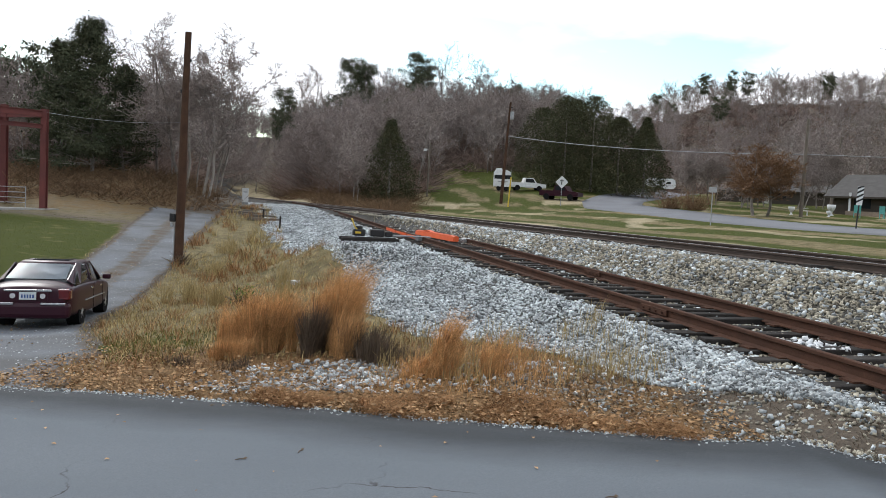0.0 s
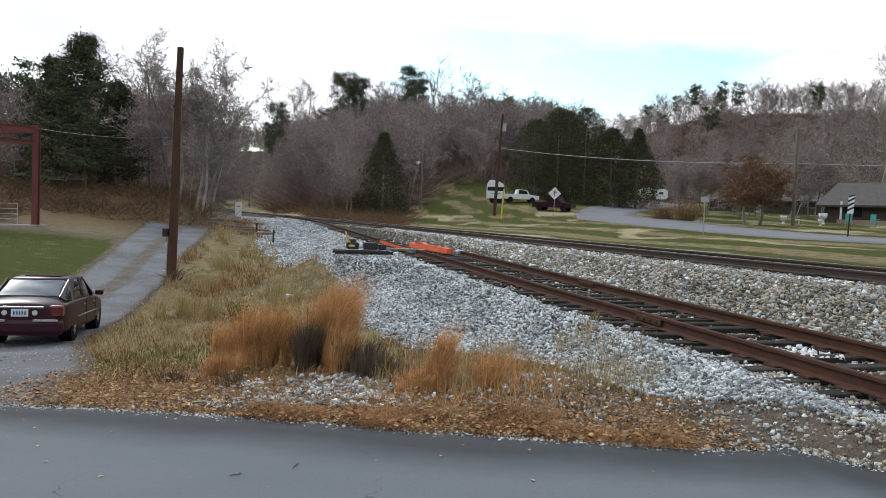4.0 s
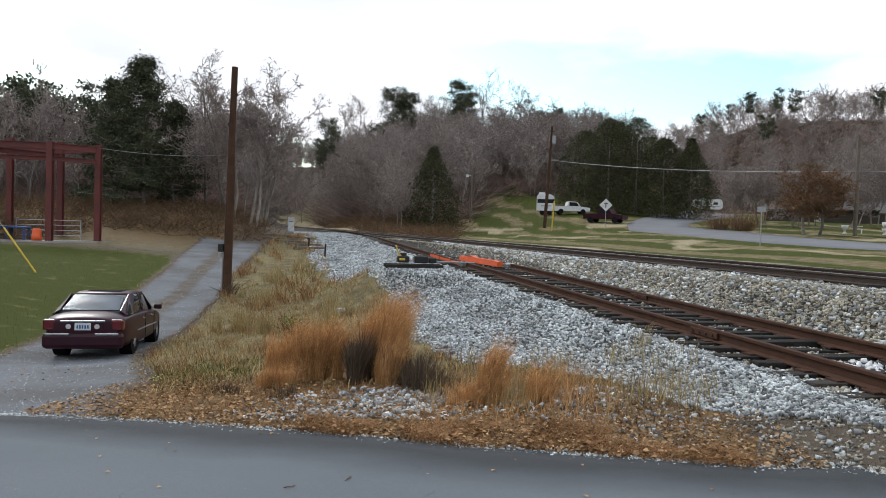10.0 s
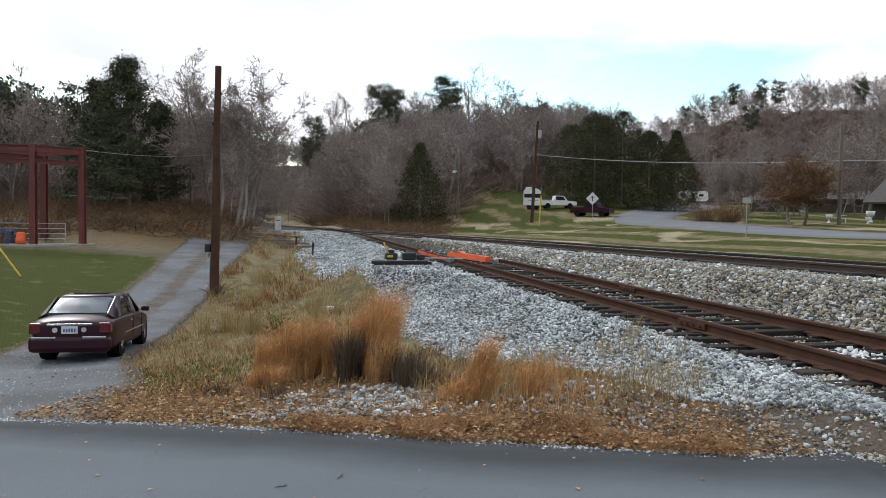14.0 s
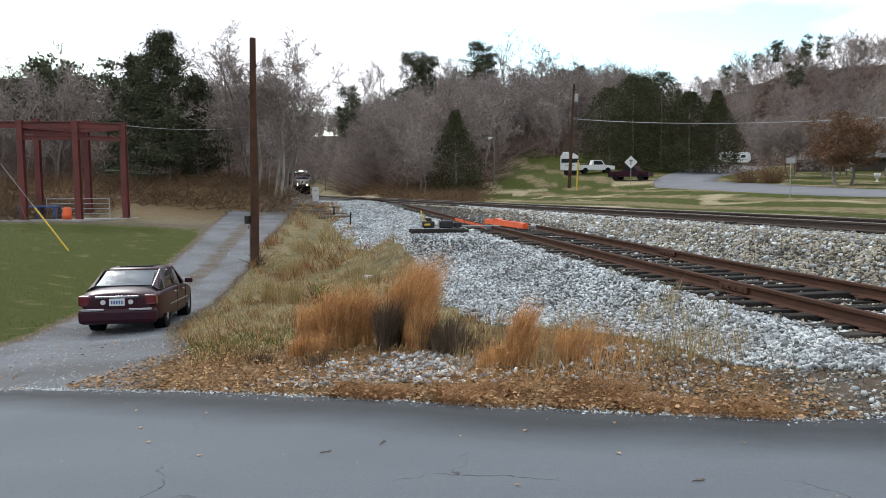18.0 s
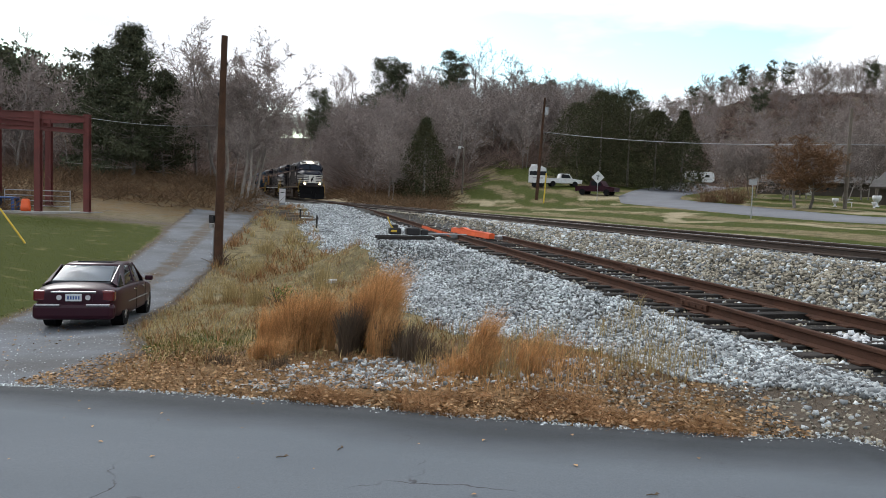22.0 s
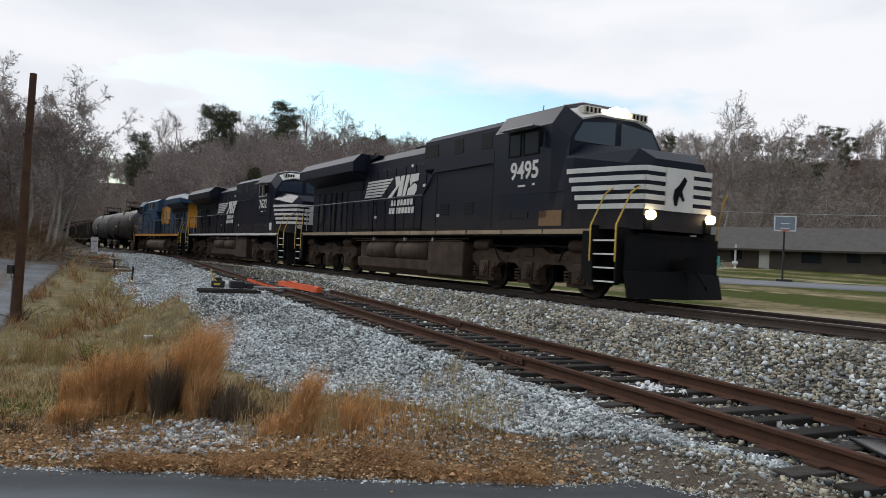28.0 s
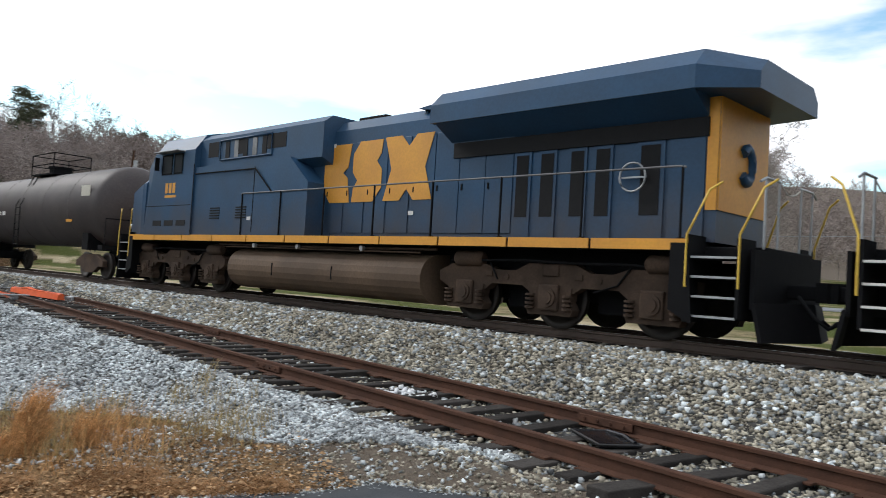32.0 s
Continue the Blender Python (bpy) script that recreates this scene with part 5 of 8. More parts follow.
    if style == "gold":
        part("brake_wheel", Mesh().tube([(-8.35 + 0.24 * math.cos(a), 1.05, 2.6 + 0.24 * math.sin(a)) for a in np.linspace(0, 6.283, 17)], 0.018, 6).box((-8.35, 1.0, 2.6), (0.46, 0.03, 0.03)), M["galv"], u)
        part("end_lamp", Mesh().disc((-10.3, 0.5, 3.9), 0.08, 0.06, "x", 12).disc((-10.3, 0.3, 3.9), 0.08, 0.06, "x", 12), M["chrome"], u)
    return u


def tank_car(paint, label):
    u = thing("tank_car", Matrix(), label, "tank car", "units of the train")
    r, half = 1.5, 7.3
    prof = [(0.01, -half - 0.62), (0.6, -half - 0.55), (1.1, -half - 0.36), (1.4, -half - 0.12), (r, -half + 0.15), (r, -2.4), (r, 2.4), (r, half - 0.15), (1.4, half + 0.12), (1.1, half + 0.36), (0.6, half + 0.55), (0.01, half + 0.62)]
    tank = part("tank", Mesh().lathe(prof, 40, Matrix.Translation((0, 0, 2.62)) @ Matrix.Rotation(radians(90), 4, "Y")), paint, u, "long cylindrical tank with domed ends")
    for x in (-4.9, -2.4, 0, 2.4, 4.9):
        part("weld_band", Mesh().disc((x, 0, 2.62), r + 0.006, 0.09, "x", 40), paint, tank)
    part("manway", Mesh().disc((0, 0, 4.2), 0.45, 0.45, "z", 20).disc((0, 0, 4.45), 0.5, 0.06, "z", 20), M["under"], u)
    plat = Mesh().box((0, 0, 4.1), (2.4, 1.5, 0.05))
    for x in (-1.2, 1.2):
        for y in (-0.75, 0.75):
            plat.tube([(x, y, 4.05), (x, y, 4.95)], 0.025, 6)
    for z in (4.5, 4.95):
        plat.tube([(-1.2, -0.75, z), (1.2, -0.75, z), (1.2, 0.75, z), (-1.2, 0.75, z), (-1.2, -0.75, z)], 0.022, 6)
    part("top_platform", plat, M["under"], u)
    for s in (-1, 1):
        lad = Mesh().tube([(-0.25, s * 1.58, 1.0), (-0.25, s * 1.58, 2.7), (-0.25, s * 0.9, 4.1)], 0.022, 6).tube([(0.25, s * 1.58, 1.0), (0.25, s * 1.58, 2.7), (0.25, s * 0.9, 4.1)], 0.022, 6)
        for k in range(6):
            lad.tube([(-0.25, s * 1.58, 1.1 + 0.3 * k), (0.25, s * 1.58, 1.1 + 0.3 * k)], 0.016, 5)
        part("ladder", lad, M["under"], u)
        part("data_panel", Mesh().box((6.4, s * 1.44, 3.0), (0.75, 0.012, 0.6), Matrix.Translation((0, s * 0.02, 0))), M["board"], u, "plain pale data panel")
        part("mark_bar", Mesh().box((-2.8, s * 1.505, 2.4), (0.25, 0.01, 0.16)).box((-2.4, s * 1.505, 2.4), (0.25, 0.01, 0.16)).box((-1.9, s * 1.505, 2.4), (0.35, 0.01, 0.16)), M["stripe"], u)
        part("reflector", Mesh().box((5.0, s * 1.43, 2.05), (0.5, 0.012, 0.1)).box((-5.0, s * 1.43, 2.05), (0.5, 0.012, 0.1)), M["csx_gold"], u)
    for e in (-1, 1):
        part("stub_sill", Mesh().box((e * 7.3, 0, 1.0), (2.6, 0.6, 0.45), bevel=0.03).box((e * 7.9, 0, 1.1), (0.35, 2.9, 0.16)).box((e * 6.0, 0, 1.3), (0.5, 2.4, 0.6)), M["under"], u)
        part("end_rail", Mesh().tube([(e * 8.1, -1.4, 1.2), (e * 8.1, -1.4, 2.1), (e * 8.1, 1.4, 2.1), (e * 8.1, 1.4, 1.2)], 0.025, 6), M["under"], u)
        truck_two(u, e * 6.2)
        coupler(u, e * 8.6, e)
    return u


def gondola():
    u = thing("gondola_car", Matrix(), "dark rusty high-sided gondola wagon with faded panels", "gondola", "units of the train")
    part("floor", Mesh().box((0, 0, 1.2), (15.2, 2.7, 0.2)), M["gondola"], u)
    for s in (-1, 1):
        part("side", Mesh().box((0, s * 1.45, 2.35), (15.2, 0.07, 2.4)).box((0, s * 1.47, 3.55), (15.3, 0.14, 0.12)), M["gondola"], u)
        for k in range(13):
            part("rib", Mesh().box((-7.2 + 1.2 * k, s * 1.51, 2.3), (0.13, 0.09, 2.3)), M["gondola"], u)
        part("faded_panel", Mesh().box((4.2, s * 1.488, 2.3), (1.4, 0.012, 1.3)), M["faded"], u)
        part("faded_panel", Mesh().box((6.3, s * 1.488, 2.3), (0.9, 0.012, 1.3)), M["faded"], u)
    for e in (-1, 1):
        part("end", Mesh().box((e * 7.55, 0, 2.35), (0.08, 2.9, 2.4)), M["gondola"], u)
        truck_two(u, e * 5.6)
        coupler(u, e * 8.2, e)
    return u


def arc_table():
    ysr = np.arange(-90, 620, 0.5)
    x = np.array([main_x(v) for v in ysr])
    return ysr, np.concatenate([[0], np.cumsum(np.hypot(np.diff(x), np.diff(ysr)))])


ARC_Y, ARC_S = arc_table()
S28, SPEED = float(np.interp(14.3, ARC_Y, ARC_S)) + 0.4, 13.1  # where the leading coupler is at 28 s; metres a second


def on_track(s):
    y = float(np.interp(s, ARC_S, ARC_Y))
    return Vector((main_x(y), y, RAIL_Z))


def unit_pose(s_front, length, half_base, backwards):
    """The pose of a unit whose front coupler is at s_front; the train heads towards smaller s."""
    c = s_front + length / 2
    a, b = on_track(c - half_base), on_track(c + half_base)
    d = (b - a) if backwards else (a - b)
    return Matrix.Translation((a + b) / 2) @ Matrix.Rotation(math.atan2(d.y, d.x), 4, "Z")


def train_s(t):
    return S28 + (28.0 - t) * SPEED


TRAIN = [(loco(M["ns_black"], M["ns_grime"], material("tan_sill", (0.36, 0.27, 0.17), 0.7, second=(0.2, 0.14, 0.09), scale=1, amount=0.8), "lead", "9495", "black diesel locomotive with white nose stripes, lights on"), 22.3, 6.9, False),
         (loco(M["ns_black"], M["ns_grime"], M["stripe"], "trail", "7632", "second black diesel locomotive with white striped nose"), 22.3, 6.9, False),
         (loco(M["csx_blue"], M["ns_grime"], M["csx_gold"], "gold", "", "dark blue and gold diesel locomotive running backwards"), 22.3, 6.9, True),
         (tank_car(M["tank"], "dark brown-black tank car coupled behind the locomotives"), 17.4, 6.2, False),
         (tank_car(M["tank_light"], "weathered grey tank car"), 17.4, 6.2, False),
         (gondola(), 16.6, 5.6, False)]
TRAIN.append((copy_thing(TRAIN[-1][0], Matrix()), 16.6, 5.6, False))
TRAIN.append((copy_thing(TRAIN[-1][0], Matrix()), 16.6, 5.6, True))


# ---------- ballast, leaves and grass ----------
def sample(n, y0, y1, place, power=1.0):
    """n spots, thicker towards y0: place(y, t) gives x for t between 0 and 1."""
    y = y0 + (y1 - y0) * RNG.random(n) ** power
    t = RNG.random(n)
    x = np.array([place(a, b) for a, b in zip(y, t)])
    return x, y


def stone_bed(name, label, n, y0, y1, place, lo, hi, mat, lift=0.0, power=1.7):
    x, y = sample(n, y0, y1, place, power)
    z = GZ(x, y) + lift + RNG.normal(0, 0.012, n)
    grow = 1 + np.maximum(0, np.hypot(x, y) - 9) / 60
    v, t = crushed(np.stack([x, y, z], -1), (RNG.uniform(lo, hi, n) * grow)[:, None] * RNG.uniform(0.6, 1.3, (n, 3)))
    ob = part(name, fast_mesh(name, v, t, mat), None)
    return tagged(ob, label, "ballast", kind="stuff")


def road_edge_x(y):
    """Where the asphalt's far edge lies at this y, near the siding."""
    x = 3.4
    while x > -1 and road_edge(x) < y:
        x -= 0.05
    return x + 0.12


stone_bed("ballast_bank", "pale grey crushed stone down the bank", 66000, 5.6, 46, lambda y, t: siding_x(y) - (1.22 + 0.14 * math.sin(y * 3.1) * math.sin(y * 1.3) + (gravel_reach(y) - 1.0) * t ** 1.1) / 0.97, 0.013, 0.030, M["stone"], 0.006, 2.0)
stone_bed("ballast_crib", "brown-grey stone between the siding ties", 15000, 2.5, 40, lambda y, t: siding_x(y) + (t - 0.5) * 2.9, 0.014, 0.034, M["stone_brown"], -0.006, 1.6)
stone_bed("ballast_crib_pale", "pale stone strewn over the siding ties", 4500, 2.5, 40, lambda y, t: siding_x(y) + (t - 0.5) * 3.1, 0.014, 0.034, M["stone"], 0.006, 1.4)
stone_bed("ballast_far", "pale ballast shoulder along the far curve", 16000, 34, 72, lambda y, t: siding_x(y) - 1.25 - t * (gravel_reach(y) - 0.5 + 0.7 * noise.noise(Vector((y * 0.6, 0, 3)))), 0.016, 0.032, M["stone"], -0.005, 1.3)
stone_bed("ballast_between", "weathered tan stone between the two tracks", 50000, 2.0, 44, lambda y, t: siding_x(y) + 1.25 + t * max(0.0, main_x(y) - siding_x(y) - 2.45), 0.014, 0.033, M["stone_brown"], 0.004, 1.6)
stone_bed("ballast_between_pale", "paler stone mixed between the tracks", 7000, 2.0, 44, lambda y, t: siding_x(y) + 1.2 + t * max(0.0, main_x(y) - siding_x(y) - 2.4), 0.022, 0.045, M["stone"], 0.012, 1.6)
stone_bed("ballast_main", "brown ballast under the main line", 18000, 3.0, 50, lambda y, t: main_x(y) + (t - 0.58) * 5.2, 0.017, 0.032, M["stone_brown"], -0.012, 1.4)
stone_bed("loose_stone", "scattered stones on bare dirt by the road", 5000, 4.4, 9.0, lambda y, t: max(road_edge_x(y), siding_x(y) - 0.9 - (gravel_reach(y) + 1.3) * t), 0.006, 0.022, M["stone_brown"], -0.004, 1.0)
stone_bed("loose_pale_stone", "pale stones strewn on the dirt below the siding", 2400, 4.8, 9.0, lambda y, t: max(road_edge_x(y), siding_x(y) - 1.1 - (gravel_reach(y) + 1.4) * t ** 1.6), 0.008, 0.03, M["stone"], -0.004, 0.6)
stone_bed("stone_patch", "patch of pale stone among dead grass", 1100, 7.35, 9.0, lambda y, t: -2.1 + 1.9 * (t + RNG.normal(0, 0.22)) + 0.5 * (y - 8), 0.016, 0.036, M["stone"], 0.0, 1.0)
stone_bed("road_grit", "grit along the edge of the asphalt", 1600, 0, 1, lambda y, t: -5 + 8 * t, 0.006, 0.012, M["stone"], 0.0, 1.0)
grit = bpy.data.objects["road_grit"]
n = 2600
x = RNG.uniform(-6, 3.2, n)
y = np.array([road_edge(v) for v in x]) + RNG.normal(0.02, 0.06, n)
v, t = stones(np.stack([x, y, GZ(x, y) + 0.02], -1), 0.006, 0.014)
grit.data = fast_mesh("road_grit", v, t, M["stone"])
for x, y, s in ((-0.95, 7.42, 0.06), (2.7, 9.0, 0.045), (4.97, 7.2, 0.06)):
    tagged(part("white_stone", Mesh().add([tuple(p) for p in STONE_V * s], [tuple(f) for f in STONE_T]), M["white"], None, place=Matrix.Translation(on_ground(x, y, s * 0.5))), "single white stone lying among the ballast", "stone", "white stones")
x, y = sample(90, 8.8, 9.5, lambda y, t: siding_x(y) + (t - 0.55) * 0.9)
v, t = stones(np.stack([x, y, GZ(x, y) + 0.05], -1), 0.015, 0.04)
tagged(part("pale_stone_heap", fast_mesh("pale_stone_heap", v, t, M["white"]), None), "heap of whitish stone between the siding rails", "stones", kind="stuff")

# dead leaves along the verge
n = 11000
x = -5.0 + 7.6 * RNG.random(n) ** 1.15
edge = np.array([road_edge(v) for v in x])
y = edge + np.abs(RNG.normal(0, 0.8, n)) * (1 + 0.5 * np.clip(-x - 1.5, 0, 2)) + 0.02
LEAF_V = np.array([(-0.5, 0, 0), (-0.1, -0.32, 0.12), (0.5, 0, 0.02), (-0.1, 0.32, 0.16), (0, 0, -0.02)])
LEAF_T = np.array([(0, 1, 4), (1, 2, 4), (2, 3, 4), (3, 0, 4)])
v, t = scatter(LEAF_V, LEAF_T, np.stack([x, y, GZ(x, y) + RNG.uniform(0.01, 0.07, n)], -1), 0.012 + 0.05 * RNG.random(n) ** 1.6, RNG.uniform(0, 6.28, n), RNG.uniform(-0.9, 0.9, n))
tagged(part("leaf_litter", fast_mesh("leaf_litter", v, t, M["leaf"]), None), "curled brown dead leaves along the verge", "leaves", kind="stuff")
n = 130
x, y = RNG.uniform(-5, 2.5, n), RNG.uniform(2.5, 7.5, n)
keep = y < np.array([road_edge(a) for a in x]) - 0.1
x, y = x[keep], y[keep]
v, t = scatter(LEAF_V, LEAF_T, np.stack([x, y, GZ(x, y) + 0.035], -1), RNG.uniform(0.02, 0.05, len(x)), RNG.uniform(0, 6.28, len(x)))
tagged(part("stray_leaves", fast_mesh("stray_leaves", v[: 5 * 60], t[: 4 * 60], M["leaf"]), None), "a few stray leaves blown on the asphalt", "leaves", kind="stuff")
for x, y, a in ((-1.33, 5.2, 20), (-0.95, 5.4, 70), (1.1, 4.6, 10)):
    tw = Mesh().tube([(-0.06, 0, 0.008), (0, 0.01, 0.014), (0.07, -0.005, 0.008)], [0.006, 0.008, 0.004], 5).add([(0.02, 0, 0.01), (0.07, 0.03, 0.03), (0.1, 0.0, 0.015)], [(0, 1, 2)])
    tagged(part("twig", tw, M["sedge_dark"], None, place=Matrix.Translation(on_ground(x, y, 0.028)) @ Matrix.Rotation(radians(a), 4, "Z") @ Matrix.Scale(0.55, 4)), "small dark twig lying on the asphalt", "twig", "twigs on the road")


def turf(name, label, n, xr, yr, ok, height, width, lean, mat, clump=0):
    x, y = RNG.uniform(*xr, n), RNG.uniform(*yr, n)
    if clump:
        cx, cy = RNG.uniform(*xr, clump), RNG.uniform(*yr, clump)
        k = RNG.integers(0, clump, n)
        x, y = cx[k] + RNG.normal(0, 0.12, n), cy[k] + RNG.normal(0, 0.12, n)
    keep = np.array([ok(a, b) for a, b in zip(x, y)])
    x, y = x[keep], y[keep]
    v, t = blades(np.stack([x, y, GZ(x, y) - 0.01], -1), height, width, lean)
    return tagged(part(name, fast_mesh(name, v, t, mat), None), label, "grass", kind="stuff")


def on_verge(x, y):
    return road_edge(x) + 0.05 < y < 10.6 and near_side(x, y) > gravel_reach(y) - 0.2


def on_slope(x, y):
    dx, dh = drive_mid(y)
    return x > dx + dh + 0.1 and near_side(x, y) > gravel_reach(y) + 0.1 and y > 8.8


def on_lawn(x, y):
    dx, dh = drive_mid(y)
    return x < dx - dh - 0.15 and y > road_edge(x) + 1.5


def mat_of_grass(n):
    """Matted blades lying every way along the asphalt's edge."""
    x = RNG.uniform(-1.7, 2.5, n)
    deep = 0.85 + 0.28 * np.sin(x * 2.1) - 0.12 * np.maximum(0, x) - 0.4 * np.clip((-x - 0.3) / 1.1, 0, 1)
    y = np.array([road_edge(a) for a in x]) + 0.02 + deep * RNG.random(n) ** 0.8 + RNG.normal(0, 0.05, n)
    keep = np.array([noise.noise(Vector((a * 1.9, b * 1.9, 2))) > -0.12 + 0.3 * max(0.0, a - 1.0) for a, b in zip(x, y)])
    x, y = x[keep], y[keep]
    v, t = blades(np.stack([x, y, GZ(x, y) - 0.01], -1), (0.025, 0.12), (0.003, 0.0065), (0.6, 2.2))
    return tagged(part("matted_grass", fast_mesh("matted_grass", v, t, M["matted"]), None), "thick mat of orange-brown dead grass along the asphalt", "grass", kind="stuff")


mat_of_grass(42000)
turf("verge_grass", "matted russet dead grass on the verge", 14000, (-4.6, 2.2), (5.3, 10.4), on_verge, (0.03, 0.10), (0.004, 0.009), (0.6, 1.6), M["matted"], 1500)
turf("slope_grass", "straw-coloured dry grass on the bank", 34000, (-12, 1.5), (9, 30), on_slope, (0.04, 0.2), (0.006, 0.014), (0.3, 1.3), M["sedge_pale"], 3200)
turf("slope_weeds", "brown dead weeds among the straw grass", 9000, (-11, 0), (10, 27), on_slope, (0.08, 0.3), (0.005, 0.011), (0.2, 0.9), M["matted"], 340)
turf("slope_green", "green winter grass patch on the bank", 2200, (-6.2, -2.8), (8.8, 13.2), lambda x, y: on_slope(x, y) and ((x + 4.4) / 1.5) ** 2 + ((y - 11) / 1.9) ** 2 < 1, (0.04, 0.12), (0.006, 0.014), (0.2, 0.8), M["grass"])
turf("lawn_grass", "short green lawn beside the driveway", 30000, (-30, -9), (9.5, 38), on_lawn, (0.02, 0.06), (0.008, 0.016), (0.2, 0.8), M["grass"])
turf("verge_tufts", "tan tufts at the foot of the ballast", 600, (-0.6, 1.3), (7.2, 8.4), on_verge, (0.06, 0.26), (0.003, 0.006), (0.2, 0.9), M["sedge"], 160)
turf("verge_wisps", "sparse tan wisps of dead grass", 200, (-0.2, 1.3), (7.6, 8.8), on_verge, (0.2, 0.62), (0.003, 0.006), (0.05, 0.5), M["sedge"], 70)
turf("bank_weeds", "thin dead weeds growing through the ballast", 1500, (-0.6, 2.6), (7.6, 11.0), lambda x, y: near_side(x, y) > 1.6, (0.12, 0.45), (0.003, 0.007), (0.1, 0.6), M["sedge_pale"], 50)
turf("far_verge_grass", "straw-coloured verge beyond the main line", 9000, (2, 24), (12, 60), lambda x, y: 3.0 < far_side(x, y) < 6.5, (0.06, 0.25), (0.02, 0.05), (0.2, 0.9), M["sedge_pale"])


def sedge(x, y, radius, height, n, lean_to, mat, label, plume=True):
    """A tall clump: bent stems with fine side wisps that make a soft plume towards the tips."""
    n = int(n * 1.25)
    many = 5
    tuft = RNG.integers(0, many, n)
    lean_x, lean_y, tall = RNG.normal(lean_to, 0.09, many)[tuft], RNG.normal(0, 0.1, many)[tuft], RNG.uniform(0.62, 1.0, many)[tuft]
    cx, cy = RNG.normal(0, 0.4, many)[tuft] * radius, RNG.normal(0, 0.4, many)[tuft] * radius
    a, r = RNG.uniform(0, 6.28, n), 0.34 * radius * np.sqrt(RNG.random(n))
    px, py = x + cx + r * np.cos(a), y + cy + 0.7 * r * np.sin(a)
    base = np.stack([px, py, GZ(px, py) - 0.02], -1)
    h = height * tall * (0.35 + 0.75 * RNG.random(n) ** 0.8)
    out = np.stack([np.cos(a) * r / radius * 0.5 + lean_x + RNG.normal(0, 0.09, n), np.sin(a) * r / radius * 0.2 + lean_y + RNG.normal(0, 0.09, n), 0 * a], -1)
    b = RNG.uniform(0, 6.28, n)
    side = np.stack([np.cos(b), np.sin(b), 0 * b], -1) * RNG.uniform(0.0011, 0.0028, n)[:, None]
    up = np.array([0, 0, 1.0])
    m1, m2, tip = (base + up * (h * f)[:, None] + out * (h * f**1.9)[:, None] for f in (0.4, 0.75, 1.0))
    v = np.stack([base - side, base + side, m1 - side, m1 + side, m2 - side, m2 + side, tip], 1)
    t = np.array([(0, 1, 3), (0, 3, 2), (2, 3, 5), (2, 5, 4), (4, 5, 6)])
    pieces = [(v.reshape(-1, 3), (t[None] + (np.arange(n) * 7)[:, None, None]).reshape(-1, 3))]
    if plume:
        for k in range(8):
            f = RNG.uniform(0.3, 1.0, n)[:, None]
            p = base + up * h[:, None] * f + out * h[:, None] * f**1.9
            d = RNG.normal(0, 1, (n, 3)) * np.array([1, 1, 0.5]) + np.array([lean_to * 3, 0, 0.9])
            d *= RNG.uniform(0.035, 0.11, n)[:, None] / np.linalg.norm(d, axis=1, keepdims=True)
            w = np.cross(d, RNG.normal(0, 1, (n, 3)))
            w *= 0.0019 / (np.linalg.norm(w, axis=1, keepdims=True) + 1e-9)
            pieces.append((np.stack([p - w, p + w, p + d], 1).reshape(-1, 3), np.arange(3 * n).reshape(-1, 3)))
    ob = part("grass_clump", fast_mesh("grass_clump", *join(pieces), mat), None)
    return tagged(ob, label, "grass clump", "tall dead grass clumps")


ORANGE = "tall orange-brown clump of dead broom sedge grass"
for x, y, r, h, n, le in ((-2.72, 9.8, 0.18, 0.7, 420, 0.12), (-2.5, 9.65, 0.2, 0.9, 620, 0.15), (-2.2, 9.7, 0.18, 0.95, 600, 0.17), (-1.95, 9.75, 0.18, 0.86, 560, 0.17), (-1.58, 10.0, 0.24, 1.28, 1500, 0.24),
                          (-1.4, 9.9, 0.18, 1.3, 1000, 0.26), (-1.2, 9.6, 0.18, 1.12, 900, 0.22), (-1.2, 9.2, 0.18, 0.6, 800, 0.16), (-2.6, 9.3, 0.3, 0.34, 400, 0.1)):
    sedge(x, y, r, h, n, le, M["sedge"], ORANGE)
for x, y, r, h, n, le in ((0.0, 8.15, 0.13, 0.86, 520, 0.22), (0.1, 8.1, 0.2, 0.5, 380, 0.16), (0.5, 8.2, 0.22, 0.5, 120, 0.14), (0.75, 8.3, 0.16, 0.55, 90, 0.1), (-0.12, 7.95, 0.25, 0.3, 250, 0.1)):
    sedge(x, y, r, h, n, le, M["sedge"], "slender tan clump of dead grass")
# Dead weeds; the two narrow ones near x -1.5 colour in a shaded gap.
for x, y, r, h, n, le in ((-0.95, 9.2, 0.4, 0.55, 700, 0.12), (-0.7, 9.0, 0.4, 0.42, 600, 0.1), (-1.56, 9.35, 0.16, 0.66, 700, 0.06), (-1.5, 9.5, 0.14, 0.8, 500, 0.1), (-0.4, 8.8, 0.35, 0.26, 350, 0.1), (-2.3, 8.6, 0.3, 0.22, 160, 0.0), (-3.0, 9.0, 0.3, 0.2, 160, 0.0)):
    sedge(x, y, r, h, n, le, M["sedge_dark"], "dark brown clump of dead weed stems and shaded gaps", False)
for x, y, r, h, n in ((-6.3, 19.5, 0.5, 0.8, 500), (-5.2, 18.2, 0.4, 0.6, 420), (-7.4, 25.5, 0.6, 0.7, 500), (-4.2, 20.5, 0.45, 0.8, 420), (-3.4, 16.5, 0.3, 0.6, 300), (-8.6, 30.5, 0.7, 0.7, 500)):
    sedge(x, y, r, h, n, 0.02, M["sedge_pale"], "faded clump of dry weeds on the bank", False)

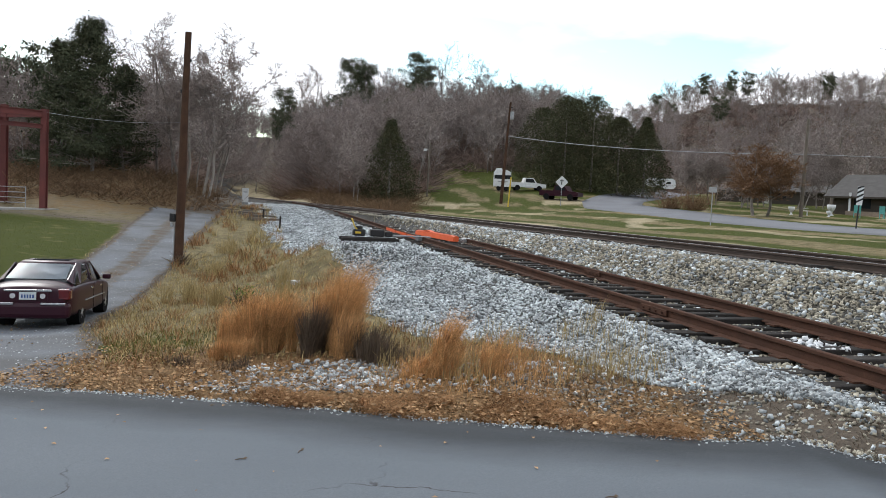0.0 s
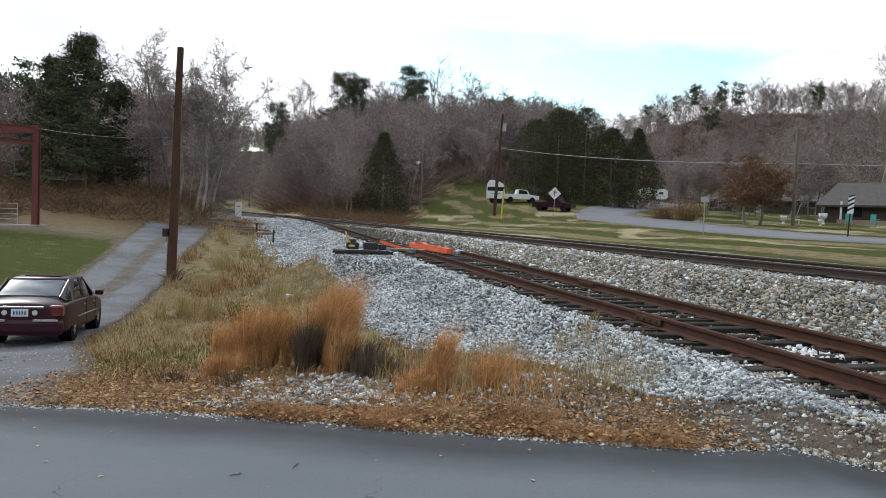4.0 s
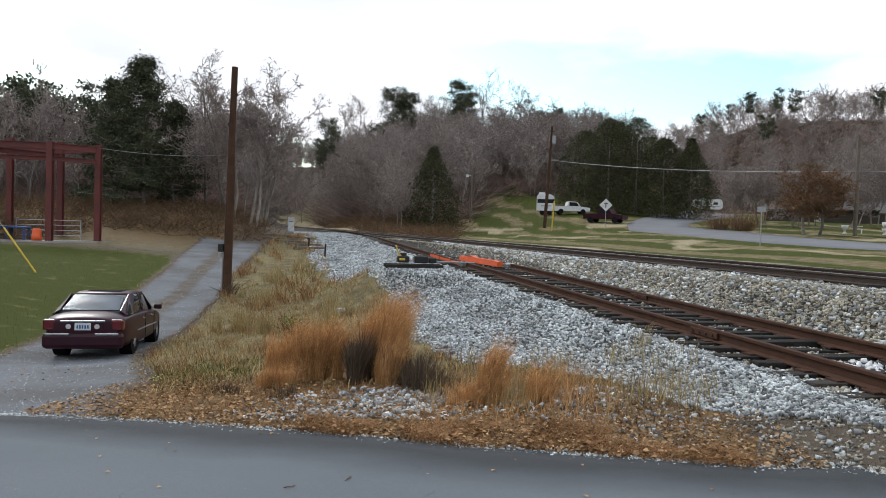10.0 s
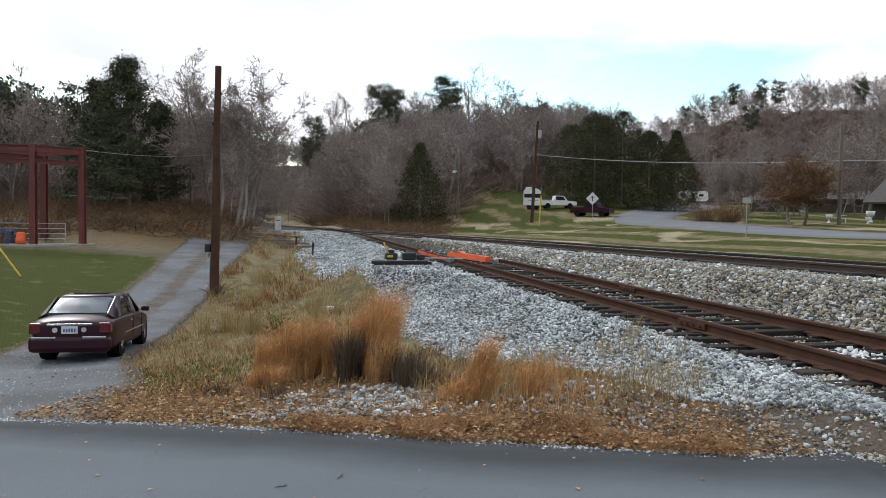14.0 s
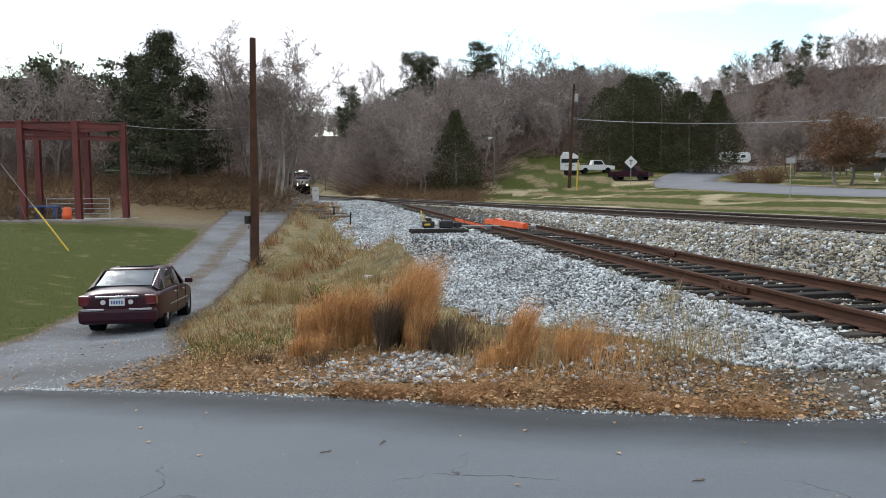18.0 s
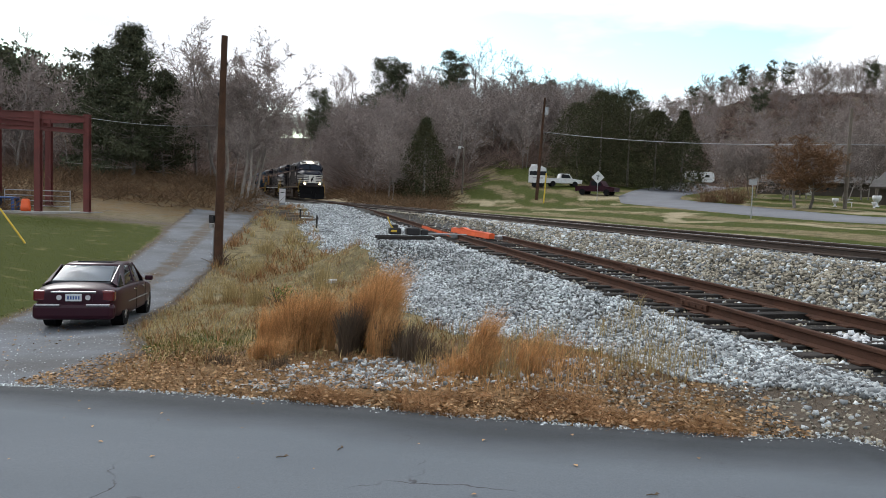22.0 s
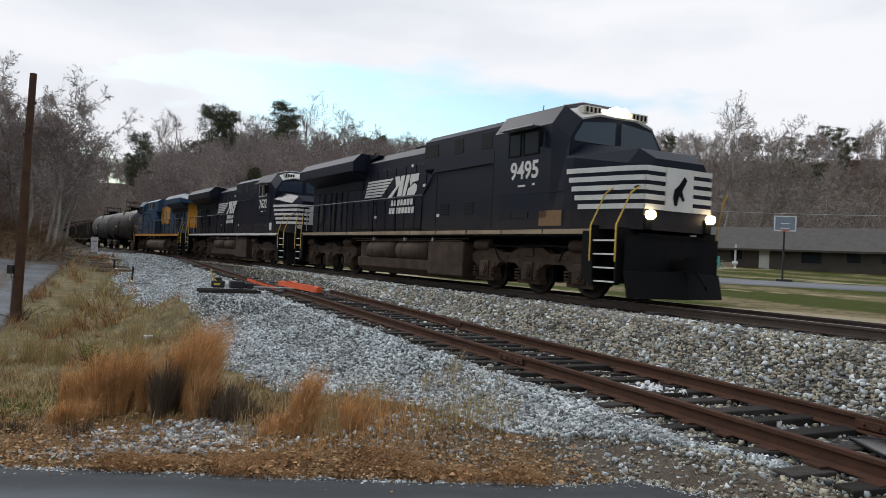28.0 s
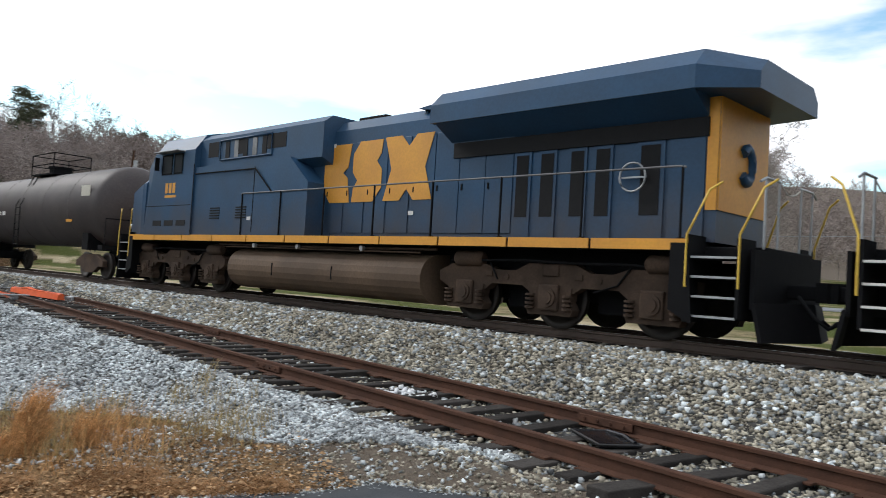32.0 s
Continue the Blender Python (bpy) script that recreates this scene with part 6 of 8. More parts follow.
# loose gravel on the drive, and leaves caught along its edges
n = 5000
y = 7.9 + 26 * RNG.random(n) ** 1.7
mid = np.array([drive_mid(v) for v in y])
x = mid[:, 0] + mid[:, 1] * RNG.uniform(-1.05, 1.05, n)
v, t = stones(np.stack([x, y, GZ(x, y) + 0.016], -1), 0.004, 0.012)
tagged(part("drive_gravel", fast_mesh("drive_gravel", v, t, M["stone"]), None), "small loose stones on the driveway", "gravel", kind="stuff")
n = 550
y = 8.2 + 24 * RNG.random(n) ** 1.5
mid = np.array([drive_mid(v) for v in y])
x = mid[:, 0] + mid[:, 1] * np.where(RNG.random(n) < 0.6, RNG.choice([-1.0, 1.0], n) * RNG.normal(1.0, 0.09, n), RNG.normal(0, 0.22, n))
v, t = scatter(LEAF_V, LEAF_T, np.stack([x, y, GZ(x, y) + RNG.uniform(0.02, 0.04, n)], -1), RNG.uniform(0.03, 0.07, n), RNG.uniform(0, 6.28, n), RNG.uniform(-0.6, 0.6, n))
tagged(part("drive_leaves", fast_mesh("drive_leaves", v, t, M["leaf"]), None), "dead leaves caught along the edges of the drive", "leaves", kind="stuff")
turf("drive_fringe", "ragged grass growing in from the edges of the drive", 7000, (-14, -3.5), (8.4, 32), lambda x, y: 0.88 < abs(x - drive_mid(y)[0]) / drive_mid(y)[1] < 1.12, (0.03, 0.14), (0.006, 0.014), (0.3, 1.3), M["sedge_pale"], 700)
turf("bank_far_weeds", "tall thin dead weeds on the far bank", 9000, (-20, -3), (26, 56), lambda x, y: near_side(x, y) > gravel_reach(y) - 0.3 and x > drive_mid(y)[0] + drive_mid(y)[1], (0.1, 0.55), (0.01, 0.025), (0.2, 1.0), M["sedge_pale"], 420)
turf("bank_far_brown", "brown dead weeds on the far bank", 7000, (-20, -3), (24, 58), lambda x, y: near_side(x, y) > gravel_reach(y) - 0.2 and x > drive_mid(y)[0] + drive_mid(y)[1], (0.1, 0.5), (0.012, 0.03), (0.2, 1.0), M["matted"], 260)
turf("dirt_weeds", "flattened brown weeds on the dirt by the road", 3500, (0.9, 3.2), (4.6, 8.6), lambda x, y: y > road_edge(x) + 0.1 and 1.2 < near_side(x, y), (0.02, 0.12), (0.004, 0.008), (0.6, 2.0), M["sedge_dark"], 160)


# ---------- trees and woods ----------
def seg_mesh(segs, sides):
    """Tapered twigs from rows of start, end and the two radii."""
    s = np.asarray(segs, float)
    p0, p1, r0, r1 = s[:, 0:3], s[:, 3:6], s[:, 6], s[:, 7]
    d = p1 - p0
    d /= np.linalg.norm(d, axis=1, keepdims=True) + 1e-9
    ref = np.where(np.abs(d[:, 2:3]) > 0.9, np.array([[1.0, 0, 0]]), np.array([[0, 0, 1.0]]))
    a = np.cross(d, ref)
    a /= np.linalg.norm(a, axis=1, keepdims=True) + 1e-9
    b = np.cross(d, a)
    ang = np.arange(sides) * 2 * np.pi / sides
    ring = a[:, None] * np.cos(ang)[None, :, None] + b[:, None] * np.sin(ang)[None, :, None]
    v = np.concatenate([p0[:, None] + ring * r0[:, None, None], p1[:, None] + ring * r1[:, None, None]], 1)
    t = []
    for k in range(sides):
        j = (k + 1) % sides
        t += [(k, j, sides + j), (k, sides + j, sides + k)]
    t = np.array(t)
    return v.reshape(-1, 3), (t[None] + (np.arange(len(s)) * 2 * sides)[:, None, None]).reshape(-1, 3)


def twig_mesh(segs, seed, single=False, wide=1.5):
    """The finest twigs as slivers: one triangle each, or two."""
    s = np.asarray(segs, float)
    p0, p1 = s[:, 0:3], s[:, 3:6]
    a = np.cross(p1 - p0, np.random.default_rng(seed).normal(0, 1, p0.shape))
    a /= np.linalg.norm(a, axis=1, keepdims=True) + 1e-9
    n = len(s)
    w0, w1 = a * (s[:, 6] * wide)[:, None], a * (s[:, 7] * wide)[:, None]
    if single:
        return np.stack([p0 - w0, p0 + w0, p1], 1).reshape(-1, 3), np.arange(3 * n).reshape(-1, 3)
    t = np.array([(0, 1, 2), (1, 3, 2)])
    return np.stack([p0 - w0, p0 + w0, p1 - w1, p1 + w1], 1).reshape(-1, 3), (t[None] + (np.arange(n) * 4)[:, None, None]).reshape(-1, 3)


def branch_out(rng, start, way, length, r, level, levels, out, kids, droop):
    """One limb in steps, and its own limbs in turn."""
    steps = 4 if level < 2 else 3
    p, d = np.array(start, float), np.array(way, float)
    for i in range(steps):
        d = d + rng.normal(0, 0.13 + 0.05 * level, 3) + np.array([0, 0, 0.07 if level else 0.02]) - np.array([0, 0, droop * level * 0.05])
        d /= np.linalg.norm(d)
        q = p + d * length / steps
        ra, rb = r * (1 - i / steps * 0.62), r * (1 - (i + 1) / steps * 0.62)
        out[min(level, 2)].append((*p, *q, ra, rb))
        if level < levels and (i > 0 or level > 0):
            for _ in range(kids[level]):
                if rng.random() < 0.9:
                    side = rng.normal(0, 1, 3)
                    side -= d * (side @ d)
                    side /= np.linalg.norm(side) + 1e-9
                    nd = d * rng.uniform(0.5, 0.9) + side * rng.uniform(0.5, 0.95)
                    f = rng.random()
                    branch_out(rng, p + (q - p) * f, nd / np.linalg.norm(nd), length * rng.uniform(0.36, 0.62) * (1 - 0.1 * i), max(rb * 0.55, 0.006), level + 1, levels, out, kids, droop)
        p = q


def bare_tree_arrays(seed, height, levels, kids, thick=0.016, thin=1.0, fork=0.9):
    rng = np.random.default_rng(seed)
    out = {0: [], 1: [], 2: []}
    branch_out(rng, (0, 0, -0.2), (rng.normal(0, 0.05), rng.normal(0, 0.05), 1), height * fork, height * thick, 0, levels, out, kids, 0.0)
    for k in (1, 2):
        out[k] = [(*s[:6], max(s[6], 0.008 * thin), max(s[7], 0.005 * thin)) for s in out[k]]
    return out


def bare_tree(x, y, height, seed, label, bark="bark", levels=4, kids=(3, 3, 2, 2), twig="twig", trunks=1, thin=1.2, thick=0.012, fork=0.9):
    tr = thing("bare_tree", Matrix.Translation(on_ground(x, y)), label, "tree", "bare trees")
    outs = []
    for k in range(trunks):
        o = bare_tree_arrays(seed + 31 * k, height * (1 - 0.12 * k), levels, kids, thick, thin, fork)
        if k:
            for key in o:
                o[key] = [(s[0] + 0.5 * k, s[1] + 0.4 * (-1) ** k, s[2], s[3] + 0.5 * k, s[4] + 0.4 * (-1) ** k, s[5], s[6], s[7]) for s in o[key]]
        outs.append(o)
    for o in outs:
        part("trunk", fast_mesh("trunk", *seg_mesh(o[0], 8), M[bark], True), None, tr)
        part("branchwork", fast_mesh("branchwork", *seg_mesh(o[1], 5), M[bark]), None, tr)
    part("crown", fast_mesh("crown", *join([twig_mesh(o[2], seed) for o in outs]), M[twig]), None, tr, "crown of fine bare twigs")
    return tr


def tufts(rng, centres, n, spread, size, flat=0.7):
    """Needle tufts: small bent triangles round each centre."""
    c = np.repeat(np.asarray(centres), n, 0)
    k = len(c)
    p = c + rng.normal(0, 1, (k, 3)) * np.array([1, 1, flat]) * spread
    a, b = rng.normal(0, 1, (k, 3)), rng.normal(0, 1, (k, 3))
    a /= np.linalg.norm(a, axis=1, keepdims=True)
    b /= np.linalg.norm(b, axis=1, keepdims=True)
    s = (size * rng.uniform(0.5, 1.3, k))[:, None]
    v = np.stack([p, p + a * s, p + (a * 0.5 + b * 0.55) * s], 1)
    return v.reshape(-1, 3), np.arange(3 * k).reshape(-1, 3)


def pine_arrays(seed, height, first=0.35, reach=0.2, tuft=14, size=0.45, whorls=16, cone=False):
    rng = np.random.default_rng(seed)
    trunk, limbs, ends = [], [], []
    p = np.array([0, 0, -0.2])
    top = []
    for i in range(10):
        q = p + np.array([rng.normal(0, 0.06), rng.normal(0, 0.06), height / 10 + 0.02])
        trunk.append((*p, *q, height * 0.012 * (1.15 - i / 10), height * 0.012 * (1.05 - i / 10)))
        p = q
        top.append(q)
    for w in range(whorls):
        f = first + (0.99 - first) * w / (whorls - 1)
        base = np.array([np.interp(f, np.linspace(0.1, 1, 10), [t[k] for t in top]) for k in range(3)])
        full = height * reach * (0.5 + 0.7 * math.sin(math.pi * min(1, (1 - f) / (1 - first) * 0.85 + 0.12))) * rng.uniform(0.7, 1.2)
        if cone:
            full = height * reach * (1.5 * (1 - (f - first) / (1 - first)) ** 0.75 + 0.12) * rng.uniform(0.65, 1.2)
        for b in range(rng.integers(3, 6)):
            a = rng.uniform(0, 6.28)
            ln = full * rng.uniform(0.5, 1.15)
            d = np.array([math.cos(a), math.sin(a), rng.uniform(-0.1, 0.45)])
            e = base + d * ln
            limbs.append((*base, *e, 0.05, 0.02))
            ends += [base + d * ln * g for g in (0.55, 0.8, 1.0)]
    return trunk, limbs, tufts(rng, ends, tuft, height * (0.032 if cone else 0.028), size, 0.6 if cone else 0.7)


def pine_tree(x, y, height, seed, label, first=0.35, reach=0.2, tuft=16, size=0.4, whorls=16, cone=False):
    tr = thing("pine_tree", Matrix.Translation(on_ground(x, y)), label, "tree", "pine trees")
    trunk, limbs, needles = pine_arrays(seed, height, first, reach, tuft, size, whorls, cone)
    part("trunk", fast_mesh("trunk", *seg_mesh(trunk, 7), M["bark"], True), None, tr)
    part("branchwork", fast_mesh("branchwork", *seg_mesh(limbs, 4), M["bark"]), None, tr)
    part("crown", fast_mesh("crown", *needles, M["pine"]), None, tr, "dark ragged needle crown")
    return tr


def cedar(x, y, height, width, seed, label, n=16000, power=1.25, slope=1.45):
    """A dense dark evergreen, ragged cone or round-topped."""
    rng = np.random.default_rng(seed)
    tr = thing("cedar_tree", Matrix.Translation(on_ground(x, y)), label, "tree", "dark evergreens")
    part("trunk", fast_mesh("trunk", *seg_mesh([(0, 0, -0.2, 0, 0, height * 0.8, 0.2, 0.05)], 7), M["bark"]), None, tr)
    f = rng.random(n) ** power
    a = rng.uniform(0, 6.28, n)
    bump = 1 + 0.22 * np.sin(a * 3 + seed) * np.sin(f * 19 + seed) + 0.12 * np.sin(a * 7 + f * 31)
    r = width / 2 * np.minimum(1, (1 - f) * slope + 0.02) ** (1.0 if slope < 2 else 0.6) * bump * np.where(rng.random(n) < 0.72, rng.uniform(0.82, 1.05, n), rng.uniform(0.2, 0.9, n))
    c = np.stack([r * np.cos(a), r * np.sin(a), 0.25 + f * (height - 0.25)], -1)
    v, t = tufts(rng, c, 1, 0.11 * width / 3, 0.24)
    part("crown", fast_mesh("crown", v, t, M["cedar"]), None, tr, "dense dark green foliage")
    return tr


def brush(x, y, height, width, n, seed, mat, name="bush", label="tangle of leafless brown brush", thick=0.012):
    rng = np.random.default_rng(seed)
    base = rng.normal(0, width * 0.25, (n, 3)) * np.array([1, 1, 0])
    d = rng.normal(0, 0.4, (n, 3)) + base * np.array([1, 1, 0]) / width * 1.1
    d[:, 2] = 1
    h = height * rng.uniform(0.35, 1.0, n)[:, None]
    mid = base + d * h * 0.5 + rng.normal(0, 0.06 * height, (n, 3))
    tip = mid + (d * np.array([1.5, 1.5, 0.9]) + rng.normal(0, 0.3, (n, 3))) * h * 0.5
    th = np.full((n, 1), thick)
    v, t = join([seg_mesh(np.concatenate([base, mid, th, th * 0.8], 1), 3), seg_mesh(np.concatenate([mid, tip, th * 0.8, th * 0.4], 1), 3)])
    ob = part(name, fast_mesh(name, v, t, M[mat]), None, None, place=Matrix.Translation(on_ground(x, y)))
    return tagged(ob, label, "bush", "leafless bushes")


# standing trees that can be told apart
pine_tree(-24.9, 54.0, 10.6, 3, "tall dark ragged pine at the edge of the woods", 0.1, 0.22, 110, 0.2, 24, True)
pine_tree(-24.0, 57.5, 8.0, 8, "lower dark pine behind the tall one", 0.1, 0.24, 90, 0.2, 18, True)
pine_tree(-28.5, 57.0, 9.5, 5, "dark pine beside the tall one", 0.12, 0.22, 90, 0.22, 18, True)
for x, y, h, s, b, tk in ((-16.6, 52.5, 9.8, 11, "bark_pale", 2), (-18.4, 54.5, 9.0, 12, "bark_pale", 1), (-17.4, 57.5, 9.8, 13, "bark_pale", 2), (-19.6, 57.0, 10.4, 14, "bark", 1), (-22.5, 60.0, 10.4, 15, "bark", 1)):
    bare_tree(x, y, h, s, "leafless pale-trunked tree at the wood's edge", b, 4, (3, 3, 2, 2), "twig", trunks=tk, thin=1.5)
cedar(-6.9, 93.0, 9.6, 6.4, 2, "dark cone-shaped cedar beside the railway")
for x, y, h, w, s in ((14.6, 119.0, 11.6, 8.0, 4), (17.0, 112.0, 13.2, 8.0, 5), (20.6, 110.0, 13.4, 7.6, 6), (23.6, 106.5, 10.6, 6.0, 7), (26.6, 104.0, 10.6, 5.6, 8), (19.5, 118.0, 13.0, 8.0, 10)):
    cedar(x, y, h, w, s, "large dark evergreen in the clump beyond the street", 20000, 1.0, 2.6 if w > 5.8 else 1.7)
for x, y, h, s in ((26.5, 84.0, 6.0, 91), (29.5, 86.0, 6.6, 92), (32.0, 83.0, 5.4, 93), (34.5, 85.0, 6.8, 94), (37.0, 81.0, 6.0, 95), (40.5, 84.0, 7.4, 96), (30.8, 80.0, 4.6, 97)):
    bare_tree(x, y, h, s, "thin bare tree behind the lawn", "bark", 4, (3, 3, 2, 2), "twig", 2, 1.8)
russet = bare_tree(25.6, 63.9, 6.4, 41, "low spreading russet bare tree on the lawn", "bark", 4, (5, 4, 2, 2), "twig_red", 2, 1.3, 0.014, 0.72)
russet.matrix_basis = russet.matrix_basis @ Matrix.Diagonal((1.7, 1.7, 1.0, 1))
for x, y, h, s in ((23.4, 72.0, 2.4, 1), (22.2, 75.5, 2.0, 2)):
    brush(x, y, h, 2.0, 260, s, "twig_red", label="leafless russet shrub on the lawn")
for x, y, h, s in ((58.0, 62.0, 15.0, 51), (62.0, 66.0, 14.0, 52), (66.0, 60.0, 15.5, 53), (71.0, 66.0, 13.5, 54), (76.0, 62.0, 13.0, 55)):
    bare_tree(x, y, h, s, "tall bare tree behind the house", "bark_pale", 4, (3, 3, 3, 2), "twig_pale", trunks=1, thin=1.6)
for x, y, h, s in ((48.0, 84.0, 16.5, 56), (51.5, 82.5, 16.0, 57), (55.5, 80.0, 13.5, 58)):
    bare_tree(x, y, h, s, "tall pale-limbed bare tree behind the house", "bark_pale", 4, (3, 3, 2, 2), "twig_pale", 1, 2.0)
brush(-4.35, 16.9, 0.42, 0.3, 40, 5, "sedge_dark", label="low leafy green shrub on the bank")
sh_v, sh_t = tufts(np.random.default_rng(4), RNG.normal(0, 0.09, (40, 3)) + np.array([0, 0, 0.28]), 6, 0.07, 0.07)
tagged(part("green_shrub", fast_mesh("green_shrub", sh_v, sh_t, M["green_leaf"]), None, None, place=Matrix.Translation(on_ground(-4.35, 16.9))), "small bright green leafy shrub on the bank", "shrub")

# woods on the slopes: one mass for each kind
FOREST = []
for k in range(7):
    o = bare_tree_arrays(100 + k, 10.0, 3, (4, 3, 2), 0.0105, 3.0, 0.95)
    FOREST.append((seg_mesh(o[0], 4), join([twig_mesh(o[1], k), twig_mesh(o[2], k, True, 2.2)])))


def stand(n, az, r, height, seed, ok=lambda x, y: True):
    rng = np.random.default_rng(seed)
    spots = []
    while len(spots) < n:
        a, d = radians(rng.uniform(*az)), math.sqrt(rng.uniform(r[0] ** 2, r[1] ** 2))
        x, y = d * math.sin(a), d * math.cos(a)
        if ok(x, y):
            spots.append((x, y, ground_z(x, y), rng.uniform(*height) / 10, rng.uniform(0, 6.28), rng.integers(0, 7)))
    return np.array(spots)


def clear_of_line(x, y):
    return abs(far_side(x, y)) > 8 and not (far_side(x, y) > 0 and 40 < y < 92 and x > -9)


def in_lot(x, y):
    """The open ground where vehicles stand, between the hill and the evergreens."""
    return x > -3 + (y - 100) * 0.05 and x < 36 and y < 132


STANDS = [stand(150, (-46, -17.5), (62, 130), (5.5, 9.5), 1, lambda x, y: far_side(x, y) < -9), stand(50, (-21, -15.6), (95, 260), (5, 8), 2, lambda x, y: far_side(x, y) < -7),
          stand(330, (-11.5, 9), (104, 205), (7, 12), 3, lambda x, y: far_side(x, y) > 9 and not in_lot(x, y)), stand(70, (-13.8, -6), (90, 150), (5, 8), 4, lambda x, y: far_side(x, y) > 8),
          stand(380, (7, 50), (190, 380), (8, 14), 5), stand(80, (-16.5, -9), (240, 330), (6, 9), 6, clear_of_line), stand(90, (24, 62), (110, 190), (8, 12), 7),
          stand(70, (60, 300), (70, 200), (8, 13), 8), stand(150, (-18.5, -9), (165, 290), (6.5, 9.5), 9), stand(130, (44, 76), (120, 300), (9, 14), 10)]
spots = np.concatenate(STANDS)
trunks, crowns = [], []
for k in range(7):
    s = spots[spots[:, 5] == k]
    size = s[:, 3:4] * np.array([1, 1, 1])
    trunks.append(scatter(*FOREST[k][0], s[:, :3], size, s[:, 4]))
    crowns.append(scatter(*FOREST[k][1], s[:, :3], size, s[:, 4]))
tagged(part("woods_trunks", fast_mesh("woods_trunks", *join(trunks), M["bark"]), None), "grey trunks of leafless woods covering the hills", "woods", kind="stuff")
tagged(part("woods_crowns", fast_mesh("woods_crowns", *join(crowns), M["twig"]), None), "brown-grey bare crowns of the hillside woods", "woods", kind="stuff")

# evergreens scattered in the woods
PINES = [pine_arrays(60 + k, 12.0, 0.5, 0.17, 14, 0.5, 9) for k in range(3)]
spots = np.concatenate([stand(14, (-46, -21), (80, 150), (8, 11), 21), stand(30, (-42, -27), (70, 112), (8.5, 11.5), 26), stand(9, (-10, 4), (150, 190), (9, 13), 22), stand(36, (9, 45), (260, 370), (9, 14), 23), stand(3, (-13.5, -11), (220, 260), (10, 13), 24, clear_of_line)])
for name, pick, mat in (("woods_pine_trunks", 0, "bark"), ("woods_pine_crowns", 2, "pine")):
    pieces = []
    for k in range(3):
        s = spots[spots[:, 5] % 3 == k]
        v, t = seg_mesh(PINES[k][0], 4) if pick == 0 else PINES[k][2]
        pieces.append(scatter(v, t, s[:, :3], s[:, 3:4] * np.ones(3) / 1.2, s[:, 4]))
    tagged(part(name, fast_mesh(name, *join(pieces), M[mat]), None), "pines standing among the leafless woods", "woods", kind="stuff")
# trees that stand out on the skyline of the middle ridge: bearing, slope to the top, distance
def ridge_spot(bearing, slope, r):
    x, y = r * math.sin(radians(bearing)), r * math.cos(radians(bearing))
    return x, y, EYE + r * math.tan(radians(slope)) - ground_z(x, y)


for k, (az, el, r) in enumerate(((-7.4, 9.8, 172), (-6.3, 9.6, 174), (-2.55, 10.5, 172), (-12.05, 7.4, 200), (-1.9, 9.6, 180), (4.6, 8.6, 184))):
    x, y, h = ridge_spot(az, el, r)
    pine_tree(x, y, h, 71 + k, "flat-topped pine on the wooded ridge", 0.45, 0.15, 60, 0.36, 12)
for k, (az, el, r) in enumerate(((-0.5, 10.5, 176), (0.7, 10.1, 178), (-10.0, 8.8, 180), (-8.9, 8.9, 182), (2.1, 9.3, 180), (-4.4, 9.7, 178), (-3.6, 9.4, 182), (-5.3, 9.4, 184), (3.2, 8.8, 186), (6.0, 8.4, 190), (7.6, 8.2, 195))):
    x, y, h = ridge_spot(az, el, r)
    bare_tree(x, y, h, 81 + k, "bare tree on the ridge against the sky", "bark", 3, (4, 3, 3), "twig", thin=3, thick=0.010)


def thicket(name, label, n, az, r, height, seed, mat, ok, thick=0.03):
    """Low brown brush at the foot of the woods."""
    rng = np.random.default_rng(seed)
    s = stand(n, az, r, (10, 10), seed, ok)
    k = 34
    c = np.repeat(s[:, :3], k, 0)
    m = len(c)
    base = c + rng.normal(0, 0.8, (m, 3)) * np.array([1, 1, 0])
    tall = rng.uniform(*height, m)[:, None]
    tip = base + rng.normal(0, 0.75, (m, 3)) * tall
    tip[:, 2] = base[:, 2] + tall[:, 0] * rng.uniform(0.15, 0.9, m)
    th = np.full((m, 1), thick)
    return tagged(part(name, fast_mesh(name, *seg_mesh(np.concatenate([base, tip, th, th * 0.4], 1), 3), M[mat]), None), label, "brush", kind="stuff")


thicket("edge_brush", "russet brush along the foot of the woods", 420, (-46, -17.2), (46, 66), (0.2, 1.5), 31, "brush", lambda x, y: far_side(x, y) < -8 and (y > 45 or x < -24), 0.02)
thicket("line_brush", "brown brush beside the railway", 300, (-15, 2), (62, 125), (0.4, 1.9), 32, "brush", lambda x, y: 5 < far_side(x, y) < 30 and y > 68 and x < -4, 0.025)
thicket("hill_brush", "leafless undergrowth on the middle hill", 700, (-12, 9), (100, 190), (1.5, 5.0), 33, "undergrowth", lambda x, y: far_side(x, y) > 9 and not in_lot(x, y), 0.05)
thicket("wood_brush", "dark undergrowth in the woods", 420, (-46, -18), (66, 110), (1.0, 4.0), 34, "undergrowth", lambda x, y: far_side(x, y) < -8, 0.03)
thicket("slope_brush", "undergrowth on the far hill", 900, (6, 50), (185, 330), (2.0, 6.0), 35, "undergrowth", lambda x, y: True, 0.1)


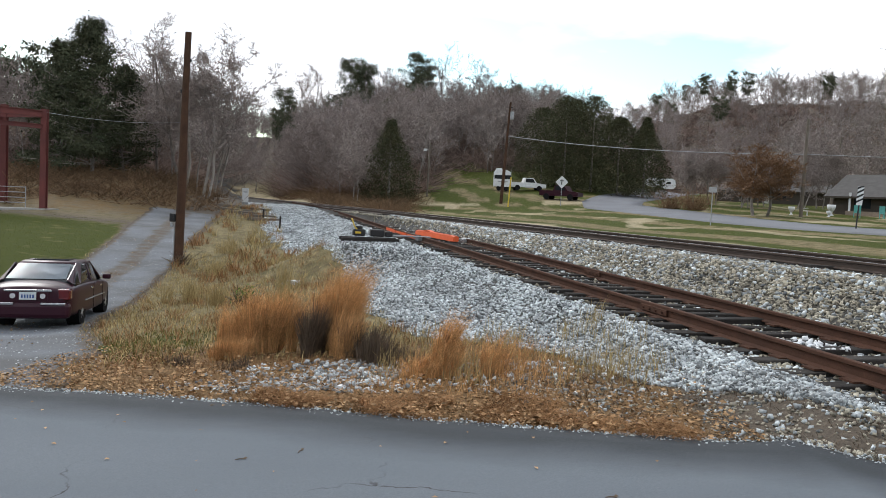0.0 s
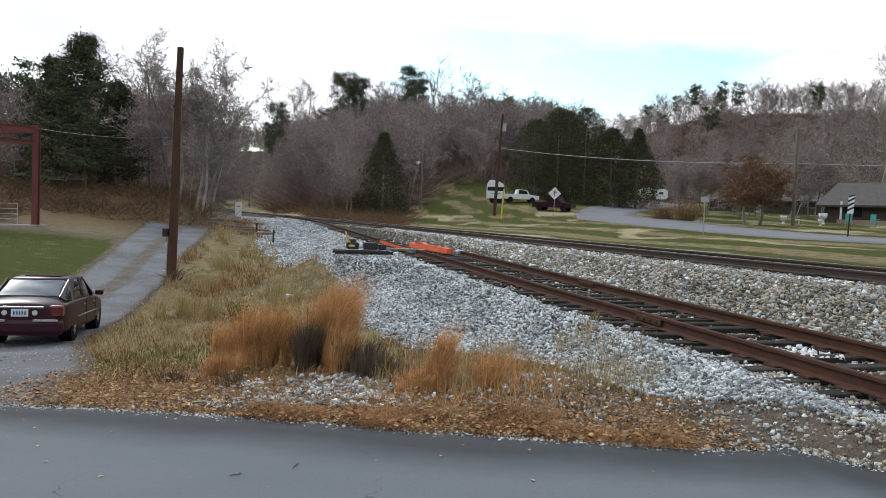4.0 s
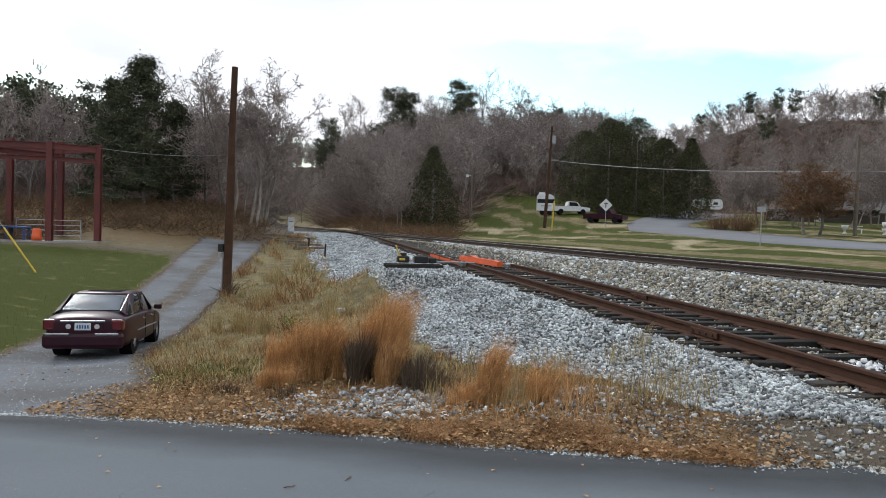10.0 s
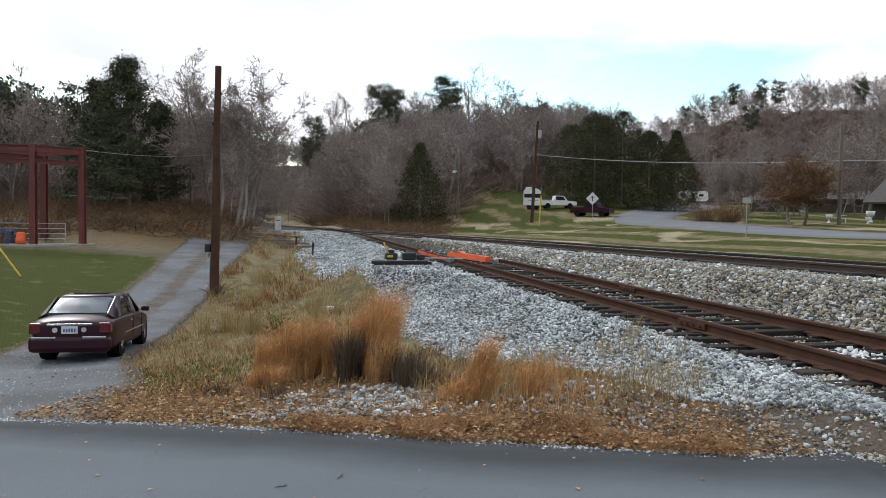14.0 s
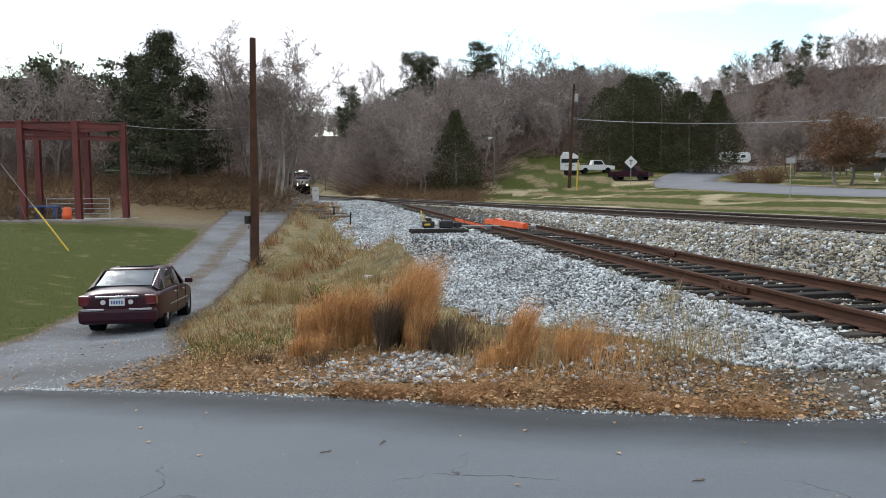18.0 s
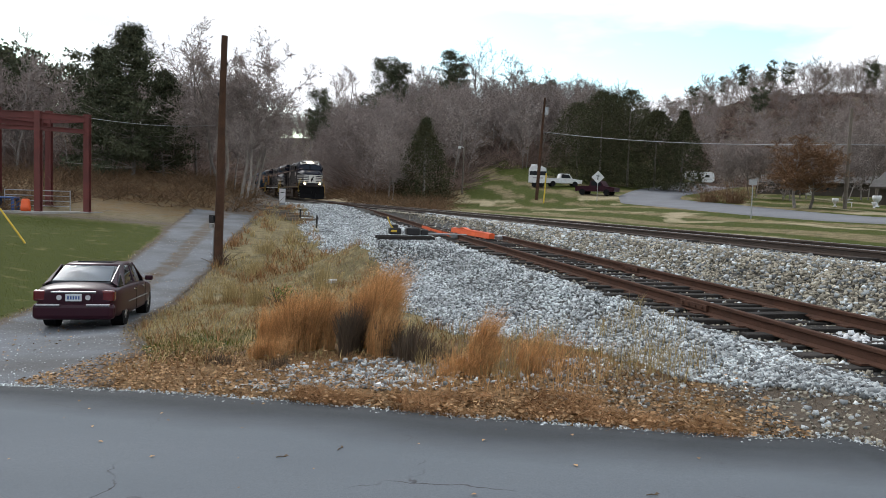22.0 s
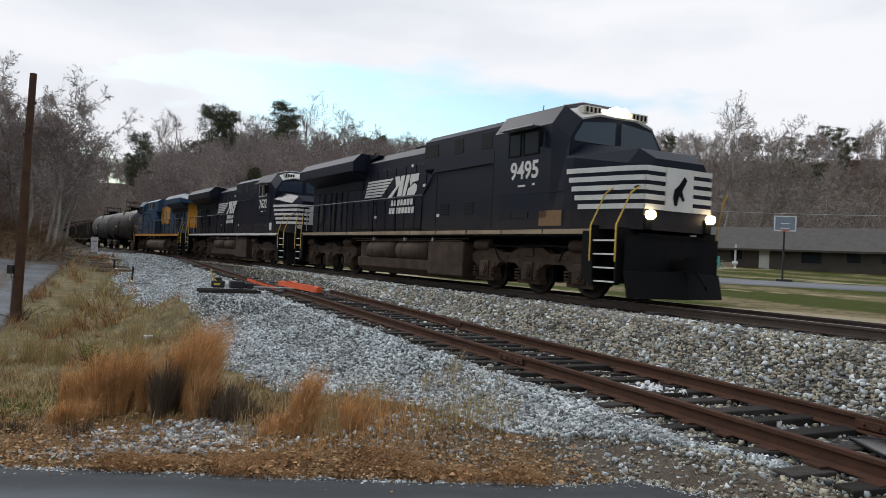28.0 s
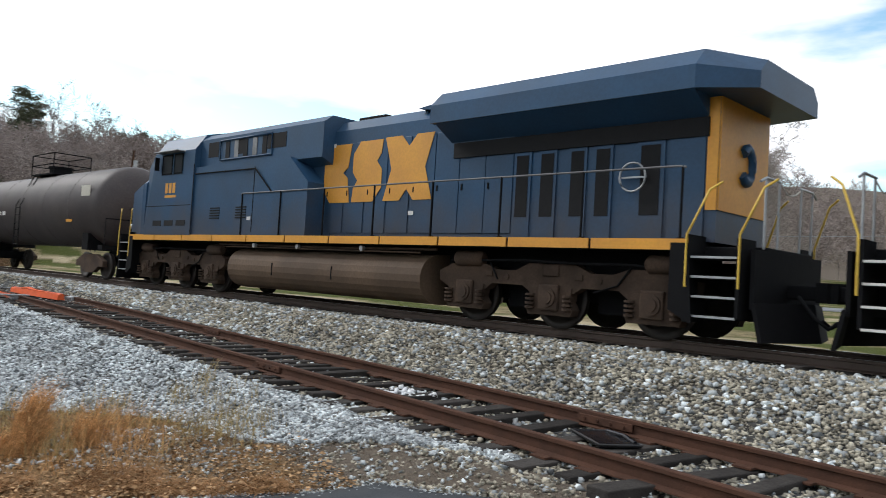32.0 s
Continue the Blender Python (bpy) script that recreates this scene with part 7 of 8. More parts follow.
# ---------- the parked car ----------
M["car_paint"] = material("maroon_car_paint", (0.034, 0.006, 0.014), 0.34, second=(0.016, 0.005, 0.011), scale=1.0, amount=0.3, fine_amount=0.05, coat=0.06)
M["car_paint"].node_tree.nodes["Principled BSDF"].inputs["Specular IOR Level"].default_value = 0.25
M["tail_red"] = material("red_tail_lens", (0.12, 0.008, 0.012), 0.2, scale=8, amount=0.3, coat=0.6)
M["lens_clear"] = material("clear_lens", (0.6, 0.6, 0.62), 0.15, scale=8, amount=0.2, coat=0.6)
M["plate"] = material("pale_plate", (0.62, 0.66, 0.68), 0.5, scale=10, amount=0.2)


def loft(rings, close=True):
    n = len(rings[0])
    pts = [p for r in rings for p in r]
    faces = [(i * n + k, i * n + (k + 1) % n, (i + 1) * n + (k + 1) % n, (i + 1) * n + k) for i in range(len(rings) - 1) for k in range(n)]
    if close:
        faces += [tuple(range(n - 1, -1, -1)), tuple(range((len(rings) - 1) * n, len(rings) * n))]
    return Mesh().add(pts, faces, None, True)


def rounded(ob):
    m = ob.modifiers.new("round", "SUBSURF")
    m.levels = m.render_levels = 2
    return ob


def sedan(place):
    """A four-door saloon, front towards +x, 4.85 m long, wheels on z 0."""
    u = thing("car", place, "dark maroon four-door sedan parked on the gravel drive", "car")
    # x, half width, sill z, shoulder z, deck z
    st = [(-2.46, 0.70, 0.46, 0.82, 0.88), (-2.44, 0.74, 0.42, 0.85, 0.92), (-2.36, 0.80, 0.36, 0.88, 0.96), (-2.15, 0.88, 0.24, 0.93, 1.03), (-1.6, 0.905, 0.21, 0.95, 1.06), (-0.9, 0.91, 0.19, 0.95, 1.03), (0.2, 0.91, 0.19, 0.93, 1.0),
          (0.95, 0.905, 0.19, 0.91, 0.99), (1.5, 0.89, 0.2, 0.86, 0.93), (2.05, 0.85, 0.28, 0.78, 0.83), (2.35, 0.74, 0.36, 0.68, 0.72), (2.43, 0.6, 0.44, 0.6, 0.63)]
    rings = []
    for x, w, lo, sh, dk in st:
        rings.append([(x, -w * 0.86, lo), (x, -w * 0.97, lo + 0.08), (x, -w, (lo + sh) / 2 + 0.02), (x, -w * 0.985, sh - 0.06), (x, -w * 0.93, sh), (x, -w * 0.55, dk), (x, w * 0.55, dk), (x, w * 0.93, sh), (x, w * 0.985, sh - 0.06), (x, w, (lo + sh) / 2 + 0.02), (x, w * 0.97, lo + 0.08), (x, w * 0.86, lo)])
    body = rounded(part("body", loft(rings), M["car_paint"], u))
    house = [(-1.9, 0.74, 1.02, 1.0), (-1.08, 0.66, 1.37, 0.56), (-0.75, 0.665, 1.405, 0.5), (-0.1, 0.665, 1.42, 0.5), (0.35, 0.655, 1.395, 0.52), (1.18, 0.70, 0.97, 1.0)]
    cab = []
    for x, w, top, f in house:
        cab.append([(x, -0.84, 0.93), (x, -(w + 0.02), top - 0.05), (x, -w * 0.86, top), (x, w * 0.86, top), (x, w + 0.02, top - 0.05), (x, 0.84, 0.93)])
    part("greenhouse", loft(cab), M["glass_dark"], u, "dark window glass")
    roof = [[(x, -(w + 0.028), top - 0.058), (x, -w * 0.86, top + 0.012), (x, w * 0.86, top + 0.012), (x, w + 0.028, top - 0.058), (x, w, top - 0.075), (x, -w, top - 0.075)] for x, w, top, f in house[1:5]]
    part("roof", loft(roof), M["car_paint"], u)
    part("sunroof", Mesh().box((-0.3, 0, 1.437), (0.75, 0.8, 0.03), bevel=0.01), M["glass_dark"], u, "raised dark sunroof panel")
    part("rear_window", Mesh().add([(-1.86, -0.62, 1.06), (-1.86, 0.62, 1.06), (-1.13, 0.56, 1.365), (-1.13, -0.56, 1.365)], [(0, 1, 2, 3), (3, 2, 1, 0)]), M["glass_sky"], u, "rear window with the sky's reflection put in its colour")
    for s in (-1, 1):
        cp = [(-2.0, 0.80, 0.97), (-1.42, 0.835, 0.95), (-0.82, 0.69, 1.37), (-1.12, 0.655, 1.385), (-1.93, 0.66, 1.05)]
        cpts = [(a, s * (b + 0.012), c) for a, b, c in cp] + [(a, s * (b - 0.012), c - 0.004) for a, b, c in cp]
        part("pillar", Mesh().add(cpts, [(0, 1, 2, 3, 4), (9, 8, 7, 6, 5)] + [(k, 5 + k, 5 + (k + 1) % 5, (k + 1) % 5) for k in range(5)]), M["car_paint"], u)
        for a, b in (((1.16, 0.74, 0.95), (0.36, 0.64, 1.365)), ((-0.32, 0.83, 0.96), (-0.30, 0.675, 1.37))):
            part("pillar", Mesh().tube([(a[0], s * a[1], a[2]), (b[0], s * b[1], b[2])], 0.032 if a[0] != -0.32 else 0.024, 8), M["car_paint"], u)
        for x in (-1.35, 1.42):
            wh = part("wheel", Mesh().lathe([(0.2, -0.11), (0.29, -0.115), (0.325, -0.07), (0.325, 0.07), (0.29, 0.115), (0.2, 0.11)], 28, Matrix.Translation((x, s * 0.76, 0.325)) @ Matrix.Rotation(radians(90), 4, "X")), M["rubber"], u, "black tyre")
            rim = Mesh().disc((x, s * 0.84, 0.325), 0.075, 0.05, "y", 16)
            for k in range(7):
                a = 2 * math.pi * k / 7
                rim.tube([(x, s * 0.855, 0.325), (x + 0.2 * math.cos(a), s * 0.845, 0.325 + 0.2 * math.sin(a))], [0.035, 0.028], 5)
            rim.tube([(x + 0.205 * math.cos(a), s * 0.84, 0.325 + 0.205 * math.sin(a)) for a in np.linspace(0, 2 * math.pi, 25)], 0.02, 6)
            part("rim", rim, M["alloy"], wh, "silver alloy rim")
            part("wheel_well", Mesh().tube([(x, s * 0.60, 0.36), (x, s * 0.872, 0.36)], 0.37, 24), M["under"], u)
        part("door_seam", Mesh().box((-0.32, s * 0.912, 0.62), (0.012, 0.01, 0.6)), M["under"], u)
        part("door_seam", Mesh().box((0.78, s * 0.909, 0.6), (0.012, 0.01, 0.55)), M["under"], u)
        for x in (-0.55, 0.5):
            part("door_handle", Mesh().box((x, s * 0.918, 0.80), (0.2, 0.025, 0.035), bevel=0.008), M["chrome"], u)
        part("side_trim", Mesh().box((-0.1, s * 0.918, 0.56), (2.3, 0.015, 0.025), bevel=0.004), M["galv"], u, "pale rubbing strip")
        part("mirror", Mesh().box((0.78, s * 1.0, 0.99), (0.12, 0.2, 0.13), bevel=0.035), M["car_paint"], u)
        part("tail_light", Mesh().box((-2.345, s * 0.715, 0.77), (0.22, 0.27, 0.24), bevel=0.04), M["tail_red"], u)
        part("bumper_strip", Mesh().box((-2.525, s * 0.52, 0.575), (0.03, 0.5, 0.05), bevel=0.008), M["chrome"], u)
        part("reverse_lamp", Mesh().disc((-2.475, s * 0.30, 0.735), 0.055, 0.03, "x", 14), M["lens_clear"], u)
        part("headlight", Mesh().box((2.28, s * 0.62, 0.66), (0.16, 0.3, 0.13), bevel=0.03), M["lens_clear"], u)
        part("exhaust", Mesh().disc((-2.4, s * 0.5, 0.3), 0.035, 0.12, "x", 10), M["under"], u)
    part("bumper", Mesh().box((-2.40, 0, 0.43), (0.24, 1.72, 0.36), bevel=0.1), M["car_paint"], u)
    part("boot_trim", Mesh().box((-2.47, 0, 0.85), (0.03, 0.95, 0.045), bevel=0.01), M["chrome"], u, "bright chrome boot strip")
    part("plate_recess", Mesh().box((-2.462, 0, 0.73), (0.02, 0.8, 0.17)), M["car_paint"], u)
    pl = part("number_plate", Mesh().box((-2.48, 0, 0.735), (0.015, 0.34, 0.16), bevel=0.004), M["plate"], u)
    for k in range(5):
        part("plate_bar", Mesh().box((-2.49, -0.11 + 0.055 * k, 0.73), (0.004, 0.032, 0.07)), M["blue"], pl)
    return u


rear, front = on_ground(-8.05, 15.2), on_ground(-8.71, 17.9)
way = (front - rear).normalized()
left = Vector((0, 0, 1)).cross(way).normalized()
up = way.cross(left)
turn = Matrix((way, left, up)).transposed().to_4x4()
car = sedan(Matrix.Translation((rear + front) / 2 + up * 0.028 + Vector((0.05, 0, 0))) @ turn @ Matrix.Diagonal((0.9, 0.87, 0.9, 1)))

# ---------- poles, wires, signs ----------


def pole_thing(x, y, height, r0, r1, lean, label, mat="pole", arm=0.0):
    u = thing("utility_pole", Matrix.Translation(on_ground(x, y)) @ Matrix.Rotation(radians(lean), 4, "Y"), label, "utility pole", "utility poles")
    part("shaft", Mesh().tube([(0, 0, -0.3), (0.01, 0, height * 0.35), (-0.015, 0, height * 0.7), (0, 0, height)], [r0, r0 * 0.93, r1 * 1.12, r1], 14), M[mat], u)
    return u


main_pole = pole_thing(-9.6, 27.8, 8.3, 0.165, 0.11, 1.0, "rust-brown wooden utility pole with a small meter box")
part("meter_box", Mesh().box((-0.24, -0.05, 1.66), (0.2, 0.2, 0.3), bevel=0.02).disc((-0.24, -0.16, 1.7), 0.075, 0.06, "y", 14), M["black_iron"], main_pole, "dark meter box")
part("meter_socket", Mesh().box((-0.27, -0.02, 1.4), (0.12, 0.14, 0.16), bevel=0.01), M["galv"], main_pole)
part("conduit", Mesh().tube([(-0.16, -0.06, 0.0), (-0.17, -0.06, 1.4)], 0.02, 6), M["galv"], main_pole)
part("cable_grip", Mesh().box((-0.16, 0, 6.2), (0.05, 0.05, 0.12)), M["black_iron"], main_pole)
part("cable_grip", Mesh().box((0.13, 0, 7.3), (0.05, 0.05, 0.1)), M["black_iron"], main_pole)
brush(-9.4, 27.6, 0.5, 0.35, 60, 9, "sedge_dark", label="dark tuft of weeds at the foot of the pole")
far_pole = pole_thing(6.6, 91.5, 12.0, 0.2, 0.13, 2.6, "brown wooden utility pole carrying a wire")
part("transformer", Mesh().tube([(0.3, -0.1, 10.0), (0.3, -0.1, 10.9)], 0.22, 14), M["galv"], far_pole, "grey transformer can")
part("bracket", Mesh().box((0.05, -0.05, 11.4), (0.5, 0.1, 0.1)), M["black_iron"], far_pole)
lamp_pole = pole_thing(-2.4, 98.0, 6.8, 0.12, 0.08, 1.2, "thin pole with a pale yard lamp", "pole_grey")
part("yard_lamp", Mesh().tube([(-0.05, 0, 5.9), (-0.5, 0, 6.1)], 0.03, 6).disc((-0.6, 0, 5.95), 0.2, 0.3, "z", 12), M["white"], lamp_pole)
s_pole = pole_thing(29.5, 63.8, 8.1, 0.16, 0.11, 0.4, "grey weathered wooden pole on the lawn", "pole_grey")
part("insulator", Mesh().box((-0.06, 0, 7.6), (0.16, 0.06, 0.06)), M["black_iron"], s_pole)
pole_thing(44.0, 88.0, 8.0, 0.16, 0.1, 5.0, "leaning grey pole behind the lawn", "pole_grey")


def wire(a, b, sag, r, label):
    a, b = Vector(a), Vector(b)
    pts = [a.lerp(b, k / 16) - Vector((0, 0, sag * 4 * (k / 16) * (1 - k / 16))) for k in range(17)]
    return tagged(part("overhead_wire", Mesh().tube(pts, r, 5), M["galv"], None), label, "wire", "overhead wires")


top = on_ground(6.6, 91.5)
wire((7.0, 91.4, top.z + 8.0), (29.5, 63.8, ground_z(29.5, 63.8) + 5.2), 0.5, 0.035, "pale service wire between two poles")
wire((29.5, 63.8, ground_z(29.5, 63.8) + 5.2), (62.0, 38.0, 7.4), 0.6, 0.03, "pale service wire running on from the grey pole")
wire((-21.0, 40.2, 5.3), (-18.5, 56.0, 6.6), 0.3, 0.014, "thin wire from the red steel frame to the trees")


def post_sign(x, y, name, label, category, height, build, mat="galv", r=0.035, rz=0.0, lean=0.0):
    u = thing(name, Matrix.Translation(on_ground(x, y)) @ Matrix.Rotation(radians(rz), 4, "Z") @ Matrix.Rotation(radians(lean), 4, "Y"), label, category)
    part("post", Mesh().tube([(0, 0, -0.3), (0, 0, height)], r, 8), M[mat], u)
    build(u)
    return u


def diamond(u):
    part("plate", Mesh().prism([(-0.72, 2.7), (0, 1.98), (0.72, 2.7), (0, 3.42)], -0.07, -0.045), M["white"], u, "pale diamond plate")
    part("symbol_bar", Mesh().box((0, -0.075, 2.7), (0.1, 0.008, 0.6)).box((0, -0.076, 2.85), (0.4, 0.008, 0.08)), M["black_iron"], u)


post_sign(13.1, 87.4, "warning_sign", "pale diamond warning sign on a steel post", "sign", 3.3, diamond, rz=-8)


def hazard(u):
    part("plate", Mesh().box((0, -0.05, 2.0), (0.34, 0.02, 1.12)), M["white"], u, "white marker plate")
    for k in range(4):
        z = 1.56 + 0.28 * k
        part("stripe", Mesh().prism([(-0.17, z), (0.17, z + 0.22), (0.17, z + 0.34 if k < 3 else 2.55), (-0.17, z + 0.13)], -0.066, -0.06), M["black_iron"], u, "black slanting stripe")


post_sign(25.0, 46.7, "hazard_marker", "black and white striped hazard marker", "sign", 2.5, hazard, "black_iron", 0.045, -28, 2.5)


def small_plate(u):
    part("plate", Mesh().box((0, -0.03, 2.3), (0.5, 0.02, 0.35)), M["galv"], u, "back of a grey plate")


post_sign(17.2, 49.7, "roadside_post", "thin grey roadside post with a faded plate", "sign", 2.5, small_plate, "galv", 0.03, -18)
for x, y, h, le in ((7.15, 87.6, 3.4, 3),):
    u = thing("wire_guard", Matrix.Translation(on_ground(x, y)) @ Matrix.Rotation(radians(le), 4, "Y"), "yellow plastic guard on a guy wire", "guy guard", "yellow wire guards")
    part("sleeve", Mesh().tube([(0, 0, -0.1), (0, 0, h)], 0.08, 8), M["yellow"], u)
    part("guy_wire", Mesh().tube([(0, 0, h), (0, 0, h + 1.2)], 0.015, 5), M["galv"], u)
guard = thing("wire_guard", Matrix.Translation(on_ground(-16.1, 26.5)) @ Matrix.Rotation(radians(-37.5), 4, "Y"), "slanting yellow plastic guard on a guy wire in the lawn", "guy guard", "yellow wire guards")
part("sleeve", Mesh().tube([(0, 0, 0.02), (0, 0, 2.0)], 0.035, 8), M["yellow"], guard)
part("guy_wire", Mesh().tube([(0, 0, -0.1), (0, 0, 9.0)], 0.01, 5), M["galv"], guard)


def hoop(u):
    fr = part("backboard", Mesh().box((0, -0.5, 3.5), (1.16, 0.03, 0.86)), M["glass_sky"], u, "clear grey backboard")
    for dx, dz, w, h in ((0, 0.43, 1.22, 0.07), (0, -0.43, 1.22, 0.07), (-0.58, 0, 0.07, 0.9), (0.58, 0, 0.07, 0.9)):
        part("border", Mesh().box((dx, -0.52, 3.5 + dz), (w, 0.04, h)), M["white"], fr)
    part("target", Mesh().box((0, -0.52, 3.5), (0.5, 0.012, 0.05)), M["white"], fr)
    part("target", Mesh().box((0, -0.52, 3.22), (0.5, 0.012, 0.05)), M["white"], fr)
    part("rim", Mesh().tube([(0.23 * math.cos(a), -0.78 + 0.23 * math.sin(a), 3.08) for a in np.linspace(0, 6.283, 17)], 0.02, 6), M["orange"], u)
    part("arm", Mesh().box((0, -0.25, 3.4), (0.1, 0.5, 0.1)), M["black_iron"], u)
    part("base", Mesh().box((0.1, 0, 0.08), (0.9, 0.6, 0.16), bevel=0.03), M["black_iron"], u)


post_sign(28.3, 42.2, "basketball_hoop", "freestanding basketball hoop with clear backboard", "basketball hoop", 3.9, hoop, "black_iron", 0.06, -30)

# ---------- red steel frame and what stands by it ----------
frame_ob = thing("steel_frame", Matrix.Translation((0, 0, 0)), "open red-painted steel portal frame on a slab", "steel frame")
P = [(-22.65, 38.4), (-25.3, 37.8), (-21.05, 40.25), (-23.75, 41.3), (-27.95, 37.2), (-26.4, 40.9)]
for x, y in P:
    z = ground_z(x, y)
    part("column", Mesh().box((x, y, z + 2.6), (0.09, 0.24, 5.2)).box((x, y - 0.12, z + 2.6), (0.30, 0.03, 5.2)).box((x, y + 0.12, z + 2.6), (0.30, 0.03, 5.2)).box((x, y, z + 0.02), (0.5, 0.5, 0.05)), M["red_steel"], frame_ob)


def beam(a, b, z, h, w=0.18):
    a, b = Vector((*a, z)), Vector((*b, z))
    d = b - a
    m = Matrix.Translation((a + b) / 2) @ Matrix.Rotation(math.atan2(d.y, d.x), 4, "Z")
    part("beam", Mesh().box((0, 0, 0), (d.length + 0.2, 0.05, h), m).box((0, 0, h / 2), (d.length + 0.2, w, 0.03), m).box((0, 0, -h / 2), (d.length + 0.2, w, 0.03), m), M["red_steel"], frame_ob)


for a, b, z, h in ((P[0], P[1], 5.2, 0.3), (P[1], P[4], 5.2, 0.3), (P[0], P[2], 5.2, 0.3), (P[2], P[3], 5.2, 0.3), (P[3], P[5], 5.2, 0.3), (P[1], P[3], 4.9, 0.24), (P[0], P[1], 4.55, 0.2), (P[0], P[2], 4.55, 0.2)):
    beam(a, b, z, h)
tagged(part("concrete_slab", Mesh().prism([(-29.0, 36.7), (-22.3, 37.9), (-20.4, 40.6), (-27.0, 42.4)], 0.02, 0.30, "z"), material("pale_concrete", (0.42, 0.41, 0.38), 0.9, scale=1.5), None), "pale concrete slab under the steel frame", "slab")
gate = thing("field_gate", Matrix.Translation((-23.4, 39.6, 0.3)) @ Matrix.Rotation(radians(14), 4, "Z"), "galvanised tube field gate", "gate")
for k in range(4):
    part("rail", Mesh().tube([(-1.6, 0, 0.25 + 0.27 * k), (1.6, 0, 0.25 + 0.27 * k)], 0.025, 6), M["galv"], gate)
for x in (-1.6, 0, 1.6):
    part("upright", Mesh().tube([(x, 0, 0.0), (x, 0, 1.1)], 0.03, 6), M["galv"], gate)
cart = thing("blue_table", Matrix.Translation((-25.0, 38.7, 0.3)) @ Matrix.Rotation(radians(12), 4, "Z"), "blue painted work table under the frame", "table")
part("tabletop", Mesh().box((0, 0, 0.66), (1.9, 0.8, 0.08), bevel=0.01), M["blue"], cart)
for x in (-0.85, 0.0, 0.85):
    for y in (-0.35, 0.35):
        part("leg", Mesh().box((x, y, 0.31), (0.14, 0.06, 0.62)), M["blue"], cart)
cone = thing("traffic_cone", Matrix.Translation((-23.2, 38.2, 0.3)), "orange plastic barrel beside the column", "barrel")
part("barrel", Mesh().lathe([(0.01, 0.0), (0.24, 0.0), (0.25, 0.25), (0.22, 0.27), (0.22, 0.5), (0.2, 0.52), (0.17, 0.62), (0.01, 0.63)], 16), M["orange"], cone)

# ---------- railway furniture ----------
box = thing("relay_box", Matrix.Translation(on_ground(-16.3, 62.6)) @ Matrix.Rotation(radians(15), 4, "Z"), "small white lineside equipment cabinet", "cabinet")
part("body", Mesh().box((0, 0, 0.72), (0.50, 0.45, 1.1), bevel=0.02), M["white"], box)
part("hood", Mesh().box((0, 0, 1.29), (0.56, 0.5, 0.06), bevel=0.015), M["white"], box)
part("plinth", Mesh().box((0, 0, 0.08), (0.5, 0.4, 0.24)), M["galv"], box)
part("vent", Mesh().box((0, -0.23, 1.0), (0.3, 0.01, 0.06)), M["black_iron"], box)
SW = Vector((-2.95, 25.3, 0.0))
SW.z = ground_z(SW.x, SW.y)
stand_ob = thing("switch_stand", Matrix.Translation(SW) @ Matrix.Rotation(radians(14), 4, "Z"), "low switch stand with a yellow lever", "switch stand")
for k in (-1, 1):
    part("head_tie", Mesh().box((0.5, 0.32 * k, 0.06), (1.9, 0.22, 0.16), bevel=0.015), M["plank"], stand_ob, "long black switch tie")
part("stand_body", Mesh().box((0.15, 0, 0.3), (0.4, 0.35, 0.22), bevel=0.04).disc((0.15, 0, 0.45), 0.12, 0.12, "z", 14), M["black_iron"], stand_ob)
part("lever", Mesh().tube([(0.1, -0.1, 0.36), (-0.02, -0.16, 0.5), (-0.12, -0.2, 0.76)], [0.03, 0.025, 0.03], 8), M["yellow"], stand_ob, "yellow throw lever")
part("lever_base", Mesh().box((0.1, -0.15, 0.3), (0.2, 0.1, 0.07), bevel=0.02), M["yellow"], stand_ob)
part("machine", Mesh().box((0.75, 0.0, 0.3), (0.45, 0.4, 0.24), bevel=0.04).box((1.15, 0.05, 0.27), (0.25, 0.3, 0.18), bevel=0.03), M["black_iron"], stand_ob)
part("connecting_rod", Mesh().tube([(1.2, 0, 0.24), (2.6, 0, 0.22)], 0.03, 6), M["galv"], stand_ob)


def derail(y, off, kind):
    c, d, nr = track_frame(siding_x, siding_z, y)
    return Matrix.Translation(c + nr * off) @ Matrix.Rotation(math.atan2(-d.x, d.y), 4, "Z")


dr = thing("derail", Matrix.Translation((-0.3, 28.5, siding_z(28.5))) @ Matrix.Rotation(radians(19), 4, "Z"), "orange-painted derail block on the siding rail", "derail")
part("guard_rail", Mesh().prism([(-0.12, -0.15), (0.09, -0.15), (0.10, 0.01), (0.03, 0.05), (-0.09, 0.02)], -2.25, 2.25, "y"), M["orange"], dr)
part("wedge", Mesh().prism([(-2.0, 0.04), (0.4, 0.05), (0.8, 0.10), (1.0, 0.10), (1.3, 0.05), (1.9, 0.04)], -0.08, 0.10, "x"), M["orange"], dr)
for y, off in ((26.2, 0.78), (26.4, -0.78)):
    b = thing("rail_clamp", derail(y, off, 0), "pale grey bolted clamp on the siding rail", "rail clamp", "rail clamps")
    part("body", Mesh().box((0, 0, -0.08), (0.28, 0.5, 0.16), bevel=0.04), M["galv"], b)
    for k in (-1, 1):
        part("bolt", Mesh().disc((-0.18, 0.18 * k, -0.05), 0.04, 0.05, "x", 6), M["galv"], b)
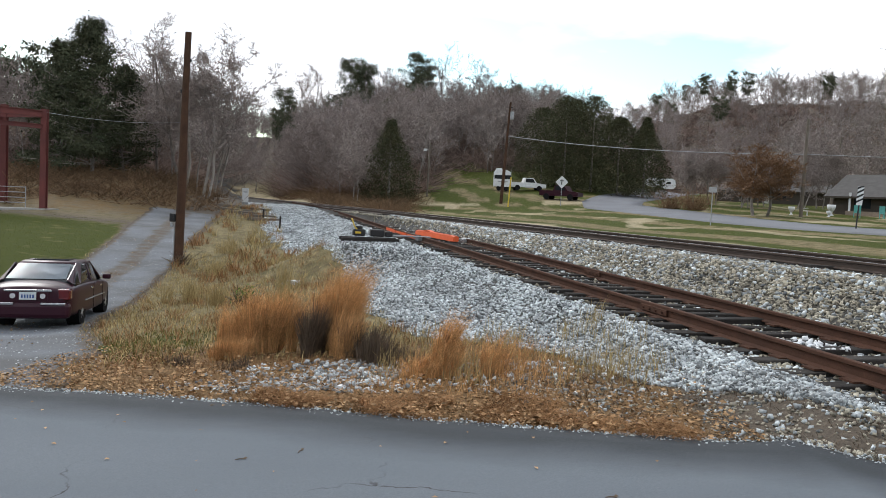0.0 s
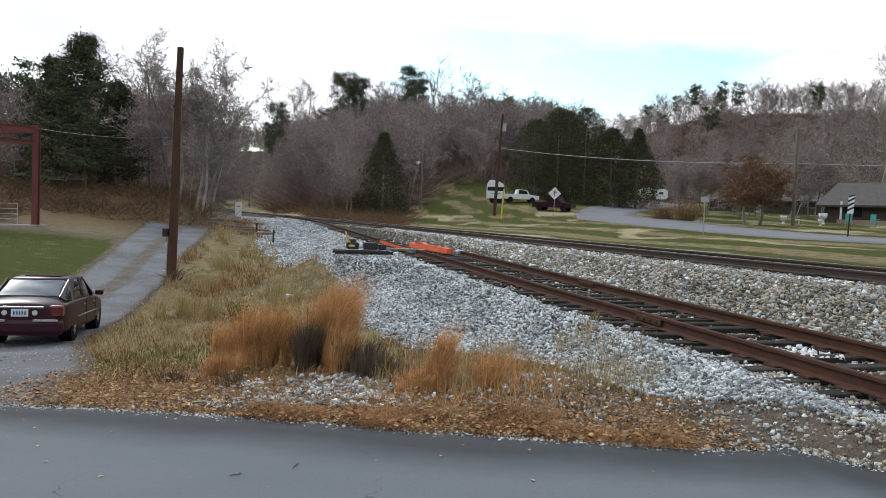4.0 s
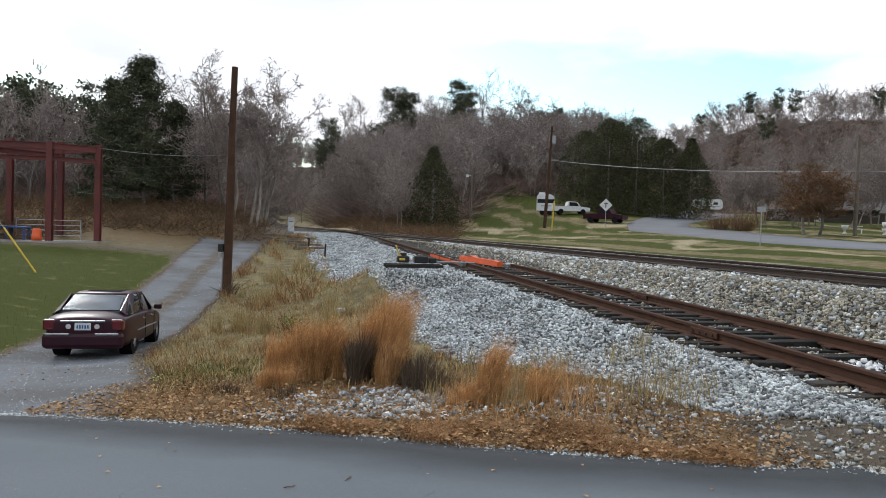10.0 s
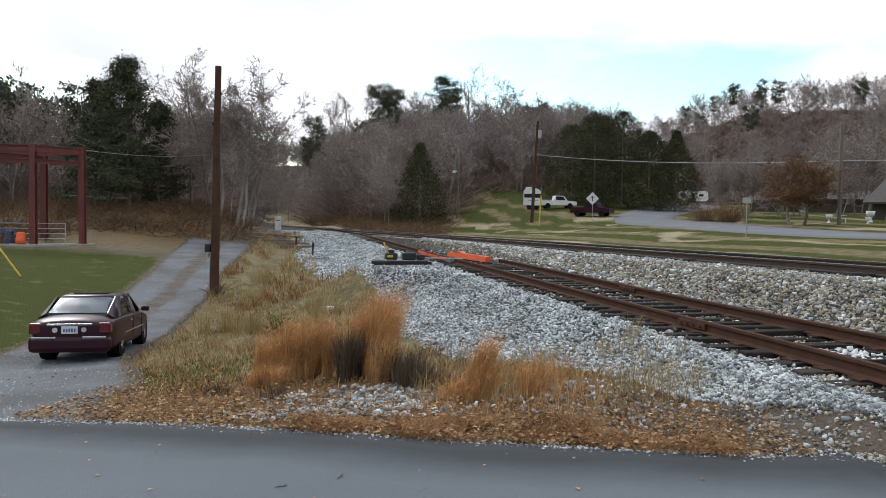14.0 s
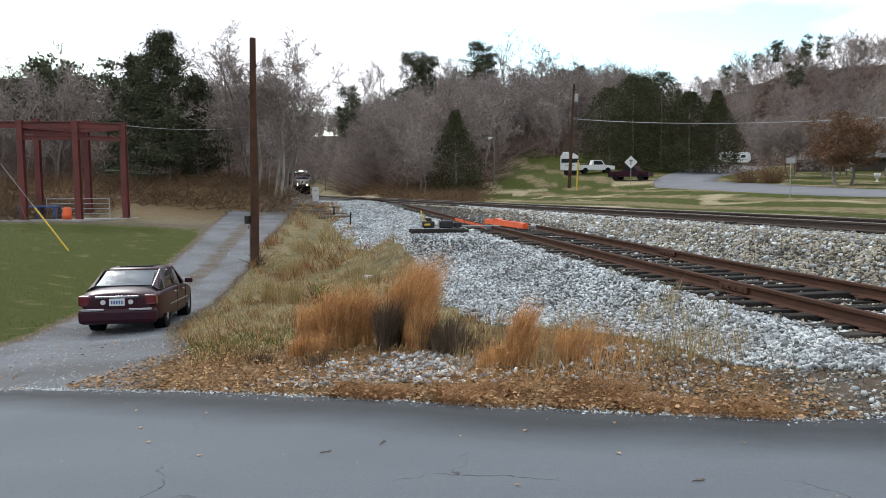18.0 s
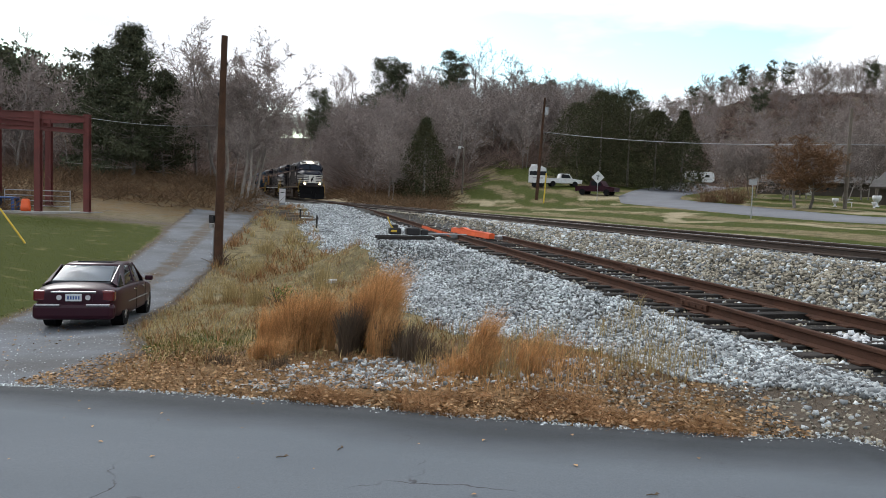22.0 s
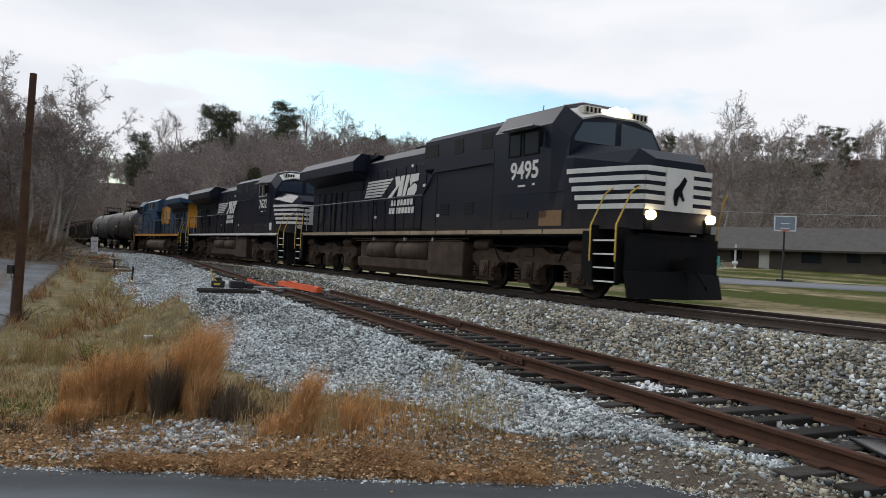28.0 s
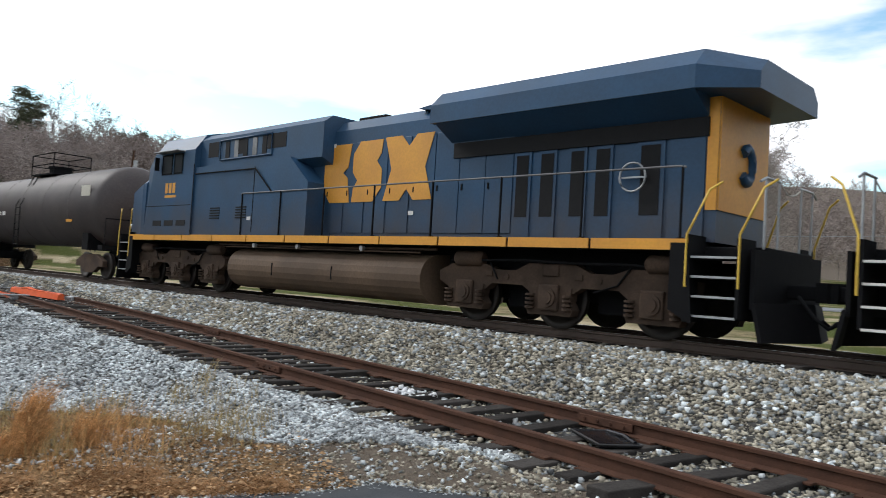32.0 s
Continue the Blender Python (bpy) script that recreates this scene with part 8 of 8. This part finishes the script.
for y in (27.6, 29.8, 32.0):
    b = thing("red_rail_section", derail(y, -0.745, 0), "newly painted red length of rail", "rail", "red rail lengths")
    part("web_paint", Mesh().box((-0.03, 0, -0.085), (0.03, 2.1, 0.12), bevel=0.008), M["orange"], b)
    part("foot_paint", Mesh().box((-0.055, 0, -0.158), (0.03, 2.1, 0.012)), M["orange"], b)
pit = thing("oil_pan", Matrix.Translation((5.3, 6.0, siding_z(6.0) - 0.165)) @ Matrix.Rotation(radians(75), 4, "Z"), "black greasy steel pan lying between the rails", "pan")
part("tray", Mesh().box((0, 0, 0.01), (0.72, 0.45, 0.03), bevel=0.01).tube([(-0.3, -0.18, 0.03), (0.0, -0.2, 0.045), (0.3, -0.15, 0.03)], 0.025, 6), material("greasy_black", (0.008, 0.008, 0.01), 0.25, scale=6), pit)
part("lip", Mesh().tube([(-0.36, -0.225, 0.022), (0.36, -0.225, 0.022), (0.36, 0.225, 0.026), (-0.36, 0.225, 0.026), (-0.36, -0.225, 0.022)], 0.012, 6), M["black_iron"], pit)
for x, y, a, ln in ((-13.6, 50.0, 20, 2.6), (-12.4, 47.6, -12, 2.2), (-15.4, 53.5, 35, 3.0), (-11.0, 45.5, 8, 2.0), (-12.9, 52.2, -25, 2.4), (-10.2, 43.2, 15, 1.8)):
    tagged(part("old_tie", Mesh().box((0, 0, 0.08), (ln, 0.24, 0.17), bevel=0.02), M["pole_grey"], None, place=Matrix.Translation(on_ground(x, y)) @ Matrix.Rotation(radians(a), 4, "Z") @ Matrix.Rotation(radians(2), 4, "Y")), "weathered cast-off railway tie lying in the weeds", "timber", "cast-off ties")
for x, y, h in ((-8.4, 39.2, 0.7), (-10.4, 44.0, 0.6)):
    tagged(part("stake", Mesh().tube([(0, 0, -0.1), (0.03, 0, h)], 0.05, 6), M["plank"], None, place=Matrix.Translation(on_ground(x, y))), "short dark iron stake in the bank", "stake", "lineside stakes")
tagged(part("pale_block", Mesh().box((0, 0, 0.06), (0.52, 0.18, 0.13), bevel=0.02), M["white"], None, place=Matrix.Translation(on_ground(-4.3, 21.8)) @ Matrix.Rotation(radians(8), 4, "Z")), "pale concrete block half hidden behind dead grass", "block")

# ---------- houses and vehicles beyond the line ----------


def bungalow(x, y, rz, length, depth, wall, eave, ridge, label, wall_mat, windows):
    u = thing("house", Matrix.Translation(on_ground(x, y, -0.55)) @ Matrix.Rotation(radians(rz), 4, "Z"), label, "house")
    part("wall", Mesh().prism([(-depth / 2, 0), (depth / 2, 0), (depth / 2, wall), (0, ridge - 0.12), (-depth / 2, wall)], 0, length, "x"), M[wall_mat], u)
    for s in (-1, 1):
        part("roof_slope", Mesh().prism([(0, ridge), (s * (depth / 2 + eave), wall - eave * (ridge - wall) / (depth / 2)), (s * (depth / 2 + eave), wall - eave * (ridge - wall) / (depth / 2) - 0.14), (0, ridge - 0.14)], -0.6, length + 0.6, "x"), M["shingle"], u, "grey shingled roof slope")
        part("fascia", Mesh().box((length / 2, s * (depth / 2 + eave + 0.02), wall - eave * (ridge - wall) / (depth / 2) - 0.08), (length + 1.2, 0.04, 0.18)), M["siding_wall"], u)
    for k, (wx, ww, wz, wh) in enumerate(windows):
        w = part("window", Mesh().box((wx, -depth / 2 - 0.03, wz), (ww, 0.05, wh)), M["glass_dark"], u)
        part("window_frame", Mesh().box((wx - ww / 2, -depth / 2 - 0.05, wz), (0.08, 0.06, wh + 0.1)).box((wx + ww / 2, -depth / 2 - 0.05, wz), (0.08, 0.06, wh + 0.1)).box((wx, -depth / 2 - 0.05, wz - wh / 2), (ww, 0.06, 0.08)).box((wx, -depth / 2 - 0.05, wz + wh / 2), (ww, 0.06, 0.08)), M["siding_wall"], w)
    part("door", Mesh().box((length * 0.42, -depth / 2 - 0.03, 1.05), (0.95, 0.06, 2.1)), M["plain_wall"], u)
    part("gable_vent", Mesh().prism([(-1.6, wall + 0.05), (1.6, wall + 0.05), (0, ridge - 0.35)], -0.03, -0.005, "x"), M["white"], u, "white painted gable")
    return u


house = bungalow(39.5, 75.0, -52, 21.0, 7.0, 2.5, 0.9, 4.3, "long low bungalow with a grey shingled roof", "siding_wall", [(2.6, 1.6, 1.5, 1.1), (6.2, 1.2, 1.5, 1.0), (13.0, 1.8, 1.45, 1.2), (16.5, 1.2, 1.5, 1.0), (19.2, 1.2, 1.5, 1.0)])
part("porch_wall", Mesh().box((4.0, -4.3, 0.35), (5.0, 0.2, 0.7)), M["brick"], house, "low brick porch wall")
part("porch_post", Mesh().box((1.8, -4.3, 1.2), (0.15, 0.15, 2.4)), M["white"], house)
part("porch_post", Mesh().box((6.4, -4.3, 1.2), (0.15, 0.15, 2.4)), M["white"], house)
bungalow(36.0, 100.0, -38, 15.0, 6.0, 1.9, 0.4, 2.8, "low grey-roofed outbuilding behind the lawn", "siding_wall", [(3, 1.0, 1.3, 0.8), (8, 1.0, 1.3, 0.8)])


def lawn_chair(x, y, mat, rz):
    u = thing("lawn_chair", Matrix.Translation(on_ground(x, y)) @ Matrix.Rotation(radians(rz), 4, "Z"), "moulded plastic garden chair on the lawn", "chair", "lawn chairs")
    part("seat", Mesh().box((0, 0, 0.42), (0.55, 0.5, 0.05), bevel=0.02), mat, u)
    part("backrest", Mesh().box((0, 0.26, 0.75), (0.55, 0.05, 0.65), bevel=0.02), mat, u)
    for a in (-0.24, 0.24):
        part("armrest", Mesh().box((a, 0, 0.66), (0.05, 0.5, 0.04)), mat, u)
        for b in (-0.2, 0.22):
            part("leg", Mesh().box((a, b, 0.21), (0.05, 0.05, 0.42)), mat, u)


teal = material("teal_plastic", (0.12, 0.42, 0.38), 0.5, scale=4)
lawn_chair(35.6, 66.5, teal, -30)
lawn_chair(37.2, 65.2, teal, 10)
lawn_chair(31.5, 67.4, M["white"], 60)
for x, y, s in ((30.6, 68.0, 0.55), (34.4, 68.6, 0.75), (38.2, 64.2, 0.5), (33.0, 66.2, 0.4)):
    o = thing("lawn_ornament", Matrix.Translation(on_ground(x, y)), "white painted urn planter on the lawn", "planter", "white planters")
    part("bowl", Mesh().lathe([(0.01, 0.5 * s), (0.2 * s, 0.5 * s), (0.45 * s, 0.9 * s), (0.5 * s, 1.3 * s), (0.4 * s, 1.32 * s), (0.01, 1.1 * s)], 12), M["white"], o)
    part("foot", Mesh().lathe([(0.3 * s, 0.0), (0.3 * s, 0.1 * s), (0.12 * s, 0.2 * s), (0.18 * s, 0.5 * s)], 12), M["white"], o)


def camper(x, y, rz, length, label, category="camper"):
    u = thing("camper_trailer", Matrix.Translation(on_ground(x, y)) @ Matrix.Rotation(radians(rz), 4, "Z"), label, category, "parked white campers")
    body = [(-length / 2, 0.6), (length / 2 - 0.5, 0.55), (length / 2, 1.2), (length / 2 - 0.25, 2.6), (length / 2 - 0.8, 2.9), (-length / 2 + 0.3, 2.9), (-length / 2, 2.5)]
    part("body", Mesh().prism(body, -1.15, 1.15), M["white"], u)
    for dx in (-length * 0.28, length * 0.02, length * 0.28):
        part("window", Mesh().box((dx, -1.16, 1.9), (0.9, 0.03, 0.55)), M["glass_dark"], u)
    part("band", Mesh().box((0, -1.165, 1.25), (length - 1.2, 0.02, 0.14)), M["galv"], u)
    part("roof_vent", Mesh().box((-0.6, 0, 3.0), (0.8, 0.7, 0.25), bevel=0.05), M["white"], u)
    for dx in (-0.5, 0.5):
        for s in (-1, 1):
            part("wheel", Mesh().disc((dx, s * 1.0, 0.36), 0.36, 0.22, "y", 16), M["rubber"], u)
    part("hitch", Mesh().box((length / 2 + 0.5, 0, 0.5), (1.4, 0.12, 0.12)), M["black_iron"], u)


camper(50.0, 181.0, -12, 7.4, "white camper trailer parked up the hill")
camper(7.9, 108.0, -4, 2.6, "small white camper among parked vehicles")


def pickup(x, y, rz, mat, label):
    u = thing("parked_truck", Matrix.Translation(on_ground(x, y)) @ Matrix.Rotation(radians(rz), 4, "Z"), label, "truck", "vehicles beyond the lawn")
    part("body", Mesh().prism([(-2.5, 0.45), (2.5, 0.45), (2.55, 0.95), (1.2, 1.1), (0.7, 1.75), (-0.5, 1.78), (-0.7, 1.1), (-2.5, 1.1)], -0.92, 0.92), mat, u)
    for s in (-1, 1):
        part("side_window", Mesh().prism([(-0.4, 1.15), (0.95, 1.15), (0.62, 1.65), (-0.4, 1.68)], s * 0.925 - 0.01, s * 0.925 + 0.01), M["glass_dark"], u)
        for dx in (-1.55, 1.55):
            part("wheel", Mesh().disc((dx, s * 0.85, 0.37), 0.37, 0.24, "y", 16), M["rubber"], u)
    return u


pickup(11.4, 108.5, 6, M["white"], "white pickup truck parked beyond the lawn")
pickup(14.2, 95.0, -30, M["car_paint"], "dark vehicle parked by the warning sign")


# ---------- movement ----------
def motions():
    behind = 0.0
    for unit, length, half_base, backwards in TRAIN:
        walk(unit, [(t, unit_pose(train_s(t) + behind, length, half_base, backwards)) for t in range(0, 33)])
        behind += length


motions()
